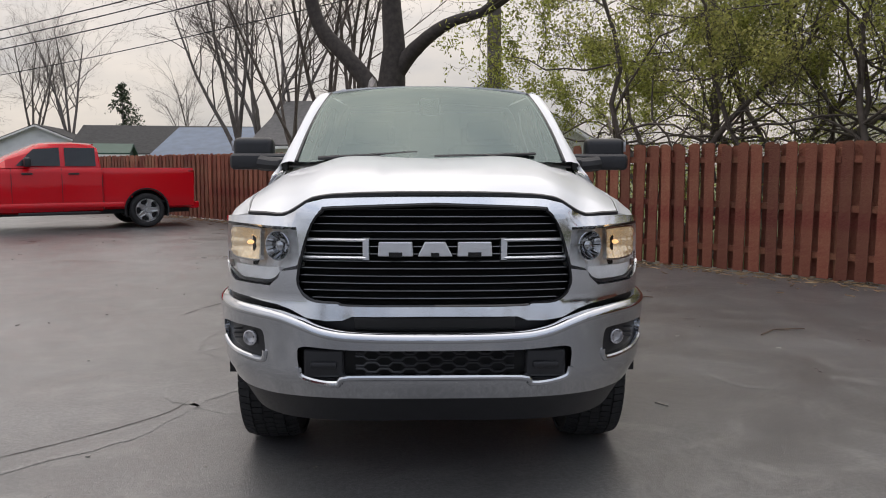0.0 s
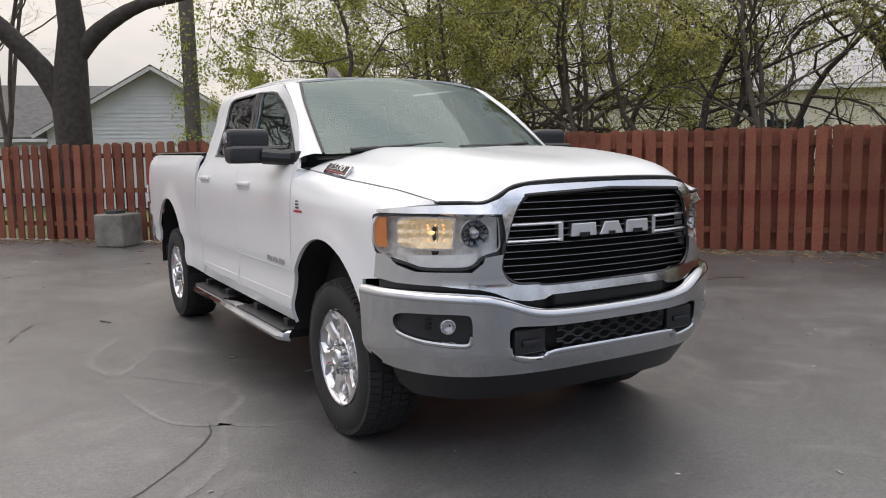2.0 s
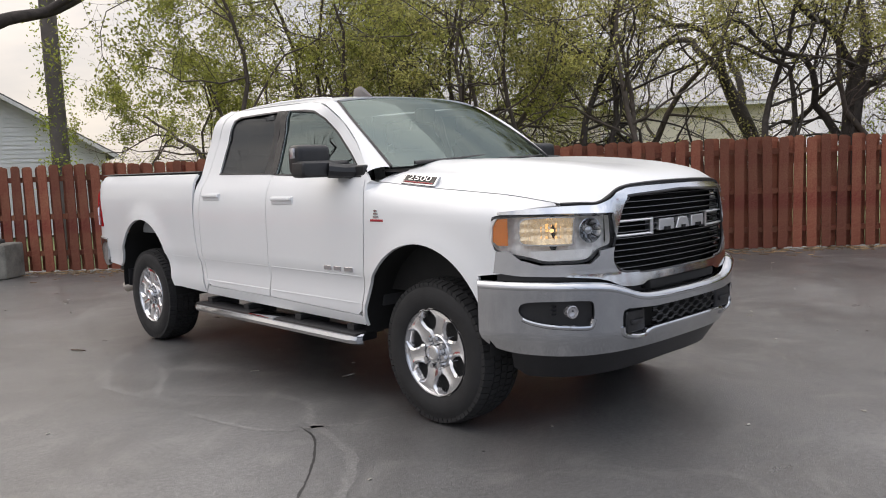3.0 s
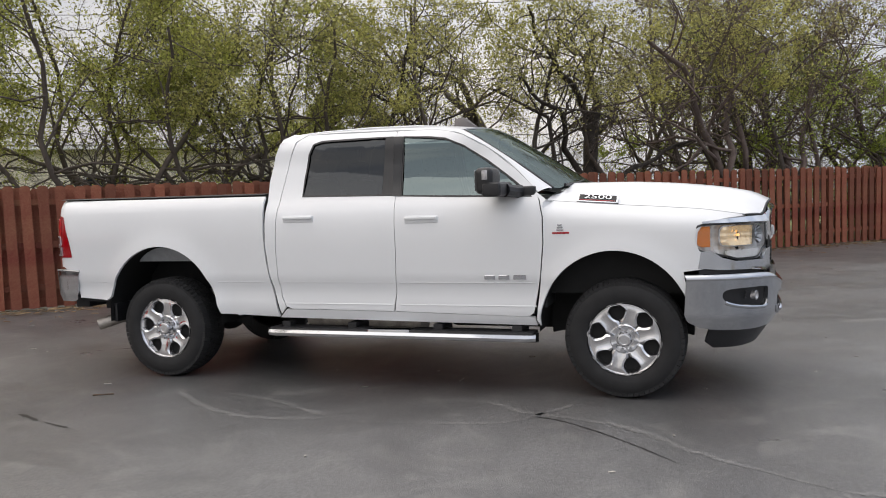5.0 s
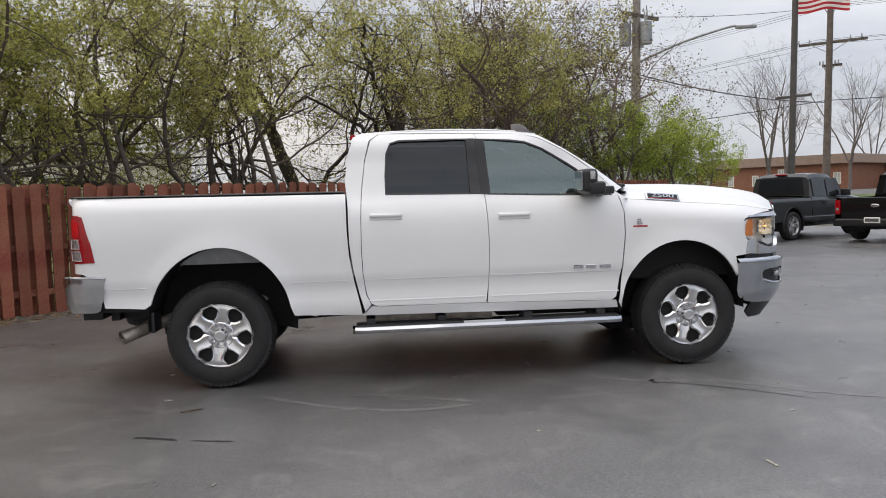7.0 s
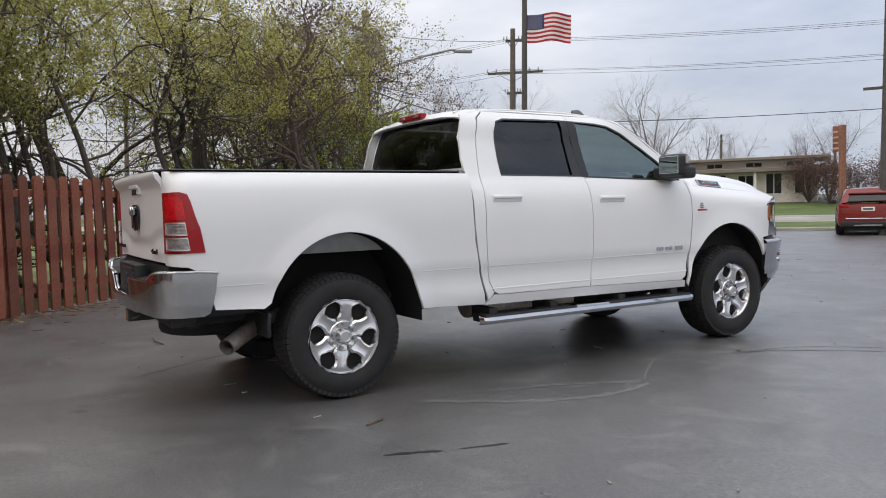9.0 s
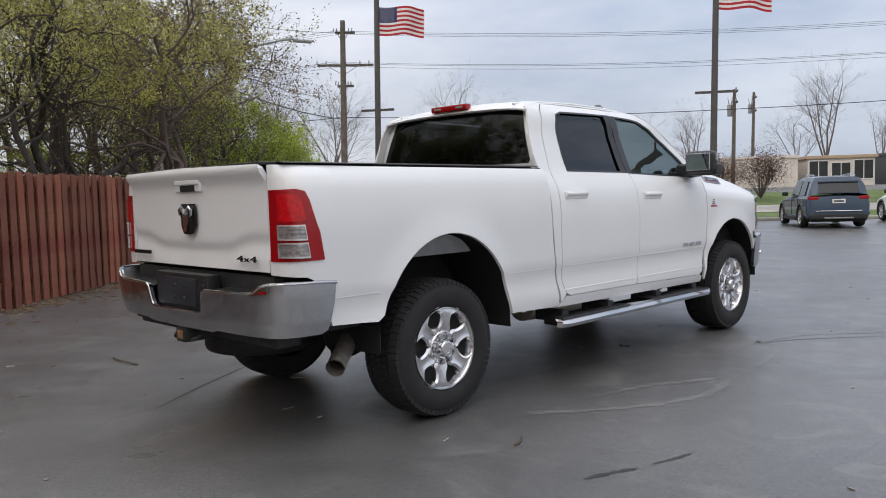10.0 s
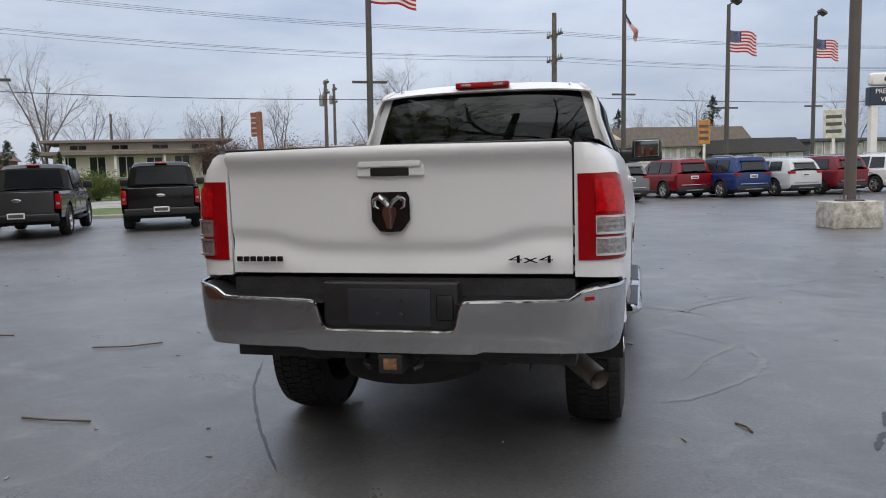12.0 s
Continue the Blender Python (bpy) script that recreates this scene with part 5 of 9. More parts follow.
# ---- wheels ----
def wheel_parts(parent, R=0.418, W=0.285, rim=0.252, spokes=6, alloy=None, blocks=64, lugs=8, tread=True):
    """A wheel about the x axis, its outer face towards -x."""
    alloy = alloy or M_CHROME_W
    bm = bmesh.new()
    h = W / 2
    lathe(bm, [(rim * 0.99, -h + 0.03), (rim * 1.02, -h + 0.008), (rim * 1.10, -h - 0.004), (rim + (R - rim) * 0.45, -h - 0.010), (rim + (R - rim) * 0.72, -h + 0.0), (R - 0.022, -h + 0.022), (R - 0.010, -h + 0.045),
               (R - 0.007, 0), (R - 0.010, h - 0.045), (R - 0.022, h - 0.022), (rim + (R - rim) * 0.6, h), (rim * 1.05, h - 0.01), (rim, h - 0.04)], 56)
    ty = part("tyre", bm, M_RUBBER, parent, "black tyre")
    if tread:
        bm = bmesh.new()
        for k in range(blocks):
            a = k * math.tau / blocks
            for j, (x0, x1, off) in enumerate(((-h + 0.004, -h + 0.060, 0), (-h + 0.068, -h + 0.115, 0.5), (-0.022, 0.022, 0.2), (h - 0.115, h - 0.068, 0.5), (h - 0.060, h - 0.004, 0))):
                m = Matrix.Rotation(a + off * math.tau / blocks, 4, 'X')
                z1 = R + (0.0 if 0 < j < 4 else -0.001)
                w = R * math.tau / blocks * 0.40
                vs = box(bm, x0, x1, -w, w, R - 0.026, z1)
                for v in vs:
                    if j == 0 and v.co.x < x0 + 0.001 or j == 4 and v.co.x > x1 - 0.001:
                        v.co.z -= 0.016
                    v.co = m @ v.co
        part("tread", bm, M_RUBBER, ty, smooth=False)
    # rim barrel and dished face
    bm = bmesh.new()
    lathe(bm, [(rim * 0.985, -h + 0.004), (rim * 1.0, -h + 0.012), (rim * 0.965, -h + 0.010), (rim * 0.93, -h + 0.024), (rim * 0.88, -h + 0.06), (rim * 0.84, h - 0.05), (rim * 0.98, h)], 48)
    rm = part("rim", bm, alloy, parent, "polished alloy rim")
    bm = bmesh.new()
    lathe(bm, [(rim * 0.91, -h + 0.075), (0.03, -h + 0.075)], 32)
    part("brake_disc", bm, M_DARK, parent, "dark brake behind the spokes")
    # spokes: broad flat-faced blades with hollows between
    for k in range(spokes):
        m = Matrix.Rotation(k * math.tau / spokes + 0.28, 4, 'X')
        bm = bmesh.new()
        rows = []
        for r, w, dx in ((0.060, 0.042, 0.034), (0.095, 0.053, 0.026), (0.118, 0.060, 0.022), (0.132, 0.049, 0.020), (0.155, 0.043, 0.018), (0.185, 0.043, 0.015), (0.203, 0.052, 0.012), (0.215, 0.080, 0.010), (0.224, 0.122, 0.010), (0.243, 0.128, 0.010)):
            r, w = r * rim / 0.252, w * rim / 0.252
            x = -h + dx
            rows.append([m @ Vector(p) for p in ((x + 0.06, -w * 1.15, r), (x + 0.012, -w, r), (x + 0.001, -w * 0.72, r), (x + 0.008, -w * 0.35, r), (x + 0.008, w * 0.35, r), (x + 0.001, w * 0.72, r), (x + 0.012, w, r), (x + 0.06, w * 1.15, r))])
        grid(bm, rows)
        part("spoke", bm, alloy, rm)
    bm = bmesh.new()
    lathe(bm, [(rim * 0.42, -h + 0.055), (rim * 0.41, -h + 0.032), (rim * 0.385, -h + 0.026), (rim * 0.37, -h + 0.046), (rim * 0.215, -h + 0.046), (rim * 0.20, -h + 0.0), (rim * 0.17, -h - 0.010), (rim * 0.13, -h - 0.012), (rim * 0.12, -h - 0.006), (0.001, -h - 0.006)], 32)
    hb = part("hub", bm, alloy, rm, "polished hub cap")
    for k in range(lugs):
        a = k * math.tau / lugs + 0.2
        r = rim * 0.315
        bm = bmesh.new()
        p = Vector((-h + 0.046, math.cos(a) * r, math.sin(a) * r))
        cyl(bm, p, p + Vector((-0.046, 0, 0)), 0.0165, 0.014, 8)
        part("lug_nut", bm, M_CHROME, hb)


wh = empty("wheel")
wheel_parts(wh)
wh["label"] = "polished six-spoke alloy wheel with all-terrain tyre"
WX = 0.826
wh.parent = truck
wh.matrix_basis = pose(-WX, 0, 0.418)
for x, y, rz, ry in ((-WX, 3.797, 0, 52), (WX, 0, 180, 0), (WX, 3.797, 180, 0)):
    copy_thing(wh, pose(x, y, 0.418, ry, 0, rz)).parent = truck

# ---- the place: lot, verge, street, yards ----
HX_, HY_ = 0.55, -0.835          # direction from the lot to the street
RX_, RY_ = 0.835, 0.55           # along the street
UP = Vector((-0.011, -0.0185, 1)).normalized()   # plumb line; the lot itself slopes a little
FA, FD, FN = Vector((2.7, 8.28, 0)), Vector((0.685, -0.729, 0)).normalized(), Vector((0.729, 0.685, 0)).normalized()


def st(s, r):
    """A place s metres towards the street and r metres along it."""
    return Vector((HX_ * s + RX_ * r, HY_ * s + RY_ * r, 0))


def rise(x, y):
    s = HX_ * x + HY_ * y
    k = min(1, max(0, (s - 44) / 20))
    return 1.0 * k * k * (3 - 2 * k)


def ground_mat(name, col, rough, kind):
    """Weathered ground with coarse patches, grain, and relief in metres."""
    m = bpy.data.materials.new(name)
    m.use_nodes = True
    n, l = m.node_tree.nodes, m.node_tree.links
    b = n["Principled BSDF"]
    tc = n.new("ShaderNodeTexCoord")

    def noise_at(scale, detail, rgh=0.6, dist=0.0):
        t = n.new("ShaderNodeTexNoise")
        t.inputs["Scale"].default_value, t.inputs["Detail"].default_value = scale, detail
        t.inputs["Roughness"].default_value, t.inputs["Distortion"].default_value = rgh, dist
        l.new(tc.outputs["Object"], t.inputs["Vector"])
        return t.outputs["Fac"]

    def ramp(src, stops):
        r = n.new("ShaderNodeValToRGB")
        r.color_ramp.elements.remove(r.color_ramp.elements[1])
        for i, (p, c) in enumerate(stops):
            e = r.color_ramp.elements[0] if i == 0 else r.color_ramp.elements.new(p)
            e.position, e.color = p, (*c, 1)
        l.new(src, r.inputs["Fac"])
        return r.outputs["Color"]

    def mixc(fac, a, c, mode='MIX'):
        x = n.new("ShaderNodeMix")
        x.data_type, x.blend_type = 'RGBA', mode
        if isinstance(fac, float):
            x.inputs[0].default_value = fac
        else:
            l.new(fac, x.inputs[0])
        for i, q in ((6, a), (7, c)):
            if isinstance(q, tuple):
                x.inputs[i].default_value = (*q, 1)
            else:
                l.new(q, x.inputs[i])
        return x.outputs[2]
    g = lambda k: tuple(c * k for c in col)
    base = ramp(noise_at(0.35, 5, 0.55, 0.6), [(0.3, g(0.66)), (0.5, g(1.0)), (0.7, g(1.45))])
    grain = ramp(noise_at(140, 3, 0.7), [(0.35, (0.55, 0.55, 0.55)), (0.55, (1, 1, 1)), (0.72, (1.6, 1.6, 1.6))])
    c = mixc(0.75, base, grain, 'MULTIPLY')
    if kind == "asphalt":
        stone = ramp(noise_at(42, 4, 0.8), [(0.30, (0.3, 0.3, 0.3)), (0.5, (1, 1, 1)), (0.70, (1.9, 1.9, 1.9))])
        c = mixc(0.85, c, stone, 'MULTIPLY')
        # pale scuffs, dusty drying marks and small light specks
        scuff = ramp(noise_at(1.6, 8, 0.7, 1.5), [(0.52, (0, 0, 0)), (0.70, (0.6, 0.6, 0.6))])
        c = mixc(scuff, c, (0.215, 0.21, 0.20))
        dark = ramp(noise_at(0.8, 6, 0.6, 0.8), [(0.56, (0, 0, 0)), (0.70, (0.6, 0.6, 0.6))])
        c = mixc(dark, c, (0.045, 0.045, 0.047))
        vo = n.new("ShaderNodeTexVoronoi")
        vo.inputs["Scale"].default_value = 2.1
        l.new(tc.outputs["Object"], vo.inputs["Vector"])
        spk = ramp(vo.outputs["Distance"], [(0.0, (0.9, 0.9, 0.9)), (0.014, (0.6, 0.6, 0.6)), (0.02, (0, 0, 0))])
        c = mixc(spk, c, (0.45, 0.43, 0.40))
        rr = n.new("ShaderNodeMapRange")
        l.new(noise_at(1.1, 6, 0.65, 0.7), rr.inputs["Value"])
        rr.inputs["From Min"].default_value, rr.inputs["From Max"].default_value = 0.3, 0.75
        rr.inputs["To Min"].default_value, rr.inputs["To Max"].default_value = rough - 0.12, rough + 0.14
        l.new(rr.outputs["Result"], b.inputs["Roughness"])
    else:
        b.inputs["Roughness"].default_value = rough
    l.new(c, b.inputs["Base Color"])
    if kind == "asphalt":   # the sealer leaves a dull sheen
        b.inputs["Coat Weight"].default_value, b.inputs["Coat Roughness"].default_value = 0.25, 0.34
    b.inputs["Specular IOR Level"].default_value = 1.0 if kind == "asphalt" else 0.5
    bp = n.new("ShaderNodeBump")
    bp.inputs["Strength"].default_value, bp.inputs["Distance"].default_value = (0.5 if kind == "asphalt" else 0.8), 0.008 if kind == "asphalt" else 0.03
    l.new(noise_at(95 if kind == "asphalt" else 30, 4, 0.7), bp.inputs["Height"])
    l.new(bp.outputs["Normal"], b.inputs["Normal"])
    return m


M_ASPHALT = ground_mat("sealed_asphalt", (0.098, 0.0965, 0.096), 0.38, "asphalt")
M_GRASS = ground_mat("spring_grass", (0.085, 0.125, 0.03), 0.9, "grass")
M_YARD = ground_mat("yard_grass", (0.13, 0.15, 0.05), 0.9, "grass")
M_ROAD = ground_mat("pale_concrete_road", (0.30, 0.29, 0.27), 0.8, "concrete")
M_CONC = ground_mat("kerb_concrete", (0.36, 0.35, 0.32), 0.85, "concrete")

bm = bmesh.new()
ax = [-1500, -700, -320, -160, -80, -40, -10, 20, 34, 44, 48, 52, 56, 60, 64, 80, 120, 240, 600, 1500]
grid(bm, [[st(s, r) + Vector((0, 0, rise(*st(s, r).xy) - 0.05)) for s in ax] for r in (-1500, -500, -200, -100, -50, 0, 50, 100, 200, 500, 1500)])
tagged(part("ground", bm, M_YARD, None, smooth=True), "rough spring grass and soil round the lot", "ground", kind="structure")


def slab(name, pts, z0, z1, material, label, cat):
    bm = bmesh.new()
    vs = [bm.verts.new((p[0], p[1], z1)) for p in pts]
    f = bm.faces.new(vs)
    if f.normal.z < 0:
        f.normal_flip()
    bm.normal_update()
    r = bmesh.ops.extrude_face_region(bm, geom=[f])
    for v in r["geom"]:
        if isinstance(v, bmesh.types.BMVert):
            v.co.z = z0
    bmesh.ops.recalc_face_normals(bm, faces=bm.faces[:])
    return tagged(part(name, bm, material, None, smooth=False), label, cat, kind="structure")


corner = Vector((21.94, -12.25, 0))
lot = [corner + FD * 0 + FN * 0.4, FA - FD * 70 + FN * 0.4, st(-90, -60), st(-90, -140), st(22.2, -140), st(22.2, 11.6)]
slab("parking_lot", [tuple(p)[:2] for p in lot], -0.2, 0.0, M_ASPHALT, "dark sealed asphalt lot with pale scuffs and crack lines", "asphalt")
for i in range(46):
    bm = bmesh.new()
    a, b = -130 + i * 3.05, -130 + i * 3.05 + 3.04
    q = [st(22.2, a), st(22.2, b), st(22.36, b), st(22.36, a)]
    rows = [[tuple(st(s, r))[:2] + (z,) for s, z in ((22.2, -0.05), (22.2, 0.09), (22.225, 0.12), (22.36, 0.125))] for r in (a, b)]
    grid(bm, rows)
    ks = part("kerb_stone", bm, M_CONC, None, smooth=False)
    if i == 0:
        kerb = tagged(empty("kerb"), "pale concrete kerb along the lot's street side", "kerb", kind="structure")
    ks.parent = kerb
slab("verge", [tuple(st(s, r))[:2] for s, r in ((22.36, -140), (29, -140), (29, 60), (22.36, 60))], -0.1, 0.11, M_GRASS, "mown green grass verge beside the kerb", "grass")
slab("road", [tuple(st(s, r))[:2] for s, r in ((29, -300), (43, -300), (43, 300), (29, 300))], -0.1, 0.05, M_ROAD, "pale concrete street beyond the verge", "road")
bm = bmesh.new()
sv = [43, 45, 48, 52, 56]
grid(bm, [[st(s, r) + Vector((0, 0, rise(*st(s, r).xy) + 0.03)) for s in sv] for r in (-200, -60, 0, 60, 200)])
tagged(part("far_verge", bm, M_GRASS, None), "green grass bank on the far side of the street", "grass", kind="structure")
bm = bmesh.new()
sv = [56, 58, 61, 64, 80, 110]
grid(bm, [[st(s, r) + Vector((0, 0, rise(*st(s, r).xy) + 0.0)) for s in sv] for r in (-200, -60, 0, 60, 200)])
tagged(part("far_lot", bm, ground_mat("grey_asphalt", (0.13, 0.13, 0.13), 0.8, "concrete"), None), "grey forecourt asphalt before the far shops", "asphalt", kind="structure")

# crack sealing and tyre marks on the lot: flat ribbons a few millimetres proud
M_SEAL = ground_mat("pale_crack_line", (0.138, 0.135, 0.132), 0.46, "asphalt")
M_DRIP = mat("dark_oil_mark", (0.02, 0.019, 0.019), 0.4, 0, 0.4, 20)


def ribbon(name, pts, w, material, label, cat, z=0.002, taper=True):
    pts = smooth_path(pts, 10)
    bm = bmesh.new()
    rows = []
    rnd = random.Random(len(pts) * 7 + int(abs(pts[0][0]) * 100))
    for i, p in enumerate(pts):
        a, b = np.array(pts[max(i - 1, 0)]), np.array(pts[min(i + 1, len(pts) - 1)])
        d = b - a
        n2 = np.array((-d[1], d[0])) / (np.linalg.norm(d) + 1e-9)
        k = 0.9 * w * (0.5 + 0.7 * rnd.random()) * (min(1, 6 * min(i, len(pts) - 1 - i) / len(pts) + 0.1) if taper else 1)
        j = (rnd.random() - 0.5) * w * 0.6
        q = np.array(p[:2]) + n2 * j
        rows.append([(*(q - n2 * k), z), (*(q + n2 * k), z)])
    grid(bm, rows)
    return tagged(part(name, bm, material, None, smooth=False), label, cat, kind="structure")


# ---- stained timber fence along the yard side ----
M_FENCE = mat("red_stained_timber", (0.30, 0.050, 0.034), 0.85, 0, 0.45, 1.9, 0.6, 40, tint=(0.19, 0.085, 0.045), random_obj=0.33)
M_FENCE2 = mat("red_stained_timber_far", (0.30, 0.050, 0.034), 0.85, 0, 0.45, 1.9, 0.6, 40, tint=(0.19, 0.085, 0.045), island=0.33)
M_STRAW = mat("dry_straw", (0.30, 0.20, 0.11), 0.9, 0, 0.4, 8, island=0.4)
fence = tagged(empty("fence"), "weathered red-stained shadowbox timber fence along the asphalt", "fence", kind="structure")
PITCH, BOARD, TALL = 0.225, 0.142, 1.76


def picket_mesh(name, wd, tall):
    bm = bmesh.new()
    x, t = wd / 2, 0.011
    out = [(-x, 0.03), (x, 0.03), (x, tall - 0.03), (x - 0.03, tall), (-x + 0.03, tall), (-x, tall - 0.03)]
    a = [bm.verts.new((u, -t, v)) for u, v in out]
    b = [bm.verts.new((u, t, v)) for u, v in out]
    bm.faces.new(a)
    bm.faces.new(b[::-1])
    for i in range(6):
        bm.faces.new((a[i], b[i], b[(i + 1) % 6], a[(i + 1) % 6]))
    bmesh.ops.recalc_face_normals(bm, faces=bm.faces[:])
    me = bpy.data.meshes.new(name)
    bm.to_mesh(me)
    bm.free()
    me.materials.append(M_FENCE)
    return me


PICKETS = [picket_mesh("picket", BOARD * k, TALL + d) for k, d in ((1, 0), (0.97, 0.012), (1.03, -0.015), (0.99, 0.022))]
TURN = math.degrees(math.atan2(FD.y, FD.x))
rnd = random.Random(5)
s_min, s_max = -27.5, 21.0
far_bm = bmesh.new()
fence_jobs = []
k = 0
s = s_min
while s < s_max:
    for row, off, dep in ((0, 0.0, -0.035), (1, PITCH / 2, 0.075)):
        p = FA + FD * (s + off) + FN * dep
        lean = pose(p.x, p.y, 0, rnd.uniform(-0.6, 0.6), rnd.uniform(-0.9, 0.9), TURN + rnd.uniform(-0.8, 0.8))
        if s > -12.2:
            fence_jobs.append((rnd.choice(PICKETS), lean))
        else:
            t = bmesh.new()
            t.from_mesh(rnd.choice(PICKETS))
            join(far_bm, t, lean)
    s += PITCH
tagged(part("far_pickets", far_bm, M_FENCE2, fence, smooth=False), kind="stuff")
for z in (0.32, 0.93, 1.55):
    for i in range(20):
        a = s_min + i * 2.4
        if a > s_max:
            break
        b = min(a + 2.39, s_max)
        bm = bmesh.new()
        p, q = FA + FD * a + FN * 0.014, FA + FD * b + FN * 0.014
        m = pose(p.x, p.y, z, 0, 0, TURN)
        box(bm, 0, b - a, -0.018, 0.018, -0.043, 0.043, m)
        part("rail", bm, M_FENCE, fence, smooth=False)
for i in range(20):
    a = s_min + i * 2.4
    if a > s_max:
        break
    p = FA + FD * a + FN * 0.06
    bm = bmesh.new()
    rbox(bm, -0.045, 0.045, -0.045, 0.045, -0.1, 1.70, 0.006, 1, pose(p.x, p.y, 0, 0, 0, TURN))
    part("post", bm, M_FENCE, fence, smooth=False)

# concrete block by the fence
blk = tagged(empty("concrete_block", pose(-0.45, 10.75, 0, 0, 0, TURN)), "stained grey concrete block standing before the fence", "concrete block")
M_BLOCK = mat("stained_concrete", (0.20, 0.19, 0.165), 0.9, 0, 0.4, 3.5, 0.7, 40)
bm = bmesh.new()
rbox(bm, -0.29, 0.29, -0.27, 0.27, 0, 0.56, 0.05, 3)
part("body", bm, M_BLOCK, blk)
bm = bmesh.new()
rbox(bm, -0.14, 0.08, -0.14, 0.12, 0.555, 0.62, 0.02, 2)
part("cap", bm, mat("dark_cap", (0.05, 0.05, 0.05), 0.8), blk, "dark pole socket on top")

# pale sealed cracks and scuff lines
for w_, pts in ((0.03, [(-0.93, -4.96), (-1.28, -4.62), (-1.76, -4.0), (-2.28, -3.58), (-2.98, -4.29)]), (0.06, [(-2.28, -3.58), (-2.29, -3.01), (-2.42, -2.33), (-2.42, -1.59), (-2.43, -1.15)]),
                (0.04, [(-2.43, -1.15), (-2.64, -1.25), (-3.0, -1.62), (-3.47, -2.06), (-3.84, -1.89)]), (0.05, [(-3.6, -2.12), (-3.53, -2.92), (-3.51, -3.66), (-3.19, -4.14), (-3.2, -4.75), (-3.41, -5.42), (-3.83, -5.4)]),
                (0.035, [(-2.43, -1.15), (-2.02, -0.53), (-1.59, -0.04), (-1.4, 0.6), (-1.24, 0.84), (-1.2, 1.08), (-1.27, 1.32), (-1.72, 1.87)]), (0.025, [(-0.87, 0.34), (-1.14, 0.32), (-1.4, 0.48), (-1.64, 0.66), (-1.74, 0.97), (-1.85, 1.75)]),
                (0.035, [(-1.8, 1.82), (-1.61, 2.17), (-1.47, 2.44), (-1.34, 2.95)]), (0.04, [(-1.8, 1.86), (-1.87, 2.13), (-1.88, 2.47), (-1.68, 2.94), (-1.37, 3.34), (-1.2, 3.47)]), (0.02, [(-2.59, -0.96), (-2.82, -0.66), (-3.03, -0.39)]),
                (0.04, [(11.9, -6.73), (9.45, -4.46), (7.49, -2.45), (6.61, -1.82)]), (0.03, [(2.31, 0.76), (2.06, 0.9), (1.99, 1.35), (2.3, 1.6)])):
    ribbon("crack_line", pts, w_, M_SEAL, "pale scuffed crack line on the asphalt", "crack")
for w_, pts in ((0.02, [(-2.17, 4.13), (-2.22, 3.98), (-2.28, 3.84)]), (0.014, [(-2.3, 3.75), (-2.34, 3.62), (-2.37, 3.48)]), (0.008, [(-1.49, 0.59), (-1.54, 0.37), (-1.72, 0.1), (-1.96, -0.17), (-2.2, -0.4)]), (0.012, [(1.73, 2.87), (1.43, 3.59), (1.01, 4.33), (0.62, 4.92)])):
    ribbon("dark_mark", pts, w_, M_DRIP, "dark tyre or oil mark on the asphalt", "stain")

# fallen twigs, straw and pale bits
rnd = random.Random(31)
bm = bmesh.new()
for i in range(2600):
    s = rnd.uniform(-20, 20.5)
    d = -0.02 - abs(rnd.gauss(0, 0.2)) if i % 5 else -abs(rnd.gauss(0, 0.6))
    p = FA + FD * s + FN * d
    a = rnd.uniform(0, math.pi)
    L = rnd.uniform(0.04, 0.16)
    q = Vector((math.cos(a), math.sin(a), 0)) * L
    z = rnd.uniform(0.003, 0.03 if d > -0.2 else 0.006)
    tube(bm, [p + Vector((0, 0, z)), p + q + Vector((0, 0, rnd.uniform(0.003, 0.02)))], 0.006, 3)
tagged(part("leaf_litter", bm, M_STRAW, None, smooth=False), "dry straw and twigs fallen along the fence foot", "litter", kind="stuff")
bm = bmesh.new()
for i in range(260):
    x, y = rnd.uniform(-8, 9), rnd.uniform(-8, 12)
    L = rnd.choice((0.012, 0.018, 0.03, 0.012, 0.05))
    a = rnd.uniform(0, math.pi)
    rbox(bm, -L, L, -0.006, 0.006, 0.001, 0.008, 0.002, 1, pose(x, y, 0, 0, 0, math.degrees(a)))
tagged(part("pale_debris", bm, mat("pale_bits", (0.32, 0.30, 0.27), 0.9, 0, 0.4, 30, island=0.5), None, smooth=False), "small pale bits of debris scattered on the asphalt", "litter", kind="stuff")
M_TWIG = mat("dry_twig", (0.11, 0.075, 0.05), 0.9, 0, 0.3, 20)
for pts in ([(2.54, 4.39, 0.008), (2.29, 4.42, 0.015), (2.07, 4.38, 0.008)], [(5.0, 2.2, 0.01), (4.7, 2.35, 0.015), (4.5, 2.3, 0.01)], [(2.9, 2.4, 0.01), (3.1, 2.6, 0.014), (3.4, 2.65, 0.01)], [(-1.55, 3.83, 0.006), (-1.60, 3.9, 0.01), (-1.62, 3.97, 0.006)]):
    bm = bmesh.new()
    tube(bm, pts, 0.006, 5)
    tagged(part("fallen_twig", bm, M_TWIG, None), "short dry twig lying on the asphalt", "twig")

# ---- trees ----
def noise3(rng):
    return Vector((rng.gauss(0, 1), rng.gauss(0, 1), rng.gauss(0, 1)))


def smooth_v(pts):
    return [Vector(p) for p in smooth_path([tuple(p) for p in pts], 5)]


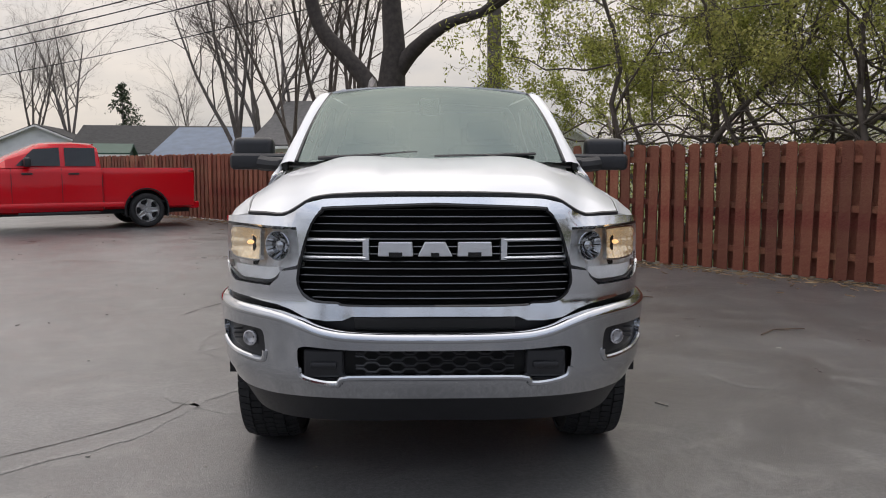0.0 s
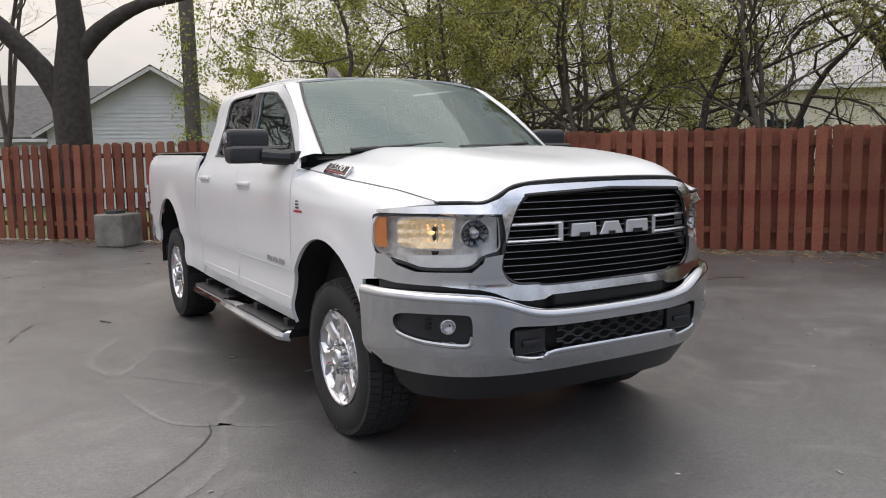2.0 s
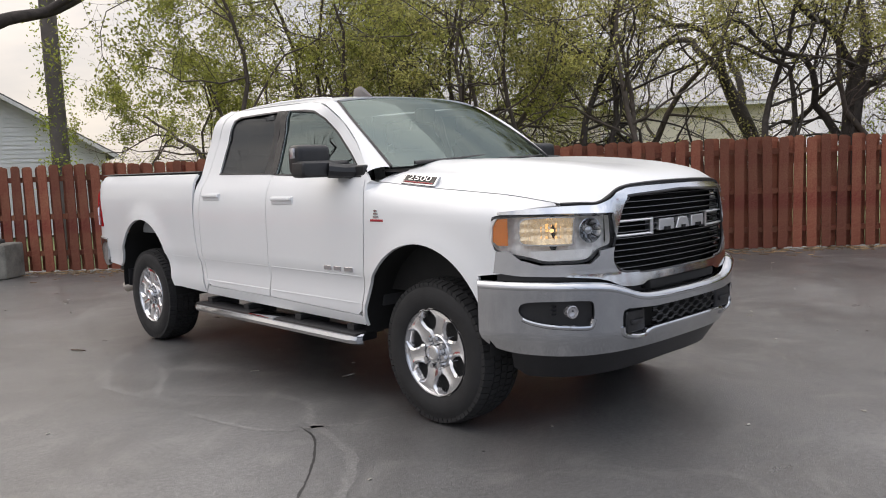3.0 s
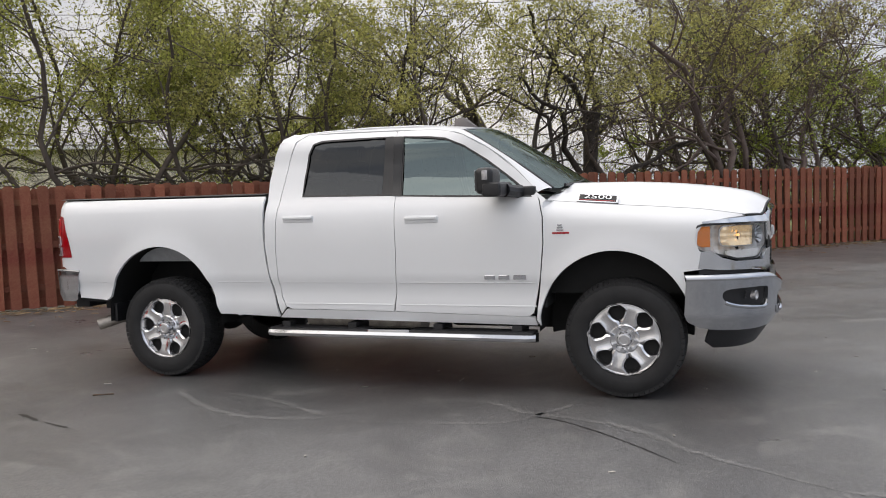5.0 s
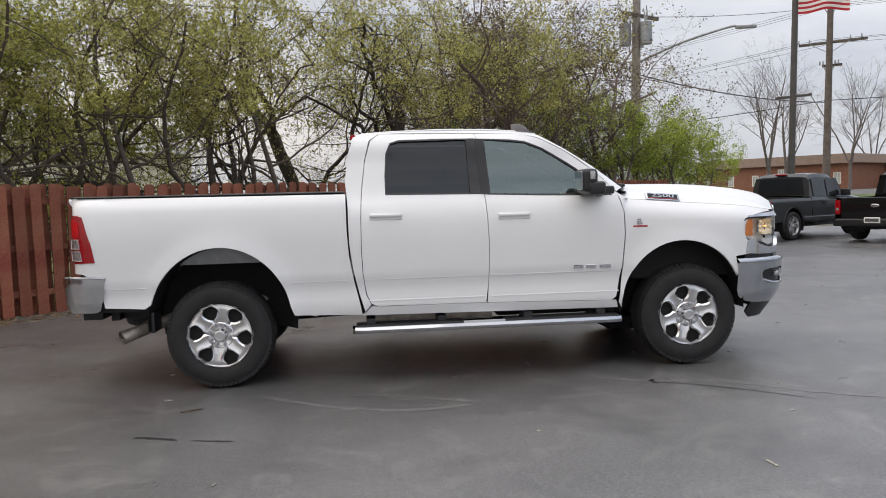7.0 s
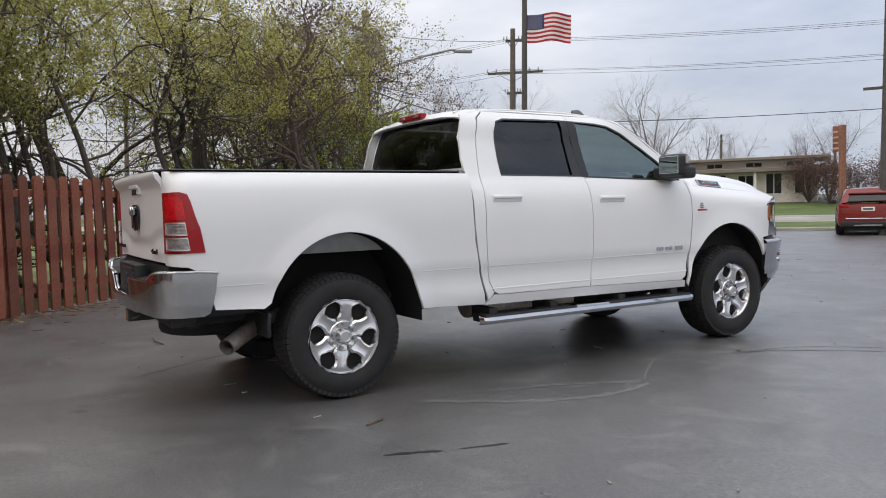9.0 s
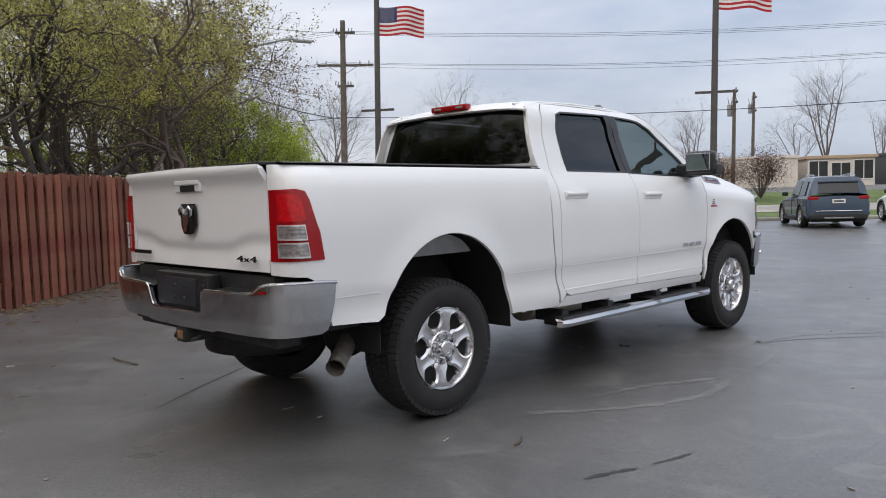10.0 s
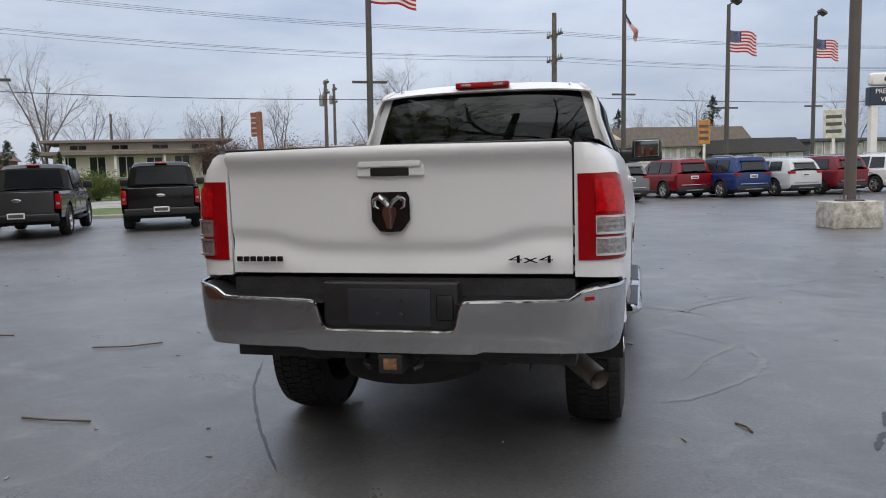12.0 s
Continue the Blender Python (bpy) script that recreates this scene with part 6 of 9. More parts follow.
class Wood:
    """Collects tapered tubes and leaves as plain lists."""
    def __init__(self, seed):
        self.rng = random.Random(seed)
        self.v, self.f, self.lv, self.lf = [], [], [], []
        self.tips = []

    def tube(self, pts, rs, n, ends=(0.1, 0.1)):
        if rs is None:
            rs = [ends[0] + (ends[1] - ends[0]) * i / (len(pts) - 1) + self.rng.uniform(-0.008, 0.008) for i in range(len(pts))]
        base = len(self.v)
        a = None
        for i, p in enumerate(pts):
            d = (pts[min(i + 1, len(pts) - 1)] - pts[max(i - 1, 0)]).normalized()
            a = d.orthogonal() if a is None else a - d * a.dot(d)
            a.normalize()
            b = d.cross(a)
            for k in range(n):
                t = k * math.tau / n
                self.v.append(tuple(p + (a * math.cos(t) + b * math.sin(t)) * rs[i]))
        for i in range(len(pts) - 1):
            for k in range(n):
                q = base + i * n
                self.f.append((q + k, q + (k + 1) % n, q + n + (k + 1) % n, q + n + k))

    def wall_at(self, z):
        """How far out over the fence the crown may reach at height z."""
        return -0.72 if z < 2.0 else max(-3.6, -0.72 - 1.1 * (z - 2.1))

    def limb(self, p, d, length, r, level, spec):
        """One limb and, from it, the limbs of the next level."""
        rng = self.rng
        segs = spec["segs"][level]
        pts, rs = [p.copy()], [r]
        cur, dd = p.copy(), d.normalized()
        for i in range(segs):
            dd = (dd + noise3(rng) * spec["bend"][level] + Vector((0, 0, spec["lift"][level]))).normalized()
            cur = cur + dd * (length / segs)
            if "wall" in spec:   # the crown stays behind the fence below its top
                lim = self.wall_at(cur.z)
                if cur.y < lim:
                    cur.y = lim
                    dd = (dd + Vector((0, 0.8, 0.3))).normalized()
                if cur.z < 0.5 and level:
                    cur.z = 0.5
                    dd = (dd + Vector((0, 0, 0.7))).normalized()
            pts.append(cur.copy())
            rs.append(r * (1 - (1 - spec["thin"]) * (i + 1) / segs))
        self.tube(pts, rs, spec["sides"][level])
        last = len(spec["segs"]) - 1
        if level >= spec["leaf_from"]:
            self.tips.append((pts, level))
        if level < last:
            cnt = spec["kids"][level]
            for j in range(cnt):
                t = spec["from"][level] + (1 - spec["from"][level]) * (j + rng.random()) / cnt
                x = t * segs
                i = min(int(x), segs - 1)
                q = pts[i].lerp(pts[i + 1], x - i)
                ax = (pts[i + 1] - pts[i]).normalized()
                side = noise3(rng)
                side = (side - ax * side.dot(ax)).normalized()
                ang = radians(spec["angle"][level] * rng.uniform(0.7, 1.3))
                nd = ax * math.cos(ang) + side * math.sin(ang)
                self.limb(q, nd, length * spec["ratio"][level] * rng.uniform(0.6, 1.25) * (1.1 - 0.4 * t), max(spec.get("fine", 0.0035), rs[i] * spec["rr"][level]), level + 1, spec)

    def leaves(self, per, size, spread, wall=False, low=0.0, clump=0.0):
        """Leaves in clumps: thick on some boughs, nearly none on others."""
        rng = self.rng
        ph = [rng.uniform(0, 6.3) for _ in range(6)]
        for pts, level in self.tips:
            c = pts[0]
            k = math.sin(c.x * 2.1 + ph[0]) + math.sin(c.y * 2.3 + ph[1]) + math.sin(c.z * 2.9 + ph[2]) + 0.8 * math.sin(c.x * 4.7 + c.z * 3.1 + ph[3]) + 0.8 * math.sin(c.y * 4.3 - c.z * 3.7 + ph[4])
            many = per * max(0.12, 1.0 + clump * k)
            for _ in range(int(many) + (rng.random() < many - int(many))):
                i = rng.randrange(len(pts) - 1)
                c = pts[i].lerp(pts[i + 1], rng.random()) + noise3(rng) * spread
                if c.z < low and rng.random() < 0.8:
                    continue
                if wall:
                    c.y = max(c.y, self.wall_at(c.z))
                a = noise3(rng).normalized()
                b = a.cross(noise3(rng)).normalized()
                s = size * rng.uniform(0.6, 1.4)
                q = len(self.lv)
                self.lv += [tuple(c - a * s), tuple(c + b * s * 0.5), tuple(c + a * s), tuple(c - b * s * 0.5)]
                self.lf.append((q, q + 1, q + 2, q + 3))

    def make(self, name, bark, leaf, label, category, group=""):
        root = tagged(empty(name), label, category, group)
        me = bpy.data.meshes.new("trunk")
        me.from_pydata(self.v, [], self.f)
        me.polygons.foreach_set("use_smooth", [True] * len(me.polygons))
        me.materials.append(bark)
        new("trunk", me).parent = root
        if self.lf:
            me = bpy.data.meshes.new("crown")
            me.from_pydata(self.lv, [], self.lf)
            me.materials.append(leaf)
            o = new("crown", me)
            o.parent = root
        return root


def leaf_mat(name, col, tint):
    m = mat(name, col, 0.65, 0, 0.3, 0.6, tint=tint, island=0.45)
    # thin leaves let part of the light through
    n, l = m.node_tree.nodes, m.node_tree.links
    b = n["Principled BSDF"]
    tr = n.new("ShaderNodeBsdfTranslucent")
    mx = n.new("ShaderNodeMixShader")
    mx.inputs[0].default_value = 0.5
    src = b.inputs["Base Color"].links[0].from_socket
    l.new(src, tr.inputs["Color"])
    l.new(b.outputs[0], mx.inputs[1])
    l.new(tr.outputs[0], mx.inputs[2])
    l.new(mx.outputs[0], n["Material Output"].inputs[0])
    return m


M_BARK = mat("dark_bark", (0.058, 0.048, 0.042), 0.9, 0, 0.4, 10, 0.8, 60)
M_BARK2 = mat("grey_twigs", (0.105, 0.085, 0.070), 0.9, 0, 0.3, 8)
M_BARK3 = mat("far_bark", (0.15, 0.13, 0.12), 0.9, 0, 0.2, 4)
M_BROWN = leaf_mat("brown_bud", (0.13, 0.10, 0.06), (0.20, 0.16, 0.10))
M_BARK4 = mat("brown_twigs", (0.15, 0.112, 0.098), 0.9, 0, 0.3, 8)
M_LEAF = leaf_mat("young_green_leaf", (0.26, 0.33, 0.05), (0.40, 0.46, 0.09))
M_LEAF2 = leaf_mat("olive_leaf", (0.32, 0.31, 0.09), (0.47, 0.45, 0.15))
M_LEAF3 = leaf_mat("fresh_green_leaf", (0.26, 0.29, 0.06), (0.42, 0.43, 0.11))
M_NEEDLE = leaf_mat("dark_needle", (0.02, 0.035, 0.015), (0.04, 0.06, 0.03))

SHRUB = dict(segs=[11, 8, 6, 3, 1], bend=[0.26, 0.30, 0.32, 0.34, 0.3], lift=[-0.01, 0.0, -0.01, -0.03, -0.02], thin=0.3, sides=[7, 5, 4, 3, 3], leaf_from=3, wall=1, fine=0.0024,
             kids=[8, 5, 5, 4], **{"from": [0.32, 0.22, 0.12, 0.06]}, angle=[58, 52, 52, 55], ratio=[0.58, 0.56, 0.55, 0.60], rr=[0.5, 0.5, 0.46, 0.5])
BARE = dict(segs=[7, 6, 5, 4, 3], bend=[0.07, 0.14, 0.18, 0.2, 0.22], lift=[0.02, 0.06, 0.07, 0.05, 0.02], thin=0.3, sides=[9, 6, 4, 3, 3], leaf_from=9,
            kids=[9, 6, 5, 4], **{"from": [0.32, 0.25, 0.2, 0.2]}, angle=[42, 40, 40, 40], ratio=[0.62, 0.55, 0.52, 0.5], rr=[0.45, 0.5, 0.5, 0.55])

# overgrown shrubby trees behind the fence
variants = []
KINDS = ((3, 4, 6.0, 3.0, M_LEAF2, M_BARK, "tangled bare multi-stem tree with a few young leaves behind the fence"),
         (8, 4, 6.2, 6.0, M_LEAF2, M_BARK2, "tangled multi-stem tree in olive spring leaf behind the fence"),
         (15, 4, 6.2, 2.6, M_BROWN, M_BARK4, "brown budding multi-stem tree behind the fence"),
         (21, 4, 6.0, 10.0, M_LEAF3, M_BARK2, "dense dark green tree overhanging the fence top"),
         (33, 4, 5.6, 10.0, M_LEAF, M_BARK2, "bushy tree in bright fresh spring leaf behind the fence"))
for seed, stems, height, per, leaf, bark, label in KINDS:
    w = Wood(seed)
    for i in range(stems):
        a = i * math.tau / stems + w.rng.random()
        tilt = w.rng.uniform(0.3, 1.3)
        if i == 0 and leaf is not M_LEAF3:   # one stem leans out over the lot
            a, tilt = -1.5 + w.rng.uniform(-0.3, 0.3), 0.75
        w.limb(Vector((0.2 * math.cos(a), 0.2 * math.sin(a), -0.1)), Vector((math.cos(a) * tilt, math.sin(a) * tilt, 1)), height * w.rng.uniform(0.8, 1.1), w.rng.uniform(0.055, 0.105), 0, SHRUB)
    w.leaves(per, 0.030, 0.06, True, 2.3 if leaf is M_LEAF3 else 2.0 if leaf is M_LEAF else 2.9, 0.6)
    variants.append(w.make("shrub_tree", bark, leaf, label, "tree", "trees along the fence"))
rnd = random.Random(11)
# along the fence: place, distance behind it, size, kind
ROW = ((-0.3, 3.0, 1.0, 3), (0.9, 1.6, 1.0, 3), (2.2, 2.6, 1.0, 3), (3.6, 1.6, 1.0, 1), (5.0, 2.2, 1.0, 0), (6.4, 1.6, 1.05, 1), (8.0, 1.4, 1.0, 0), (12.2, 1.6, 1.05, 1),
       (13.6, 1.3, 1.1, 2), (15.0, 1.6, 1.15, 1), (16.4, 1.5, 1.1, 2), (17.8, 1.2, 1.1, 4), (19.4, 1.5, 1.15, 2), (21.0, 1.2, 1.1, 4), (22.8, 1.0, 1.0, 4), (24.2, 0.9, 0.85, 4), (17.5, 4.0, 1.15, 1), (1.2, 4.8, 1.15, 3))
used = set()
for i, (s, d, sc, kind) in enumerate(ROW):
    p = FA + FD * s + FN * d
    k = sc * rnd.uniform(0.95, 1.08)
    m = pose(p.x, p.y, 0, 0, 0, TURN + rnd.uniform(-8, 8)) @ Matrix.Diagonal((k * (1 if i % 2 else -1), k, k, 1))
    if kind not in used:
        used.add(kind)
        variants[kind].matrix_basis = m
    else:
        copy_thing(variants[kind], m).matrix_basis = m

# two thick gnarled trunks standing among them
GNARL = dict(SHRUB, kids=[5, 3, 3, 3])
for seed, s, d, lean, label in ((61, 9.7, 4.3, -0.5, "old gnarled tree leaning along the fence"), (62, 10.0, 1.5, 0.35, "thick gnarled tree with twisting dark limbs")):
    w = Wood(seed)
    q = [Vector((lean * t * t * 1.6 + 0.08 * math.sin(5 * t), 0.05 * math.cos(7 * t), -0.1 + 3.4 * t)) for t in np.linspace(0, 1, 9)]
    w.tube(q, [0.24, 0.19, 0.17, 0.165, 0.16, 0.155, 0.16, 0.13, 0.10], 10)
    for j, (k, dx, dy, up, L, r) in enumerate(((3, 1.1, -0.3, 0.5, 3.4, 0.075), (4, -1.0, 0.2, 0.6, 3.6, 0.08), (6, 0.8, 0.5, 0.9, 4.0, 0.09), (7, -0.8, -0.4, 0.9, 3.8, 0.08), (8, lean, 0.1, 1.0, 3.2, 0.09))):
        w.limb(q[k].copy(), Vector((dx, dy, up)), L, r, 0, GNARL)
    w.leaves(2.2, 0.026, 0.05, True, 2.8, 0.85)
    p = FA + FD * s + FN * d
    w.make("gnarled_tree", M_BARK, M_LEAF2, label, "tree").matrix_basis = pose(p.x, p.y, 0, 0, 0, TURN)

# large old tree by the fence
w = Wood(42)
B0 = Vector((-0.75, 13.8, -0.1))
rt_ = Vector((0.917, -0.40, 0))
w.tube([B0, B0 + Vector((0.0, 0, 0.7)), B0 + Vector((0.02, 0, 1.9)), B0 + Vector((0, 0, 2.8)), B0 + rt_ * 0.12 + Vector((0, 0, 4.2)), B0 + rt_ * 0.02 + Vector((0, 0, 5.6)), B0 - rt_ * 0.1 + Vector((0, 0, 7.2))], [0.46, 0.37, 0.34, 0.36, 0.25, 0.20, 0.15], 14)
w.tube(smooth_v([B0 + Vector((0, 0, 2.3)), B0 - rt_ * 0.42 + Vector((0, 0, 3.25)), B0 - rt_ * 1.05 + Vector((0, -0.1, 4.0)), B0 - rt_ * 1.75 + Vector((0, -0.2, 4.75)), B0 - rt_ * 2.1 + Vector((0, -0.3, 5.9)), B0 - rt_ * 2.5 + Vector((0, -0.4, 7.6))]), None, 12, (0.24, 0.12))
w.tube(smooth_v([B0 + rt_ * 0.02 + Vector((0, 0, 3.4)), B0 + rt_ * 0.45 + Vector((0, 0, 3.95)), B0 + rt_ * 0.95 + Vector((0, -0.1, 4.35)), B0 + rt_ * 1.5 + Vector((0, -0.2, 4.62)), B0 + rt_ * 2.4 + Vector((0, -0.2, 4.85)), B0 + rt_ * 3.4 + Vector((0, -0.3, 5.5))]), None, 12, (0.20, 0.07))
big = dict(BARE)
big.update(bend=[0.10, 0.16, 0.2, 0.22, 0.24], lift=[0.015, 0.0, -0.03, -0.05, -0.08], kids=[8, 6, 5, 4])
right = Vector((0.917, -0.40, 0))
old = w.make("old_tree", M_BARK, None, "large bare old tree with heavy dark limbs behind the fence", "tree")
for i, z, off_, d, length, r in ((0, 5.9, -2.1, -right * 0.8 + Vector((0, -0.4, 0.7)), 6.5, 0.11), (1, 4.8, 2.2, right + Vector((0, -0.2, 0.5)), 4.5, 0.08), (2, 6.8, 0.0, Vector((-0.1, -0.35, 1)), 4.5, 0.13),
                                       (3, 6.4, -2.2, -right * 1.2 + Vector((0, -0.8, 0.45)), 7.5, 0.10), (4, 5.4, 0.0, -right * 0.5 + Vector((0, -0.7, 0.6)), 6.0, 0.09), (5, 5.2, 2.8, right * 0.4 + Vector((0, -0.5, 0.9)), 4.0, 0.07)):
    w = Wood(43 + i)
    w.limb(B0 + right * off_ + Vector((0, -0.25, z)), d, length, r, 0, big)
    me = bpy.data.meshes.new("limb")
    me.from_pydata(w.v, [], w.f)
    me.polygons.foreach_set("use_smooth", [True] * len(me.polygons))
    me.materials.append(M_BARK)
    new("limb", me).parent = old

# straight trunk with climbing green
w = Wood(7)
w.tube([Vector((1.6, 13.7, -0.1)), Vector((1.6, 13.7, 3)), Vector((1.55, 13.7, 9))], [0.19, 0.165, 0.14], 10)
for i in range(120):
    z = w.rng.uniform(1.5, 6.0)
    a = w.rng.random() * math.tau
    w.tips.append(([Vector((1.6 + 0.2 * math.cos(a), 13.7 + 0.2 * math.sin(a), z)), Vector((1.6 + 0.3 * math.cos(a), 13.7 + 0.3 * math.sin(a), z + 0.2))], 9))
w.leaves(14, 0.035, 0.10)
w.make("climber_trunk", M_BARK3, M_LEAF, "straight weathered trunk wrapped in climbing green leaves", "tree")

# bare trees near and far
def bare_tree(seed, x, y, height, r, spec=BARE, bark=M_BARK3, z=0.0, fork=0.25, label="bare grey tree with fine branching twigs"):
    w = Wood(seed)
    w.tube([Vector((0, 0, -0.2)), Vector((0, 0, height * fork))], [r * 1.25, r], 8)
    n = 4
    for i in range(n):
        a = i * math.tau / n + w.rng.random()
        t = w.rng.uniform(0.15, 0.5)
        w.limb(Vector((0, 0, height * fork * w.rng.uniform(0.7, 1))), Vector((math.cos(a) * t, math.sin(a) * t, 1)), height * (1 - fork) * w.rng.uniform(0.8, 1.05), r * 0.7, 0, spec)
    t = w.make("bare_tree", bark, None, label, "tree")
    t.matrix_basis = pose(x, y, z)
    return t


for seed, x, y, h, r in ((101, -3.9, 20.0, 9, 0.075), (102, -2.5, 17.3, 8.5, 0.10), (103, -1.8, 17.0, 8.5, 0.085)):
    bare_tree(seed, x, y, h, r, dict(BARE, segs=[7, 5, 4, 3, 2], kids=[6, 5, 4, 3]), bark=M_BARK2)
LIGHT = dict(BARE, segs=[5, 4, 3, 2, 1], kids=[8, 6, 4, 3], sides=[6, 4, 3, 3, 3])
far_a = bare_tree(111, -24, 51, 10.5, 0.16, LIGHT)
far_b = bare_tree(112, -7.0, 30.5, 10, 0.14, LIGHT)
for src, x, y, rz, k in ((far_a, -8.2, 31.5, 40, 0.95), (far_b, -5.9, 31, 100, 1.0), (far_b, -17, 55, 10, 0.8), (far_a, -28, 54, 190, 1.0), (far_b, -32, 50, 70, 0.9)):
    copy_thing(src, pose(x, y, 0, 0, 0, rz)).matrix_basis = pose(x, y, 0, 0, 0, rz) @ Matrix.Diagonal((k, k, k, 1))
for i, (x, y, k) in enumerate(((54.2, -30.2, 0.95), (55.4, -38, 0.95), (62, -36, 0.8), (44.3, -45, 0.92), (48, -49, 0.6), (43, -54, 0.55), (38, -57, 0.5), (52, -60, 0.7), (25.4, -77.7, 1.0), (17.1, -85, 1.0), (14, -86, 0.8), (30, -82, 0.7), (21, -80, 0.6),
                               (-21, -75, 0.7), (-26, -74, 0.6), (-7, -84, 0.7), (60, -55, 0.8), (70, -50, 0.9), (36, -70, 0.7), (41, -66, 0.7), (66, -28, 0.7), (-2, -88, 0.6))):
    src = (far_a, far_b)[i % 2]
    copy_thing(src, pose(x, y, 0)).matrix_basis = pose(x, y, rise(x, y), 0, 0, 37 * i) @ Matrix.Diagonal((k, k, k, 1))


def conifer(seed, x, y, height, z=0.0, wide=0.28, label="dark green conifer with drooping boughs"):
    w = Wood(seed)
    w.tube([Vector((0, 0, -0.1)), Vector((0, 0, height))], [0.14, 0.02], 6)
    for i in range(70):
        t = i / 70
        zz = height * (0.12 + 0.86 * t)
        a = w.rng.random() * math.tau
        L = height * wide * (1 - t) * w.rng.uniform(0.7, 1.15) + 0.15
        p = [Vector((0, 0, zz)), Vector((math.cos(a) * L * 0.5, math.sin(a) * L * 0.5, zz + 0.05)), Vector((math.cos(a) * L, math.sin(a) * L, zz - 0.12 * L))]
        w.tube(p, [0.02, 0.014, 0.005], 3)
        w.tips.append((p, 9))
    w.leaves(34, 0.10, 0.09)
    t = w.make("conifer", M_BARK3, M_NEEDLE, label, "tree")
    t.matrix_basis = pose(x, y, z)
    return t


cf = conifer(201, -20.8, 52, 7.2, wide=0.46)
for x, y, k in ((35.1, -33.2, 0.5), (36.4, -32.5, 0.52), (34, -34, 0.42), (1.0, -74, 0.8), (-8.5, -80, 1.0), (17.5, -84, 0.95), (15.5, -83, 0.8)):
    copy_thing(cf, pose(x, y, 0)).matrix_basis = pose(x, y, rise(x, y), 0, 0, x * 40) @ Matrix.Diagonal((k, k, k, 1))


# low shrubs by the street
def bush(seed, x, y, w_, h_, leaf, label, z=0.0, thick=60):
    w = Wood(seed)
    for i in range(26):
        a = w.rng.random() * math.tau
        t = w.rng.uniform(0.1, 1.0)
        p = [Vector((0, 0, 0)), Vector((math.cos(a) * w_ * t * 0.3, math.sin(a) * w_ * t * 0.3, h_ * 0.5)), Vector((math.cos(a) * w_ * t * 0.5, math.sin(a) * w_ * t * 0.5, h_ * (1.05 - 0.4 * t * t)))]
        w.tube(p, [0.03, 0.02, 0.008], 3)
        w.tips += [(p[1:], 9)] * 2
    w.leaves(thick, 0.05, 0.13 * w_)
    t = w.make("bush", M_BARK2, leaf, label, "bush")
    t.matrix_basis = pose(x, y, z)
    return t


M_HEDGE = leaf_mat("hedge_leaf", (0.07, 0.10, 0.025), (0.13, 0.17, 0.04))
M_RUSSET = leaf_mat("russet_twig_leaf", (0.10, 0.055, 0.045), (0.16, 0.10, 0.08))
bu = bush(301, 29.4, -31.4, 2.4, 1.3, M_HEDGE, "rounded green street-side bush", thick=190)
for x, y in ((31.2, -30.3), (27.6, -32.8), (26.0, -33.4), (19.6, -7.0), (21.5, -8.5), (18.2, -5.0)):
    copy_thing(bu, pose(x, y, 0)).matrix_basis = pose(x, y, 0, 0, 0, x * 50) @ Matrix.Diagonal((1, 1, 0.9, 1))
br = bush(302, 26, -45, 4.0, 3.0, M_RUSSET, "leafless russet bush by the street", thick=110)
for x, y, k in ((23.8, -45.5, 1.0), (21.8, -47, 0.9), (19.6, -48.5, 1.0), (28.4, -46, 1.0), (30.4, -46.6, 1.0)):
    copy_thing(br, pose(x, y, 0)).matrix_basis = pose(x, y, rise(x, y), 0, 0, x * 50) @ Matrix.Diagonal((k, k, k, 1))

# ---- houses and shops ----
M_SHINGLE = mat("grey_shingle", (0.13, 0.125, 0.12), 0.9, 0, 0.25, 5, 0.6, 50)
M_SHINGLE_D = mat("dark_shingle", (0.038, 0.037, 0.036), 0.9, 0, 0.25, 5, 0.6, 50)
M_SHINGLE_B = mat("brown_shingle", (0.15, 0.105, 0.08), 0.9, 0, 0.25, 5, 0.6, 50)
M_BLUE_ROOF = mat("blue_metal_roof", (0.075, 0.12, 0.19), 0.55, 0, 0.2, 2)
M_GREEN_ROOF = mat("green_panel", (0.015, 0.06, 0.04), 0.6, 0, 0.15, 3)
M_SIDING_W = mat("grey_white_siding", (0.70, 0.70, 0.70), 0.7, 0, 0.08, 2)
M_SIDING_Y = mat("pale_yellow_siding", (0.80, 0.74, 0.60), 0.7, 0, 0.08, 2)
M_TRIMW = mat("white_trim", (0.72, 0.71, 0.68), 0.6, 0, 0.05, 3)
M_BRICK = mat("red_brown_brick", (0.24, 0.11, 0.07), 0.9, 0, 0.3, 7, 0.4, 30)
M_CREAM = mat("cream_block_wall", (0.66, 0.61, 0.56), 0.85, 0, 0.08, 1.5)
M_EAVE = mat("weathered_eave", (0.20, 0.175, 0.15), 0.85, 0, 0.15, 3)
M_TANW = mat("tan_wall", (0.42, 0.32, 0.22), 0.85, 0, 0.1, 2)
M_DKGREY = mat("dark_grey_wall", (0.085, 0.088, 0.095), 0.8, 0, 0.1, 2)
M_GREYW = mat("grey_wall", (0.22, 0.23, 0.25), 0.8, 0, 0.1, 2)
M_PANE = mat("far_window_glass", (0.018, 0.022, 0.026), 0.1, 0, 0.3, 1.0)
M_LITPANE = mat("pale_shop_window", (0.45, 0.47, 0.44), 0.2, 0, 0.35, 1.5)
M_STEEL = mat("painted_pole", (0.085, 0.08, 0.075), 0.6, 0.2, 0.2, 3)
M_POLEWOOD = mat("weathered_pole", (0.12, 0.10, 0.085), 0.9, 0, 0.3, 4, 0.4, 30)
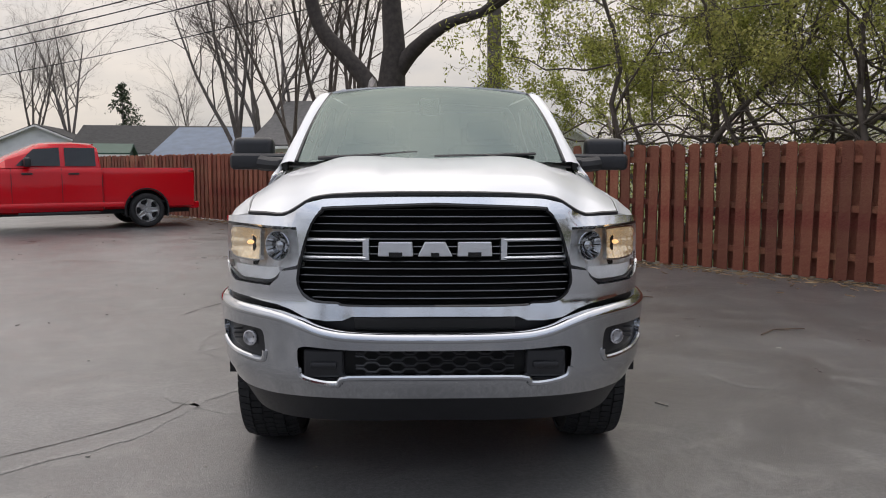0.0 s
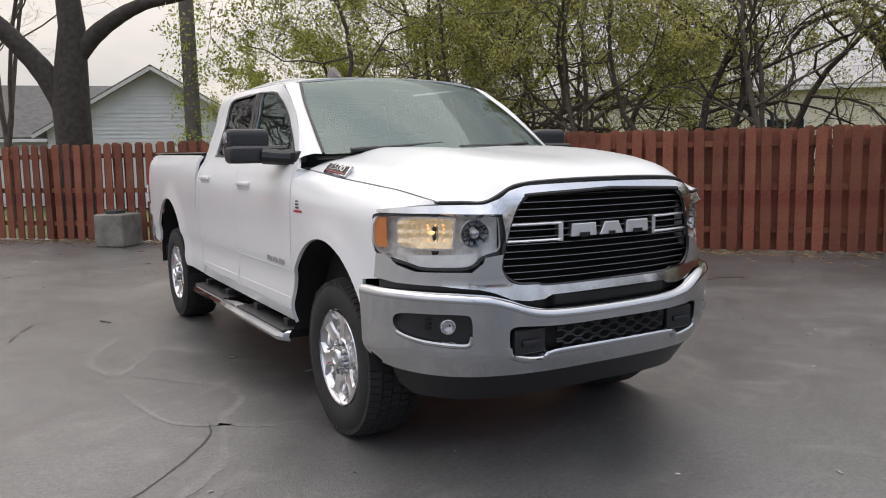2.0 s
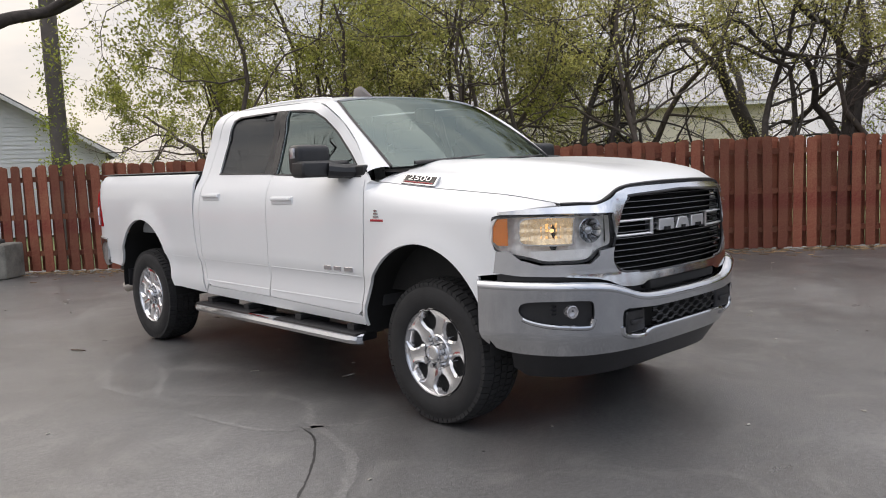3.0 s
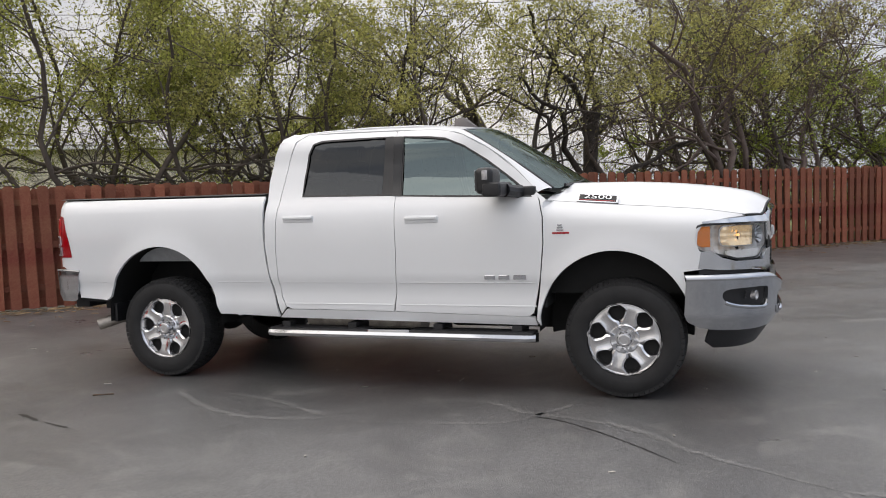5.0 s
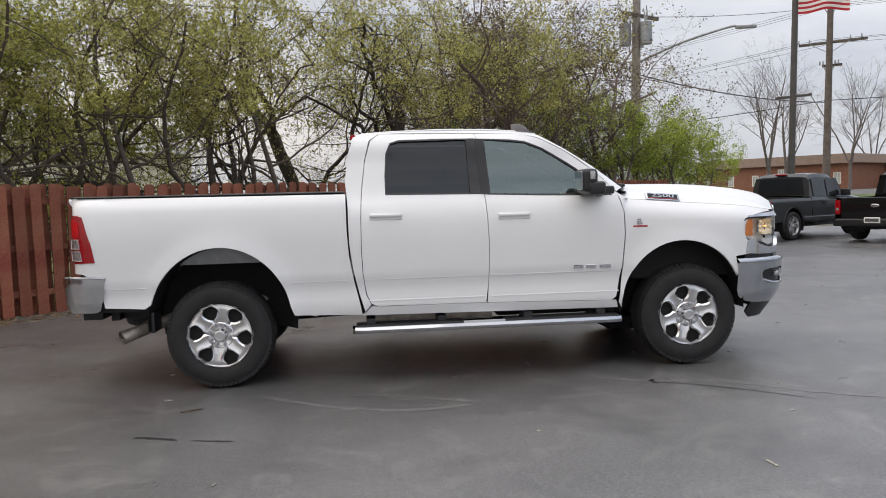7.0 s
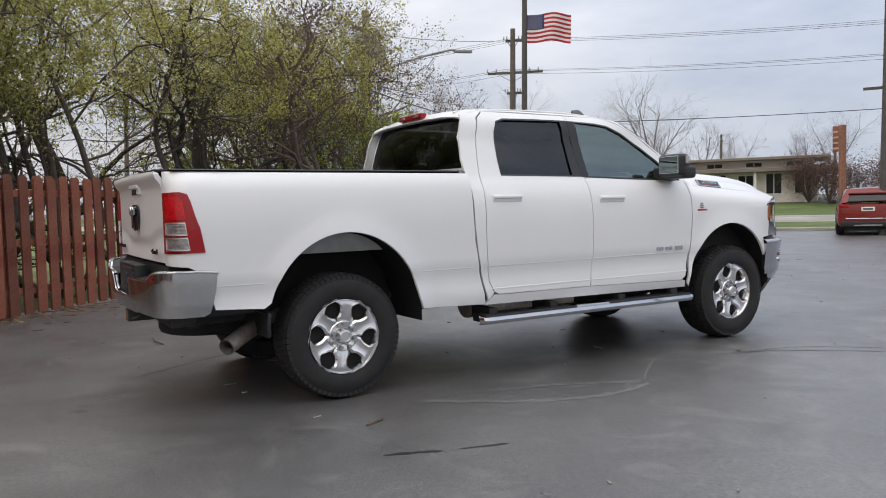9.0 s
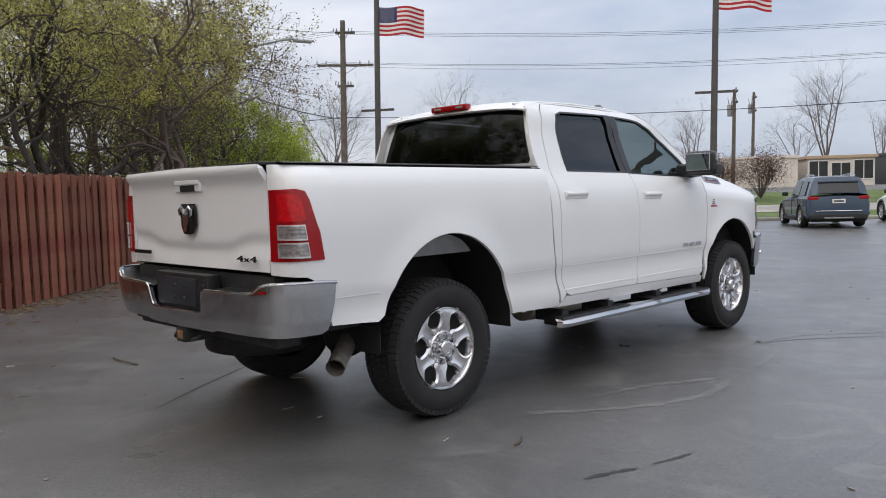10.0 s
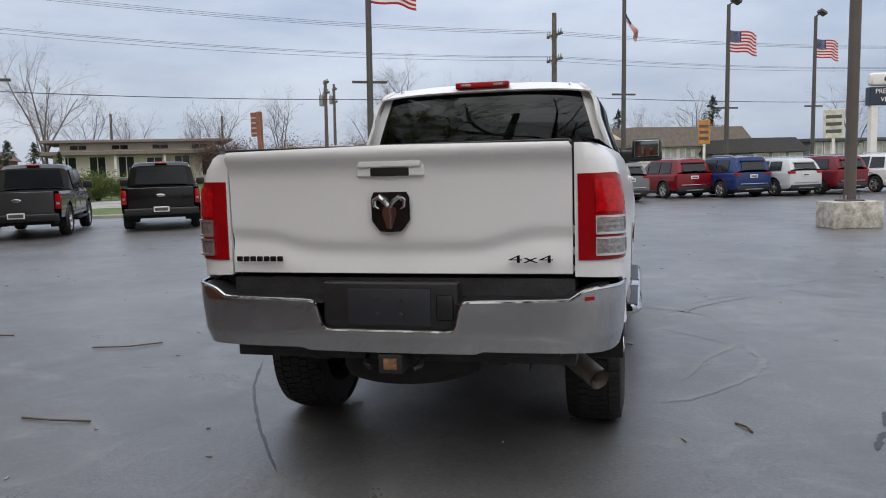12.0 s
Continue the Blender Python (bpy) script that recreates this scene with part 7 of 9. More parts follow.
M_GALV = mat("galvanised", (0.30, 0.31, 0.32), 0.5, 0.6, 0.2, 6)
M_CABLE = mat("cable_black", (0.03, 0.03, 0.032), 0.7, 0, 0.1, 3)


def siding(bm, x0, x1, y, z0, z1, m, exposure=0.125, clip=None):
    """Lapped boards: each course leans out at its foot."""
    z = z0
    while z < z1 - 0.01:
        t = min(z + exposure, z1)
        a, b = (x0, x1)
        c, d = a, b
        if clip:
            a, b = clip(z)
            c, d = clip(t)
        if b - a > 0.05:
            v = [bm.verts.new(m @ Vector(p)) for p in ((a, y - 0.022, z), (b, y - 0.022, z), (d, y - 0.004, t), (c, y - 0.004, t))]
            bm.faces.new(v)
            v2 = [bm.verts.new(m @ Vector(p)) for p in ((a, y, z), (b, y, z), (b, y - 0.022, z), (a, y - 0.022, z))]
            bm.faces.new(v2)
        z = t


def window_on(parent, m, x, z, w, h, y=0.0, pane=None, sill=True):
    """A framed window on a wall whose face lies at y."""
    bm = bmesh.new()
    for a, b, c, d in ((x - w / 2 - 0.08, x - w / 2, z, z + h), (x + w / 2, x + w / 2 + 0.08, z, z + h), (x - w / 2 - 0.08, x + w / 2 + 0.08, z + h, z + h + 0.09), (x - w / 2 - 0.1, x + w / 2 + 0.1, z - 0.07, z), (x - 0.025, x + 0.025, z, z + h)):
        box(bm, a, b, y - 0.07, y + 0.02, c, d, m)
    f = part("window", bm, M_TRIMW, parent, smooth=False)
    bm = bmesh.new()
    box(bm, x - w / 2, x + w / 2, y - 0.035, y + 0.02, z, z + h, m)
    part("pane", bm, pane or M_PANE, f, smooth=False)


def house(name, label, px, py, rz, w, d, wall_h, ridge_h, wall, roof, front_gable=True, windows=(), z0=0.0, over=0.35):
    """A box of walls with lapped siding and a gabled roof; front_gable puts the gable on the front."""
    root = tagged(empty(name, None), label, "house")
    m = pose(px, py, z0, 0, 0, rz)
    hx, hy = w / 2, d / 2
    bm = bmesh.new()
    if front_gable:
        clip = lambda z: (-hx, hx) if z < wall_h else (-hx * max(0, (ridge_h - z) / (ridge_h - wall_h)), hx * max(0, (ridge_h - z) / (ridge_h - wall_h)))
        siding(bm, -hx, hx, -hy, 0, ridge_h, m, clip=clip)
        siding(bm, -hx, hx, -hy, 0, ridge_h, m @ pose(0, 0, 0, 0, 0, 180), clip=clip)
        for s in (90, -90):
            siding(bm, -hy, hy, -hx, 0, wall_h, m @ pose(0, 0, 0, 0, 0, s))
    else:
        siding(bm, -hx, hx, -hy, 0, wall_h, m)
        siding(bm, -hx, hx, -hy, 0, wall_h, m @ pose(0, 0, 0, 0, 0, 180))
        clip = lambda z: (-hy, hy) if z < wall_h else (-hy * max(0, (ridge_h - z) / (ridge_h - wall_h)), hy * max(0, (ridge_h - z) / (ridge_h - wall_h)))
        for s in (90, -90):
            siding(bm, -hy, hy, -hx, 0, ridge_h, m @ pose(0, 0, 0, 0, 0, s), clip=clip)
    if name in ("white_house", "yellow_house", "side_house", "far_white_house"):
        bmesh.ops.remove_doubles(bm, verts=bm.verts, dist=0.0005)
        boards = {}
        for f in bm.faces:
            z = min(v.co.z for v in f.verts)
            c = m.inverted() @ f.calc_center_median()
            side = (c.x > 0, 0) if abs(c.x) / hx > abs(c.y) / hy else (c.y > 0, 1)
            n = (round(z / 0.125), *side)
            boards.setdefault(n, []).append([tuple(v.co) for v in f.verts])
        bm.free()
        bm = bmesh.new()
        box(bm, -hx + 0.03, hx - 0.03, -hy + 0.03, hy - 0.03, 0, wall_h, m)
        core = part("wall", bm, wall, root, smooth=False)
        for n in sorted(boards):
            bm = bmesh.new()
            for f in boards[n]:
                bm.faces.new([bm.verts.new(p) for p in f])
            part("board", bm, wall, core, smooth=False)
    else:
        part("wall", bm, wall, root, smooth=False)
    k = (ridge_h - wall_h) / (hx if front_gable else hy)
    for s in (-1, 1):
        bm = bmesh.new()
        if front_gable:
            a = [(0, -hy - over, ridge_h + 0.05), (0, hy + over, ridge_h + 0.05), (s * (hx + over), hy + over, wall_h + 0.05 - k * over), (s * (hx + over), -hy - over, wall_h + 0.05 - k * over)]
        else:
            a = [(-hx - over, 0, ridge_h + 0.05), (hx + over, 0, ridge_h + 0.05), (hx + over, s * (hy + over), wall_h + 0.05 - k * over), (-hx - over, s * (hy + over), wall_h + 0.05 - k * over)]
        v = [bm.verts.new(m @ Vector(p)) for p in a]
        f = bm.faces.new(v)
        bm.normal_update()
        if f.normal.z < 0:
            f.normal_flip()
        part("roof", bm, roof, root, smooth=False, solid=0.12)
        bm = bmesh.new()
        if front_gable:
            tube(bm, [m @ Vector((0, -hy - over - 0.01, ridge_h - 0.06)), m @ Vector((s * (hx + over), -hy - over - 0.01, wall_h - 0.06 - k * over))], 0.07, 4)
        else:
            tube(bm, [m @ Vector((-hx - over, s * (hy + over), wall_h - 0.06 - k * over)), m @ Vector((hx + over, s * (hy + over), wall_h - 0.06 - k * over))], 0.07, 4)
        part("fascia", bm, M_TRIMW, root, smooth=False)
    for x, z, ww, hh in windows:
        window_on(root, m, x, z, ww, hh, -hy - 0.02)
    return root


house("white_house", "low house with grey-white lapped siding and a shallow gable", 2.71, 23.15, -15, 6.0, 3.0, 2.45, 4.25, M_SIDING_W, M_SHINGLE, True)
house("side_house", "house wing with grey shingles and white siding", -1.2, 29.5, -15, 9, 7, 2.4, 4.2, M_SIDING_W, M_SHINGLE, False)
house("yellow_house", "pale yellow house with lapped siding behind the trees", 20.6, 17.4, -47, 16.0, 7.5, 3.5, 4.6, M_SIDING_Y, mat("pale_shingle", (0.40, 0.39, 0.38), 0.9, 0, 0.2, 5, 0.6, 50), False, windows=((-4.6, 1.3, 1.2, 1.1), (3.0, 1.3, 1.1, 1.1)))
house("blue_roofed_building", "long low building under a blue metal roof", -3.6, 36.5, -3, 17, 8, 1.9, 3.35, M_SIDING_W, M_BLUE_ROOF, False)
house("dark_roofed_house", "house with a dark shingle roof", -14.5, 42.5, 8, 9, 7, 2.2, 3.7, M_SIDING_W, M_SHINGLE_D, False)
house("green_shed", "small shed with green panels", -14.9, 32.2, 12, 3.2, 2.5, 2.0, 2.4, M_GREEN_ROOF, M_GREEN_ROOF, False, over=0.15)
house("far_white_house", "far white gabled house", -24.0, 48, 12, 7, 7, 2.4, 3.9, M_SIDING_W, M_SHINGLE_D, True)


def shop(name, label, s, r0, r1, depth, z0, h, wall, roof=None, mansard=0.0, bays=6, win=(0.9, 1.6), pane=None, over=0.5, door=True, dark_band=True):
    """A flat-roofed street building facing the lot, between r0 and r1 along the street, s metres out."""
    root = tagged(empty(name), label, "building")
    p0 = st(s, r1)
    ang = math.degrees(math.atan2(-RY_, -RX_))
    w = abs(r1 - r0)
    m = Matrix.Translation((p0.x, p0.y, z0)) @ pose(0, 0, 0, 0, 0, ang)
    # local x runs along the street, local y away from it is negative of the lot side
    flip = -1 if (m.to_3x3() @ Vector((0, 1, 0))).dot(Vector((HX_, HY_, 0))) < 0 else 1
    Y = lambda a, b: (min(flip * a, flip * b), max(flip * a, flip * b))
    bm = bmesh.new()
    rbox(bm, 0, w, *Y(0, depth), -1.0, h, 0.03, 1, m)
    part("wall", bm, wall, root, smooth=False)
    rm = roof or M_SHINGLE_D
    bm = bmesh.new()
    if mansard:
        lo = [(-over, -over), (w + over, -over), (w + over, depth + over), (-over, depth + over)]
        hi = [(0.5, 0.5), (w - 0.5, 0.5), (w - 0.5, depth - 0.5), (0.5, depth - 0.5)]
        a = [bm.verts.new(m @ Vector((x, flip * y, h))) for x, y in lo]
        b = [bm.verts.new(m @ Vector((x, flip * y, h + mansard))) for x, y in hi]
        bm.faces.new(b)
        for i in range(4):
            bm.faces.new((a[i], a[(i + 1) % 4], b[(i + 1) % 4], b[i]))
        bmesh.ops.recalc_face_normals(bm, faces=bm.faces[:])
    else:
        rbox(bm, -over, w + over, *Y(-over, depth), h, h + 0.28, 0.02, 1, m)
    part("roof", bm, rm, root, smooth=False)
    for i in range(bays):
        x = (i + 0.5) * w / bays
        f = bmesh.new()
        ww = w / bays * win[0]
        isdoor = door and i == bays // 2
        z1, z2 = (0.05, 2.1) if isdoor else (0.7, 0.7 + win[1])
        z2 = min(z2, h - 0.15)
        for a, b, c, d in ((x - ww / 2, x - ww / 2 + 0.07, z1, z2), (x + ww / 2 - 0.07, x + ww / 2, z1, z2), (x - ww / 2, x + ww / 2, z2, z2 + 0.08), (x - ww / 2, x + ww / 2, z1 - 0.08, z1), (x - 0.03, x + 0.03, z1, z2)):
            box(f, a, b, *Y(-0.06, 0.05), c, d, m)
        fr = part("door" if isdoor else "window", f, M_TRIMW, root, smooth=False)
        f = bmesh.new()
        box(f, x - ww / 2 + 0.05, x + ww / 2 - 0.05, *Y(-0.025, 0.05), z1, z2, m)
        part("pane", f, pane or M_PANE, fr, smooth=False)
    return root, m, flip, w


def sr(x, y):
    """Street coordinates of a place."""
    return HX_ * x + HY_ * y, RX_ * x + RY_ * y


rt_o, mo, fo, wo = shop("modern_office", "low cream office with two flat roof tiers and tall windows", 57, -0.8, 11.2, 9, 0.7, 2.35, M_CREAM, M_EAVE, bays=6, win=(0.6, 1.5), over=1.1)
YO = lambda a, b: (min(fo * a, fo * b), max(fo * a, fo * b))
bm = bmesh.new()
rbox(bm, 0.3, wo - 0.3, *YO(1.6, 8.6), 2.5, 3.3, 0.02, 1, mo)
part("upper_wall", bm, M_CREAM, rt_o, smooth=False)
bm = bmesh.new()
rbox(bm, -0.9, wo + 0.9, *YO(0.5, 9.2), 3.3, 3.52, 0.03, 1, mo)
part("upper_roof", bm, M_EAVE, rt_o, "thin overhanging upper roof", smooth=False)
for i in range(4):
    x = 1.6 + i * (wo - 3.2) / 3
    bm = bmesh.new()
    box(bm, x - 0.62, x + 0.62, *YO(1.56, 1.7), 2.78, 3.16, mo)
    wf = part("window", bm, M_TRIMW, rt_o, smooth=False)
    for k in (-0.30, 0.30):
        bm = bmesh.new()
        box(bm, x + k - 0.27, x + k + 0.27, *YO(1.54, 1.7), 2.82, 3.12, mo)
        part("pane", bm, M_PANE, wf, smooth=False)
for i in range(4):
    x = 0.8 + i * (wo - 1.6) / 3
    bm = bmesh.new()
    box(bm, x - 0.09, x + 0.09, *YO(-0.85, -0.67), -0.6, 2.36, mo)
    part("post", bm, M_TRIMW, rt_o, smooth=False)
shop("cream_wall_building", "plain cream block building with no windows", 66, -16, -7.0, 10, 0.9, 2.6, M_CREAM, M_CREAM, bays=2, win=(0.12, 1.2), over=0.1, door=False)
shop("cream_shop", "cream shop with a brown band", 67, -22.5, -17, 8, 0.9, 2.5, M_CREAM, M_TANW, bays=3, over=0.2)
shop("dark_grey_building", "long dark grey building", 69, -33.5, -24.5, 10, 0.9, 2.7, M_DKGREY, M_DKGREY, bays=3, win=(0.2, 0.9), over=0.1)
shop("brown_shop", "brown shop with a lit tan sign band", 56, -35.5, -27.5, 8, 0.7, 2.8, M_BRICK, M_TANW, mansard=0.9, bays=5, over=0.5)
shop("mansard_shop", "tan shop under a brown mansard roof with bright windows", 57, -51.5, -38.0, 9, 0.7, 2.1, M_CREAM, mat("brown_mansard", (0.14, 0.12, 0.10), 0.9, 0, 0.2, 3), mansard=1.9, bays=8, win=(0.85, 1.3), pane=M_LITPANE, over=0.5)
shop("grey_shop", "grey house-like shop with a low roof", 50, -51.6, -45.8, 7, 0.4, 1.6, M_GREYW, M_SHINGLE_D, mansard=1.3, bays=3, win=(0.8, 1.0), pane=M_LITPANE, over=0.4)
shop("far_right_shop", "grey shop with tall panels", 52, -64, -54.2, 8, 0.5, 2.4, M_GREYW, M_DKGREY, bays=6, pane=M_LITPANE)
for i, (x, y, w, h) in enumerate(((67, -37, 16, 2.5), (60, -50, 10, 2.3))):
    s_, r_ = sr(x, y)
    shop("brick_building", "long low brick building with small white windows", s_, r_ - w / 2, r_ + w / 2, 9, 0.9, h, M_BRICK, M_SHINGLE_B, mansard=0.9, bays=6, win=(0.25, 0.9), pane=M_LITPANE, over=0.4)


# ---- poles, cables, flags, signs ----
def plumb(x, y, z):
    return Vector((x, y, 0)) + UP * z


def util_pole(x, y, h, r, arms, drums=0, label="weathered timber utility pole with cross-arms", turn=0.0, wood=None):
    root = tagged(empty("utility_pole"), label, "utility pole")
    z0 = rise(x, y)
    bm = bmesh.new()
    tube(bm, [plumb(x, y, z0 - 0.3), plumb(x, y, h * 0.5), plumb(x, y, h)], [r * 1.15, r, r * 0.8], 10)
    part("shaft", bm, wood or M_POLEWOOD, root)
    d = Vector((math.cos(radians(turn)), math.sin(radians(turn)), 0))
    for z, L in arms:
        bm = bmesh.new()
        c = plumb(x, y, z)
        box(bm, -L / 2, L / 2, -0.06, 0.06, -0.07, 0.07, Matrix.Translation(c) @ pose(0, -0.18, 0, 0, 0, turn))
        arm = part("cross_arm", bm, M_POLEWOOD, root, smooth=False)
        for k in (-0.46, -0.3, 0.3, 0.46):
            bm = bmesh.new()
            q = c + d * L * k
            cyl(bm, q + Vector((0, 0, 0.05)), q + Vector((0, 0, 0.26)), 0.05, 0.03, 8)
            part("insulator", bm, M_GALV, arm)
        for k in (-0.3, 0.3):
            bm = bmesh.new()
            tube(bm, [c + d * L * k, plumb(x, y, z - 0.6)], 0.025, 4)
            part("brace", bm, M_GALV, arm)
    for i in range(drums):
        bm = bmesh.new()
        a = radians(turn + 120 * i + 30)
        q = plumb(x, y, h - 1.7) + Vector((math.cos(a), math.sin(a), 0)) * 0.5
        lathe(bm, [(0.02, -0.5), (0.24, -0.46), (0.26, 0.0), (0.24, 0.46), (0.02, 0.5)], 14, Matrix.Translation(q) @ pose(0, 0, 0, 0, 90, 0))
        part("transformer", bm, M_GALV, root, "grey transformer can")
        for k in (-0.1, 0.1):
            bm = bmesh.new()
            tube(bm, [q + Vector((k, 0, 0.5)), q + Vector((k * 1.5, 0, 0.8)), q + Vector((k * 2, 0.05, 1.1))], [0.05, 0.03, 0.02], 6)
            part("bushing", bm, M_GALV, root)
    return root


STREET = math.degrees(math.atan2(HY_, HX_))
M_POLEPALE = mat("pale_pole", (0.25, 0.23, 0.205), 0.85, 0, 0.25, 4, 0.4, 30)
p1 = util_pole(26.2, -9.1, 9.8, 0.20, [(8.9, 2.4)], drums=3, turn=STREET, label="utility pole with transformers and a street lamp arm", wood=M_POLEPALE)
bm = bmesh.new()
a0 = plumb(26.2, -9.1, 6.9)
tube(bm, smooth_path([a0, a0.lerp(Vector((25.2, -12.9, 8.15)), 0.5) + Vector((0, 0, 0.15)), (25.2, -12.9, 8.2), (25.1, -13.3, 8.2)], 5), 0.05, 8)
ar = part("lamp_arm", bm, M_GALV, p1, "long curved lamp arm")
bm = bmesh.new()
rbox(bm, -0.13, 0.13, -0.42, 0.42, -0.07, 0.06, 0.05, 2, Matrix.Translation((25.0, -13.6, 8.18)) @ pose(0, 0, 0, 0, 0, -15))
part("lamp_head", bm, M_GALV, ar)
util_pole(34.4, -22.9, 11.9, 0.19, [(11.2, 1.2), (9.25, 3.4), (8.0, 1.0)], turn=50)
util_pole(4.1, -41.1, 10.6, 0.17, [(9.3, 1.9), (7.8, 1.9)], turn=STREET)
util_pole(25.4, -56.5, 9.2, 0.16, [(9.0, 2.0), (8.1, 2.2)], drums=1, turn=STREET)
util_pole(32.1, -75.4, 11.0, 0.17, [(10.4, 2.2), (9.0, 2.4)], drums=1, turn=STREET)
util_pole(38.5, -62.0, 7.0, 0.13, [(6.0, 1.6)], turn=STREET)
util_pole(48.0, -58.0, 7.4, 0.13, [(6.8, 0.6)], turn=STREET)
util_pole(-30.0, -62.0, 10.5, 0.18, [(9.4, 1.9), (7.9, 1.9)], turn=STREET)
util_pole(64.0, -5.0, 11.5, 0.18, [(10.9, 1.2), (9.2, 2.6)], turn=STREET)
util_pole(-48.0, 55.0, 9.0, 0.18, [(8.4, 2.2)], turn=40)


def cable(p, q, sag, r=0.012, label="thin black overhead cable"):
    p, q = Vector(p), Vector(q)
    bm = bmesh.new()
    pts = [p.lerp(q, t) - Vector((0, 0, sag * 4 * t * (1 - t))) for t in np.linspace(0, 1, 17)]
    tube(bm, pts, r, 4, caps=False)
    tagged(part("overhead_cable", bm, M_CABLE, None), label, "cable", "cables over the street")


A_, B_, C_, D_ = Vector((64, -5, 0)), Vector((34.4, -22.9, 0)), Vector((4.1, -41.1, 0)), Vector((-30, -62, 0))
off = Vector((HX_, HY_, 0))
for zs, spread in (((10.9, 11.2, 9.4, 9.5), (-0.5, 0.5, 0.0)), ((9.2, 9.3, 7.85, 8.0), (-1.1, -0.5, 1.1))):
    for k in spread:
        for (a, za), (b, zb) in zip(zip((A_, B_, C_), zs), zip((B_, C_, D_), zs[1:])):
            e = 1.0 if zs[0] > 10 else 0.8
            cable(a + off * k * e + Vector((0, 0, za)), b + off * k * e + Vector((0, 0, zb)), 0.5, 0.011)
for (a, za), (b, zb) in zip(((A_, 6.0), (B_, 6.1), (C_, 5.6)), ((B_, 6.1), (C_, 5.6), (D_, 5.6))):
    cable(a + Vector((0, 0, za)), b + Vector((0, 0, zb)), 0.4, 0.026, "thick black telephone cable")
cable((26.2, -9.1, 8.9), (34.4, -22.9, 11.2), 0.2, 0.014)
cable((26.2, -9.1, 6.5), (34.4, -22.9, 6.0), 0.3, 0.03)
cable((26.2, -9.1, 6.2), (15.0, 25.0, 6.4), 0.5, 0.02)
cable((26.2, -9.1, 8.8), (15.0, 25.0, 8.4), 0.5, 0.014)
for dz in (0, 0.28, 0.62):
    cable((1.6, 13.7, 7.3 - dz), (-48, 55, 8.4 - dz * 1.6), 0.8, 0.022)
cable((1.6, 13.7, 5.9), (-48, 55, 6.0), 0.8, 0.016)
cable((-14, 2, 9.0), (-30, 40, 9.6), 1.0, 0.02)

M_STRIPE_R = mat("flag_red", (0.42, 0.02, 0.035), 0.8, 0, 0.15, 4)
M_STRIPE_W = mat("flag_white", (0.72, 0.70, 0.70), 0.8, 0, 0.08, 4)
M_CANTON = mat("flag_blue", (0.02, 0.03, 0.11), 0.8, 0, 0.15, 4)


def flag_pole(x, y, top, flag_top, hang=0.0, lamp=True, length=1.6, lean=1.0):
    root = tagged(empty("flag_pole"), "tall dark lot pole with floodlights and a striped flag", "flag pole", "flag poles along the street")
    bm = bmesh.new()
    tube(bm, [plumb(x, y, -0.1), plumb(x, y, top * 0.6), plumb(x, y, top)], [0.115, 0.10, 0.085], 12)
    part("shaft", bm, M_STEEL, root)
    if lamp:
        bm = bmesh.new()
        c = plumb(x, y, top)
        tube(bm, [c, c + Vector((-0.2, -0.1, 0.12))], 0.04, 6)
        rbox(bm, -0.22, 0.22, -0.16, 0.16, -0.08, 0.08, 0.02, 2, Matrix.Translation(c + Vector((-0.35, -0.18, 0.2))) @ pose(0, 0, 0, 20, -25, 30))
        part("floodlight", bm, M_STEEL, root)
    bm = bmesh.new()
    c = plumb(x, y, flag_top - 3.6)
    d = Vector((RX_, RY_, 0))
    box(bm, -0.6, 0.6, -0.04, 0.04, -0.04, 0.04, Matrix.Translation(c) @ pose(0, 0, 0, 0, 0, math.degrees(math.atan2(RY_, RX_))))
    part("banner_arm", bm, M_STEEL, root)
    # flag cloth: 13 stripes and a canton, flying along the street
    fl = empty("flag")
    fl.parent = root
    H = length * 0.62
    e = Vector((-RX_, -RY_, 0))
    nrm = Vector((HX_, HY_, 0))
    top_p = plumb(x, y, flag_top) + e * 0.10

    def cloth(u, v):
        wave = 0.10 * math.sin(u * 7 + v * 1.5) * u + 0.04 * math.sin(u * 15 + 2 * v) * u
        if hang:
            return top_p + e * (u * length * 0.45 * (1 - 0.15 * v)) + nrm * (wave * 1.5 + 0.05 * v) - UP * (u * length * 0.62 + v * H * 0.25)
        return top_p + e * (u * length) + nrm * wave - UP * (v * H + 0.10 * u * u * length + 0.03 * math.sin(u * 8))
    for k in range(13):
        u0 = 0.4 if k < 7 else 0.0
        bm = bmesh.new()
        grid(bm, [[cloth(u, v) for u in np.linspace(u0, 1, 13)] for v in (k / 13, (k + 1) / 13)])
        part("stripe", bm, M_STRIPE_R if k % 2 == 0 else M_STRIPE_W, fl)
    bm = bmesh.new()
    grid(bm, [[cloth(u, v) for u in np.linspace(0, 0.4, 7)] for v in np.linspace(0, 7 / 13, 5)])
    part("canton", bm, M_CANTON, fl)
    bm = bmesh.new()
    for i in range(9):
        for j in range(5 if i % 2 == 0 else 4):
            u, v = 0.4 * (j + 0.5 + 0.5 * (i % 2)) / 5.4, (7 / 13) * (i + 0.6) / 9.6
            for s in (-0.006, 0.006):
                q = [cloth(u + a, v + b) + nrm * s for a, b in ((-0.013, 0), (0, -0.02), (0.013, 0), (0, 0.02))]
                bm.faces.new([bm.verts.new(p) for p in q])
    tagged(part("stars", bm, M_STRIPE_W, fl), kind="stuff")
    return root


flag_pole(17.5, -11.3, 10.6, 7.95)
flag_pole(7.8, -17.3, 10.2, 7.95)
flag_pole(-0.3, -29.0, 10.8, 8.1, hang=1)
flag_pole(-5.0, -31.5, 8.6, 7.45)
flag_pole(-10.2, -38.9, 9.0, 7.8)

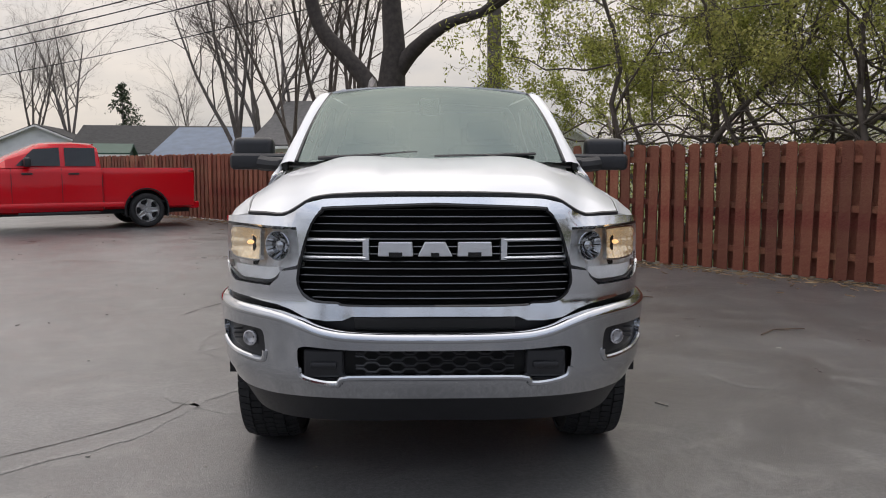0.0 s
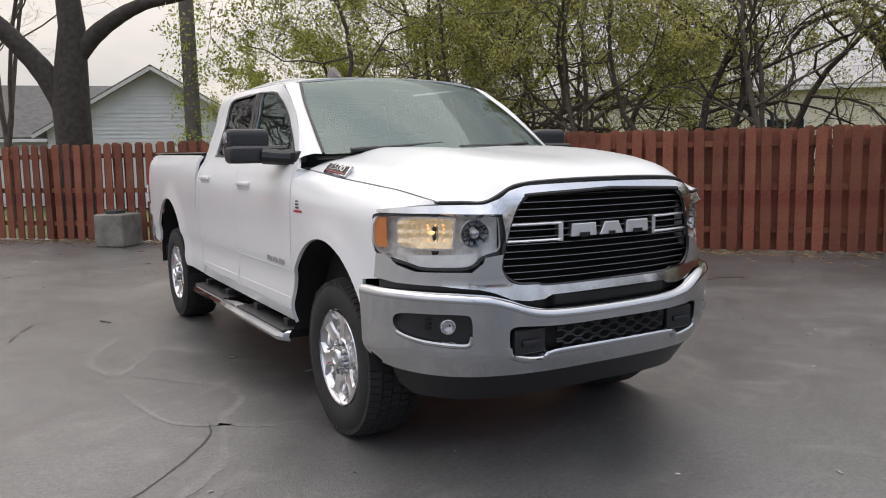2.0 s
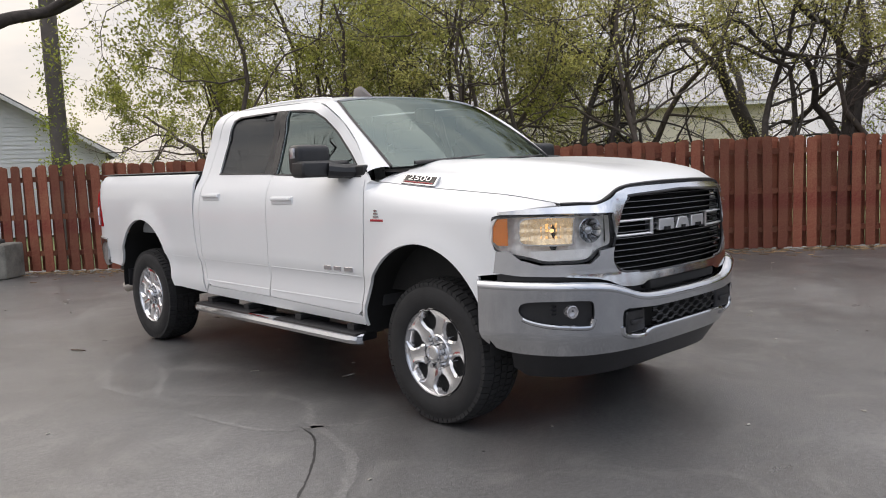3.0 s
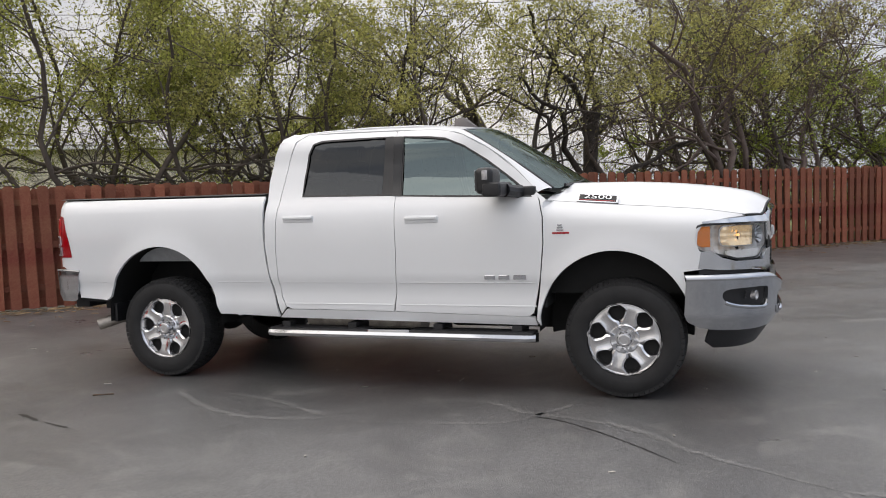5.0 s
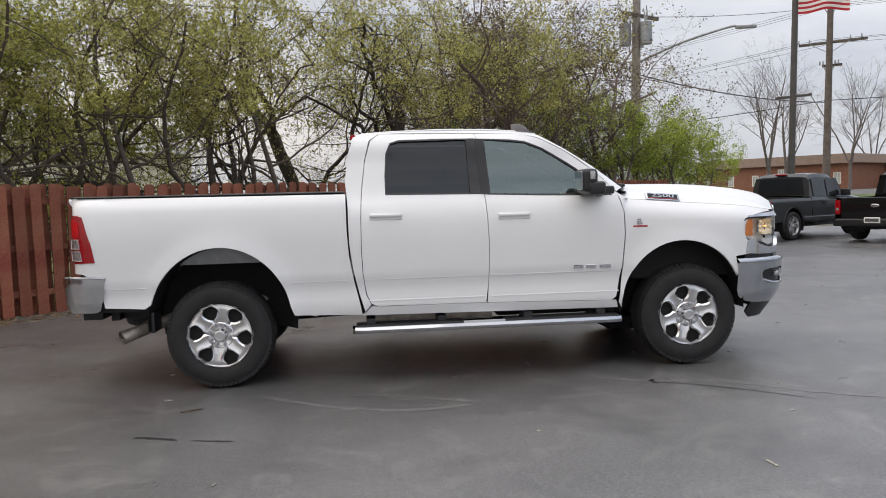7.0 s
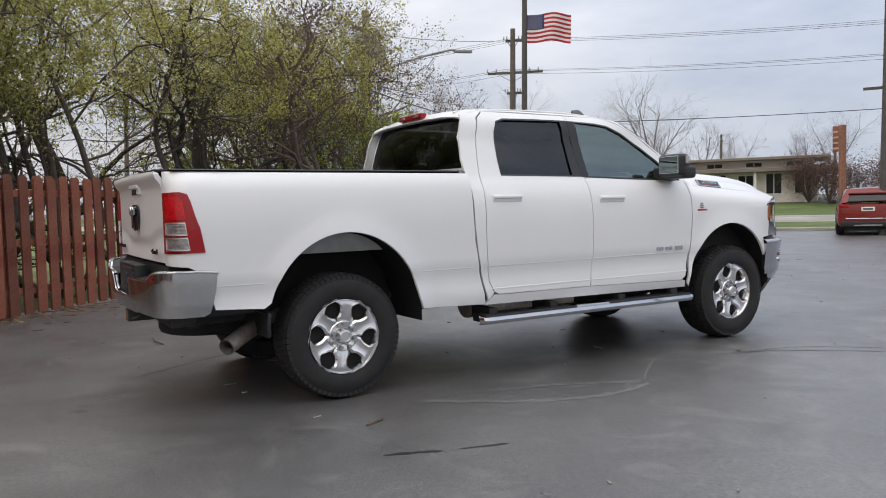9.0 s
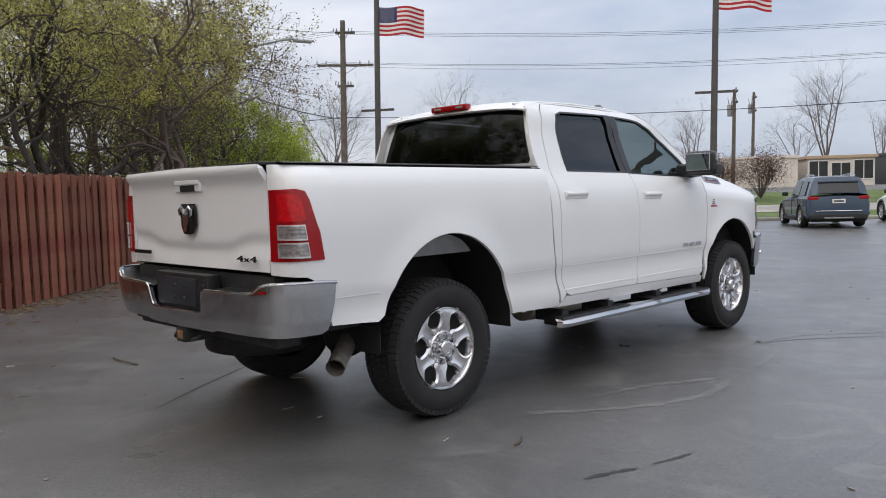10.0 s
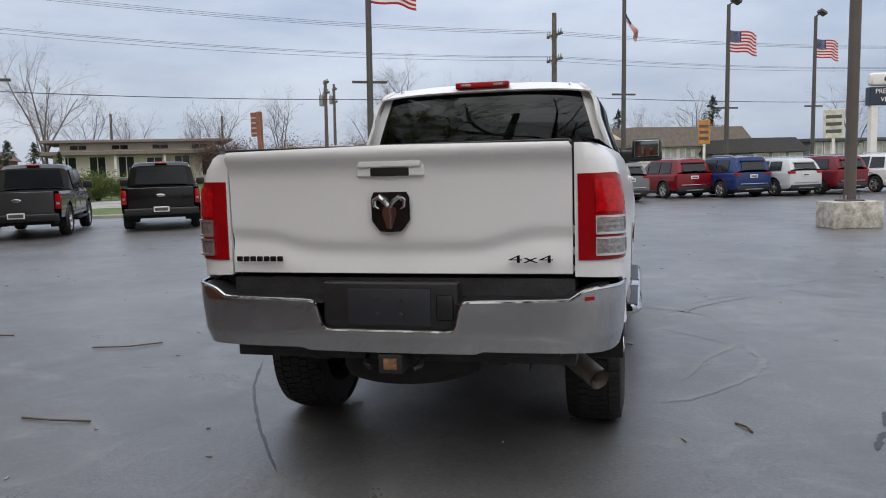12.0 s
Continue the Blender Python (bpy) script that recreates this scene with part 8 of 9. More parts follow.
# lot lamp pole in its concrete base
lp = tagged(empty("lot_lamp_pole"), "square brown lamp pole bolted to a chipped concrete base", "lamp pole")
bm = bmesh.new()
rbox(bm, -0.50, 0.50, -0.38, 0.38, 0, 0.53, 0.03, 2, pose(-5.15, -9.2, 0, 0, 0, 14))
part("base", bm, mat("chipped_concrete", (0.24, 0.225, 0.18), 0.9, 0, 0.12, 7, 0.8, 25, tint=(0.60, 0.57, 0.52)), lp, "chipped concrete base")
bm = bmesh.new()
rbox(bm, -0.21, 0.21, -0.21, 0.21, 0.53, 0.56, 0.01, 1, pose(-5.15, -9.2, 0, 0, 0, 14))
part("base_plate", bm, M_STEEL, lp)
bm = bmesh.new()
tube(bm, [plumb(-5.15, -9.2, 0.55), plumb(-5.15, -9.2, 9.0)], [0.115, 0.108], 16)
part("shaft", bm, mat("brown_pole", (0.10, 0.085, 0.075), 0.5, 0.2, 0.15, 2), lp)
for a in range(4):
    bm = bmesh.new()
    q = Vector((-5.15 + 0.19 * math.cos(a * 1.5708 + 0.98), -9.2 + 0.19 * math.sin(a * 1.5708 + 0.98), 0.55))
    cyl(bm, q, q + Vector((0, 0, 0.10)), 0.018, n=8)
    part("bolt", bm, M_GALV, lp)

# dealer sign, brick pylon, small signs
sg = tagged(empty("lot_sign"), "white pole sign with a dark blue lettered panel", "sign")
base = Vector((-11.3, -30.2, 0))
sx = Vector((-0.97, -0.24, 0))
mm = Matrix.Translation(base) @ Matrix(((sx.x, 0.24, 0, 0), (sx.y, -0.97, 0, 0), (0, 0, 1, 0), (0, 0, 0, 1)))
bm = bmesh.new()
rbox(bm, -0.55, -0.25, -0.15, 0.15, 0, 3.6, 0.02, 1, mm)
rbox(bm, 1.0, 1.3, -0.15, 0.15, 0, 3.6, 0.02, 1, mm)
part("leg", bm, M_TRIMW, sg, smooth=False)
bm = bmesh.new()
rbox(bm, -0.65, 1.5, -0.2, 0.2, 3.60, 4.38, 0.03, 1, mm)
pn = part("panel", bm, mat("sign_blue", (0.022, 0.034, 0.055), 0.4), sg, "dark blue panel")
bm = bmesh.new()
rbox(bm, -0.62, 1.47, -0.2, 0.2, 4.42, 5.0, 0.2, 3, mm)
part("top_panel", bm, M_TRIMW, sg, "white top panel")
bm = bmesh.new()
bmesh.ops.create_uvsphere(bm, u_segments=20, v_segments=10, radius=0.3, matrix=mm @ Matrix.Translation((0.42, -0.2, 4.70)) @ Matrix.Diagonal((1.6, 0.15, 0.7, 1)))
part("oval", bm, mat("oval_grey", (0.05, 0.06, 0.08), 0.4), sg, "dark plain oval")
for word, z, w in (("PRE-OWNED", 4.18, 1), ("VEHICLES", 3.83, 1)):
    bm = bmesh.new()
    join(bm, letters(word, 0.29, 0.01), mm @ Matrix(((1, 0, 0, 0.42), (0, 0, 1, -0.215), (0, 1, 0, z), (0, 0, 0, 1))))
    o = part("lettering", bm, M_TRIMW, pn, smooth=False)
py = tagged(empty("brick_pylon"), "tall brick sign pylon with a faded panel", "sign")
bm = bmesh.new()
rbox(bm, 22.05, 22.30, -38.0, -37.6, 0, 5.25, 0.03, 1)
part("column", bm, M_BRICK, py)
bm = bmesh.new()
rbox(bm, 22.30, 22.72, -37.95, -37.65, 3.7, 5.2, 0.03, 1)
part("panel", bm, mat("faded_panel", (0.20, 0.075, 0.06), 0.7, 0, 0.4, 2), py)
for k in range(4):
    bm = bmesh.new()
    rbox(bm, 22.34, 22.68, -37.66, -37.635, 3.85 + 0.32 * k, 3.95 + 0.32 * k, 0.01, 1)
    part("bar", bm, M_TANW, py)
for x, y, z, w, h, c in ((-6.0, -58, 2.2, 0.9, 1.9, (0.5, 0.22, 0.05)), (-14.1, -52, 2.2, 1.3, 2.0, (0.55, 0.55, 0.45))):
    s2 = tagged(empty("street_sign"), "small upright shop sign on a post", "sign")
    q = pose(x, y, 0.5, 0, 0, 170)
    bm = bmesh.new()
    rbox(bm, -0.1, 0.1, -0.08, 0.08, 0, z + h, 0.01, 1, q)
    part("post", bm, M_TRIMW, s2)
    bm = bmesh.new()
    rbox(bm, -w / 2, w / 2, -0.12, 0.12, z, z + h, 0.04, 1, q)
    part("panel", bm, mat("sign_face", c, 0.5, 0, 0.3, 3), s2)
    for k in range(3):
        bm = bmesh.new()
        rbox(bm, -w * 0.38, w * 0.38, -0.14, 0.14, z + h * (0.18 + 0.25 * k), z + h * (0.30 + 0.25 * k), 0.01, 1, q)
        part("bar", bm, M_DKGREY, s2)

# ---- parked vehicles; each is built with its rear axle at the origin, facing -y ----
small_wheel = empty("wheel")
wheel_parts(small_wheel, R=0.37, W=0.24, rim=0.245, spokes=5, lugs=0, tread=False, alloy=mat("grey_alloy", (0.45, 0.45, 0.46), 0.3, 0.9, 0.1, 8))
small_wheel["label"] = "alloy wheel with black tyre"


def car_paint(name, col):
    return mat(name, col, 0.16, 0.0, 0.04, 1.5, coat=0.3, spec=0.3)


def fit_wheels(root, wb, tw, R=0.37):
    k = R / 0.37
    first = None
    for y in (0, -wb):
        for s in (-1, 1):
            c = copy_thing(small_wheel, pose(0, 0, 0))
            c.parent = root
            c.matrix_basis = pose(s * (tw - 0.11), y, R, 0, 0, 0 if s < 0 else 180) @ Matrix.Diagonal((k, k, k, 1))
            c["label"] = "alloy wheel with black tyre"


def resample(pts, step):
    """A polyline cut into pieces of about one step, keeping its corners."""
    out = [pts[0]]
    for p, q in zip(pts, pts[1:]):
        n = max(1, round(math.dist(p, q) / step))
        out += [tuple(a + (b - a) * k / n for a, b in zip(p, q)) for k in range(1, n + 1)]
    return out


def cut_arches(bm, places, ra, zc, inner):
    """Round wheel openings: edges drawn onto the circle, faces within it taken out."""
    for yc in places:
        hit = []
        for v in bm.verts:
            if abs(v.co.x) < inner or v.co.z > zc + ra + 0.1:
                continue
            d = math.hypot(v.co.y - yc, v.co.z - zc)
            if abs(d - ra) < 0.034:
                k = ra / d
                v.co.y, v.co.z = yc + (v.co.y - yc) * k, zc + (v.co.z - zc) * k
        for f in bm.faces:
            if all(abs(v.co.x) >= inner * 0.98 and math.hypot(v.co.y - yc, v.co.z - zc) < ra + 0.002 for v in f.verts):
                hit.append(f)
        bmesh.ops.delete(bm, geom=hit, context='FACES')


def lofted(stations, places=(), ra=0.42, zc=0.37):
    """Body from stations (y, half width, bottom, shoulder, top): a closed rounded section at each, with wheel openings."""
    secs = []
    for y, w, zb, zs, zt in stations:
        half = [(0.0, zb), (w * 0.80, zb), (w * 0.95, zb + 0.05), (w, zb + 0.22 * (zs - zb)), (w * 1.005, zb + 0.6 * (zs - zb)), (w * 0.985, zs - 0.06), (w * 0.955, zs), (w * 0.86, zt - 0.01), (w * 0.5, zt + 0.012), (0.0, zt + 0.02)]
        cnt = (1, 3, 4, 7, 6, 2, 2, 2, 2)
        pts = [half[0]]
        for (p, q), n in zip(zip(half, half[1:]), cnt):
            pts += [(p[0] + (q[0] - p[0]) * k / n, p[1] + (q[1] - p[1]) * k / n) for k in range(1, n + 1)]
        secs.append([(x, y, z) for x, z in pts] + [(-x, y, z) for x, z in pts[-2::-1]])
    rows = [secs[0]]
    for p, q in zip(secs, secs[1:]):
        n = max(1, round(abs(q[0][1] - p[0][1]) / 0.05))
        rows += [[tuple(a + (b - a) * k / n for a, b in zip(u, v)) for u, v in zip(p, q)] for k in range(1, n + 1)]
    bm = bmesh.new()
    grid(bm, rows)
    for r in (rows[0], rows[-1]):
        bm.faces.new([bm.verts.new(p) for p in r[:-1]])
    bmesh.ops.remove_doubles(bm, verts=bm.verts, dist=0.0005)
    bmesh.ops.recalc_face_normals(bm, faces=bm.faces[:])
    cut_arches(bm, places, ra, zc, stations[len(stations) // 2][1] * 0.78)
    return bm


def quad_panel(name, pts, material, parent, label="", push=0.0):
    bm = bmesh.new()
    f = bm.faces.new([bm.verts.new(p) for p in pts])
    bmesh.ops.subdivide_edges(bm, edges=bm.edges[:], cuts=2, use_grid_fill=True)
    return part(name, bm, material, parent, label, smooth=True)


def arches(root, wb, w, R, trim=0.0):
    for y in (0, -wb):
        for s in (-1, 1):
            bm = bmesh.new()
            a0 = R + 0.058
            ts = np.linspace(-0.35, math.pi + 0.35, 22)
            grid(bm, [[(s * x, y + a0 * math.cos(t), max(0.2, R + a0 * math.sin(t))) for x in (w * 1.0, w * 0.9, w * 0.6)] for t in ts])
            grid(bm, [[(s * w * 0.6, y + q * math.cos(t), max(0.2, R + q * math.sin(t))) for q in (0.02, a0)] for t in ts])
            ar = part("arch", bm, M_DARK, root, "dark wheel arch")
            if trim:
                bm = bmesh.new()
                grid(bm, [[(s * x, y + q * math.cos(t), max(0.24, R + q * math.sin(t))) for x, q in ((w * 0.97, a0 - 0.01), (w * 1.012, a0 - 0.012), (w * 1.016, a0 + trim), (w * 0.98, a0 + trim + 0.01))] for t in ts])
                part("arch_trim", bm, M_BLACK, ar, "black plastic arch trim")


def suv(label, x, y, rz, paint, w=0.94, tall=1.72, length=4.75, belt=1.06, wb=2.8, glass=None, lamp=None, rails=True, boxy=0.0, z=0.0, stripe=True):
    root = tagged(empty("parked_suv"), label, "car", "vehicles parked along the street")
    rear, front = 0.95, -(length - 0.95)
    R = 0.37
    st_ = [(rear, w * 0.86, 0.42, belt - 0.20, belt - 0.14), (rear - 0.03, w * 0.93, 0.36, belt - 0.04, belt + 0.0), (rear - 0.14, w * 0.98, 0.30, belt, belt + 0.02), (0.3, w, 0.27, belt, belt + 0.02), (-1.0, w, 0.25, belt - 0.02, belt + 0.01),
           (-wb * 0.72, w, 0.25, belt - 0.06, belt - 0.02), (-wb, w * 0.99, 0.27, belt - 0.12, belt - 0.06), (front + 0.25, w * 0.92, 0.30, belt - 0.25, belt - 0.2), (front, w * 0.75, 0.40, belt - 0.38, belt - 0.34)]
    part("body", lofted(st_, (0, -wb), R + 0.055, R), paint, root)
    # glasshouse: stations from the tail to the windshield foot
    top = tall
    gh = [(rear - 0.06 + 0.05 * boxy, w * 0.82, belt - 0.02, belt + 0.10), (rear - 0.20 + 0.05 * boxy, w * 0.80, belt, top - 0.20), (rear - 0.36 + 0.14 * boxy, w * 0.74, belt, top - 0.04), (0.1, w * 0.76, belt, top), (-0.8, w * 0.76, belt, top), (-1.35, w * 0.74, belt, top - 0.05), (-1.95, w * 0.72, belt - 0.02, belt + 0.30), (-2.25, w * 0.74, belt - 0.05, belt + 0.02)]
    rows = []
    for yy, ww, zb, zt in gh:
        half = [(w * 0.93, zb), (ww + (w * 0.93 - ww) * 0.25, zb + (zt - zb) * 0.72), (ww * 0.93, zt - 0.03), (ww * 0.75, zt), (0, zt + 0.015)]
        rows.append([(a, yy, b) for a, b in half] + [(-a, yy, b) for a, b in half[-2::-1]])
    bm = bmesh.new()
    grid(bm, rows)
    bmesh.ops.recalc_face_normals(bm, faces=bm.faces[:])
    part("roof", bm, paint, root, auto=25)
    gl = glass or M_PANE
    yb, yt = rear - 0.025 + 0.05 * boxy, rear - 0.158 + 0.05 * boxy
    quad_panel("rear_window", [(-w * 0.64, yb - 0.02, belt + 0.13), (w * 0.64, yb - 0.02, belt + 0.13), (w * 0.58, yt, top - 0.24), (-w * 0.58, yt, top - 0.24)], gl, root, "dark rear window")
    bm = bmesh.new()
    rbox(bm, -w * 0.62, w * 0.62, yt - 0.20, yt + 0.05, top - 0.215, top - 0.165, 0.018, 2)
    part("spoiler", bm, paint, root)
    for s in (-1, 1):
        for a, b, zt in ((0.42, -0.32, top - 0.14), (-0.40, -1.20, top - 0.12), (-1.27, -1.85, top - 0.40)):
            lo = w * 0.945
            hi = w * 0.80
            quad_panel("side_window", [(s * lo, a, belt + 0.05), (s * lo, b, belt + 0.04), (s * (hi if a > -1 else hi + 0.06), b + (0.12 if b < -1.8 else 0.0), zt if b > -1.8 else belt + 0.12), (s * hi, a - (0.05 if a > 0 else 0), zt if a > -1.25 else top - 0.14)], gl, root, "dark side window")
        bm = bmesh.new()
        rbox(bm, s * w * 0.78 - 0.16, s * w * 0.78 + 0.16, rear - 0.16, rear - 0.004, belt - 0.10, belt + 0.02, 0.03, 2)
        part("tail_lamp", bm, lamp or M_TAIL, root, "red tail lamp")
        bm = bmesh.new()
        rbox(bm, s * (w + 0.09) - 0.10, s * (w + 0.09) + 0.10, -1.92, -1.78, belt + 0.02, belt + 0.17, 0.04, 2)
        part("door_mirror", bm, M_BLACK, root)
        if rails:
            bm = bmesh.new()
            tube(bm, [(s * w * 0.64, yy, top + zz) for yy, zz in ((0.4, 0.0), (0.3, 0.05), (-0.9, 0.05), (-1.0, 0.0))], 0.02, 6)
            part("roof_rail", bm, M_CHROME, root)
    bm = bmesh.new()
    rbox(bm, -w * 0.88, w * 0.88, rear - 0.20, rear + 0.02, 0.30, 0.50, 0.06, 3)
    bp = part("bumper", bm, M_BLACK, root, "black lower bumper")
    bm = bmesh.new()
    rbox(bm, -w * 0.45, w * 0.45, rear - 0.05, rear + 0.03, 0.33, 0.38, 0.015, 2)
    part("skid_plate", bm, M_GALV, bp, "silver skid plate")
    for s in (-1, 1):
        bm = bmesh.new()
        rbox(bm, s * w * 0.97 - 0.05, s * w * 0.97 + 0.05, -wb + R + 0.06, -R - 0.06, 0.24, 0.37, 0.03, 2)
        part("sill", bm, M_BLACK, root, "black plastic sill")
        for ya in (-0.36, -1.24):
            bm = bmesh.new()
            tube(bm, [(s * w * 0.985, ya, belt - 0.02), (s * w * 1.008, ya, belt - 0.3), (s * w * 1.003, ya + 0.02, 0.42)], 0.007, 4)
            part("door_seam", bm, M_DARK, root)
            bm = bmesh.new()
            rbox(bm, s * w * 1.005 - 0.014, s * w * 1.005 + 0.014, ya - 0.02 + 0.06, ya + 0.24, belt - 0.16, belt - 0.125, 0.01, 2)
            part("door_handle", bm, paint, root)
    if stripe:
        bm = bmesh.new()
        rbox(bm, -w * 0.72, w * 0.72, rear + 0.005, rear + 0.035, 0.57, 0.60, 0.01, 1)
        part("chrome_strip", bm, M_CHROME, root)
    pl = bmesh.new()
    rbox(pl, -0.2, 0.2, rear - 0.01, rear + 0.012, belt - 0.22, belt - 0.08, 0.008, 1)
    pt = part("plate", pl, M_TRIMW, root, "pale dealer plate")
    bm = bmesh.new()
    rbox(bm, -0.15, 0.15, rear + 0.005, rear + 0.018, belt - 0.18, belt - 0.12, 0.004, 1)
    part("bar", bm, M_DKGREY, pt)
    bm = bmesh.new()
    box(bm, -w * 0.84, w * 0.84, front + 0.4, rear - 0.1, 0.22, 0.34)
    part("underside", bm, M_DARK, root, smooth=False)
    arches(root, wb, w, R, 0.03)
    fit_wheels(root, wb, w, R)
    root.matrix_basis = pose(x, y, z, 0, 0, rz) @ Matrix.Diagonal((0.88, 0.88, 0.87, 1))
    return root


def pickup(label, x, y, rz, paint, w=0.96, tall=1.80, belt=1.12, wb=3.25, rear=1.15, front=-4.1, bed_front=-0.95, R=0.39, plate=True, tailgate_dark=False):
    root = tagged(empty("parked_pickup"), label, "pickup truck", "")
    # hull with an open bed
    st_ = [(bed_front, w, 0.40, belt, belt + 0.01), (-1.9, w, 0.38, belt, belt + 0.02), (-2.6, w, 0.38, belt - 0.02, belt + 0.02), (-wb, w, 0.40, belt - 0.02, belt + 0.04), (front + 0.3, w * 0.97, 0.42, belt - 0.10, belt - 0.02), (front, w * 0.88, 0.46, belt - 0.2, belt - 0.16)]
    part("body", lofted(st_, (-wb,), R + 0.075, R), paint, root)
    for s in (-1, 1):
        bm = bmesh.new()
        prof = [(w * 0.90, 0.45), (w * 0.985, 0.50), (w * 1.005, 0.72), (w * 0.995, belt - 0.10), (w * 0.96, belt), (w * 0.86, belt), (w * 0.84, belt - 0.06), (w * 0.84, 0.62)]
        prof = resample(prof, 0.05)
        rows = [[(s * a, yy, b) for a, b in prof] for yy in np.linspace(rear - 0.02, bed_front + 0.012, round((rear - bed_front) / 0.05))]
        grid(bm, rows)
        cut_arches(bm, (0,), R + 0.075, R, 0.2)
        part("bed_side", bm, paint, root)
        bm = bmesh.new()
        rbox(bm, s * w * 0.93 - 0.065, s * w * 0.93 + 0.065, rear - 0.14, rear + 0.004, belt - 0.42, belt - 0.05, 0.02, 2)
        part("tail_lamp", bm, M_TAIL, root, "red tail lamp")
        bm = bmesh.new()
        rbox(bm, s * w * 0.93 - 0.035, s * w * 0.93 + 0.035, rear, rear + 0.010, belt - 0.31, belt - 0.25, 0.01, 1)
        part("reverse_lens", bm, M_TAILCLEAR, root)
        bm = bmesh.new()
        rbox(bm, s * (w + 0.12) - 0.12, s * (w + 0.12) + 0.12, bed_front - 1.62, bed_front - 1.48, belt + 0.02, belt + 0.22, 0.04, 2)
        part("door_mirror", bm, M_BLACK, root)
        bm = bmesh.new()
        rbox(bm, s * w * 0.97 - 0.08, s * w * 0.97 + 0.08, bed_front - 1.75, bed_front - 0.1, 0.36, 0.42, 0.02, 2)
        part("side_step", bm, M_BLACK, root)
        for ya in (bed_front - 0.02, bed_front - 0.86, bed_front - 1.86):
            bm = bmesh.new()
            tube(bm, [(s * w * 0.97, ya, belt - 0.01), (s * w * 1.006, ya, belt - 0.35), (s * w * 0.99, ya, 0.46)], 0.008, 4)
            part("door_seam", bm, M_DARK, root)
        for ya in (bed_front - 0.72, bed_front - 1.66):
            bm = bmesh.new()
            rbox(bm, s * w * 1.0 - 0.018, s * w * 1.0 + 0.018, ya, ya + 0.22, belt - 0.15, belt - 0.11, 0.01, 2)
            part("door_handle", bm, M_BLACK, root)
        bm = bmesh.new()
        grid(bm, [[(s * (w * 1.004 + l), yy, z) for z, l in ((0.62, -0.004), (0.60, 0.010), (0.53, 0.012), (0.50, -0.004))] for yy in np.linspace(-wb + R + 0.12, -R - 0.12, 12)])
        part("side_moulding", bm, paint, root)
    bm = bmesh.new()
    rbox(bm, -w * 0.84, w * 0.84, rear - 0.07, rear, 0.60, belt, 0.02, 2)
    tg = part("tailgate", bm, paint, root)
    bm = bmesh.new()
    bmesh.ops.create_uvsphere(bm, u_segments=16, v_segments=8, radius=0.10, matrix=Matrix.Translation((0, rear, belt - 0.20)) @ Matrix.Diagonal((1.1, 0.12, 0.42, 1)))
    part("emblem", bm, M_CHROME, tg, "plain chrome emblem")
    bm = bmesh.new()
    rbox(bm, -w * 0.95, w * 0.95, rear - 0.10, rear + 0.12, 0.42, 0.60, 0.05, 3)
    bp = part("bumper", bm, M_BLACK if plate else paint, root, "rear step bumper")
    if plate:
        bm = bmesh.new()
        rbox(bm, -0.19, 0.19, rear + 0.13, rear + 0.15, 0.50, 0.64, 0.01, 1)
        q = part("plate", bm, M_TRIMW, bp, "pale dealer plate")
        bm = bmesh.new()
        rbox(bm, -0.16, 0.16, rear + 0.14, rear + 0.156, 0.53, 0.61, 0.004, 1)
        part("bar", bm, M_DKGREY, q)
    bm = bmesh.new()
    box(bm, -w * 0.86, w * 0.86, bed_front, rear - 0.05, 0.58, 0.64)
    part("bed_floor", bm, M_BEDLINER, root, smooth=False)
    # cab
    f = bed_front
    gh = [(f - 0.03, 0.84, belt, belt + 0.05), (f - 0.07, 0.83, belt, tall - 0.10), (f - 0.20, 0.81, belt, tall - 0.015), (f - 0.55, 0.82, belt, tall + 0.005), (f - 0.95, 0.82, belt, tall), (f - 1.25, 0.80, belt, tall - 0.03), (f - 1.95, 0.78, belt, belt + 0.22), (f - 2.2, 0.80, belt, belt + 0.02)]
    rows = []
    for yy, kk, zb, zt in gh:
        ww = w * kk
        half = [(w * 0.95, zb), (ww + (w * 0.95 - ww) * 0.25, zb + (zt - zb) * 0.74), (ww * 0.93, zt - 0.03), (ww * 0.75, zt), (0, zt + 0.015)]
        rows.append([(a, yy, b) for a, b in half] + [(-a, yy, b) for a, b in half[-2::-1]])
    bm = bmesh.new()
    grid(bm, rows)
    bmesh.ops.recalc_face_normals(bm, faces=bm.faces[:])
    part("cab", bm, paint, root, auto=25)
    quad_panel("rear_window", [(-w * 0.74, f - 0.025, belt + 0.08), (w * 0.74, f - 0.025, belt + 0.08), (w * 0.66, f - 0.045, tall - 0.14), (-w * 0.66, f - 0.045, tall - 0.14)], M_PANE, root, "dark rear window")
    bm = bmesh.new()
    rbox(bm, -0.16, 0.16, f - 0.14, f - 0.03, tall - 0.05, tall - 0.01, 0.01, 1)
    part("high_brake_lamp", bm, M_TAIL, root)
    for s in (-1, 1):
        for a, b, z1, z2 in ((f - 0.14, f - 0.78, tall - 0.12, tall - 0.12), (f - 0.88, f - 1.62, tall - 0.12, tall - 0.36)):
            lo, hi = w * 0.962, w * 0.868
            quad_panel("side_window", [(s * lo, a, belt + 0.04), (s * lo, b - 0.14 * (b < f - 1), belt + 0.04), (s * (hi + 0.03 * (b < f - 1)), b + 0.22 * (b < f - 1), z2 + 0.20 * (b < f - 1)), (s * hi, a, z1)], M_PANE, root, "dark side window")
    quad_panel("windshield", [(-w * 0.72, f - 2.08, belt + 0.07), (w * 0.72, f - 2.08, belt + 0.07), (w * 0.68, f - 1.33, tall - 0.07), (-w * 0.68, f - 1.33, tall - 0.07)], M_WSHIELD, root, "windshield")
    bm = bmesh.new()
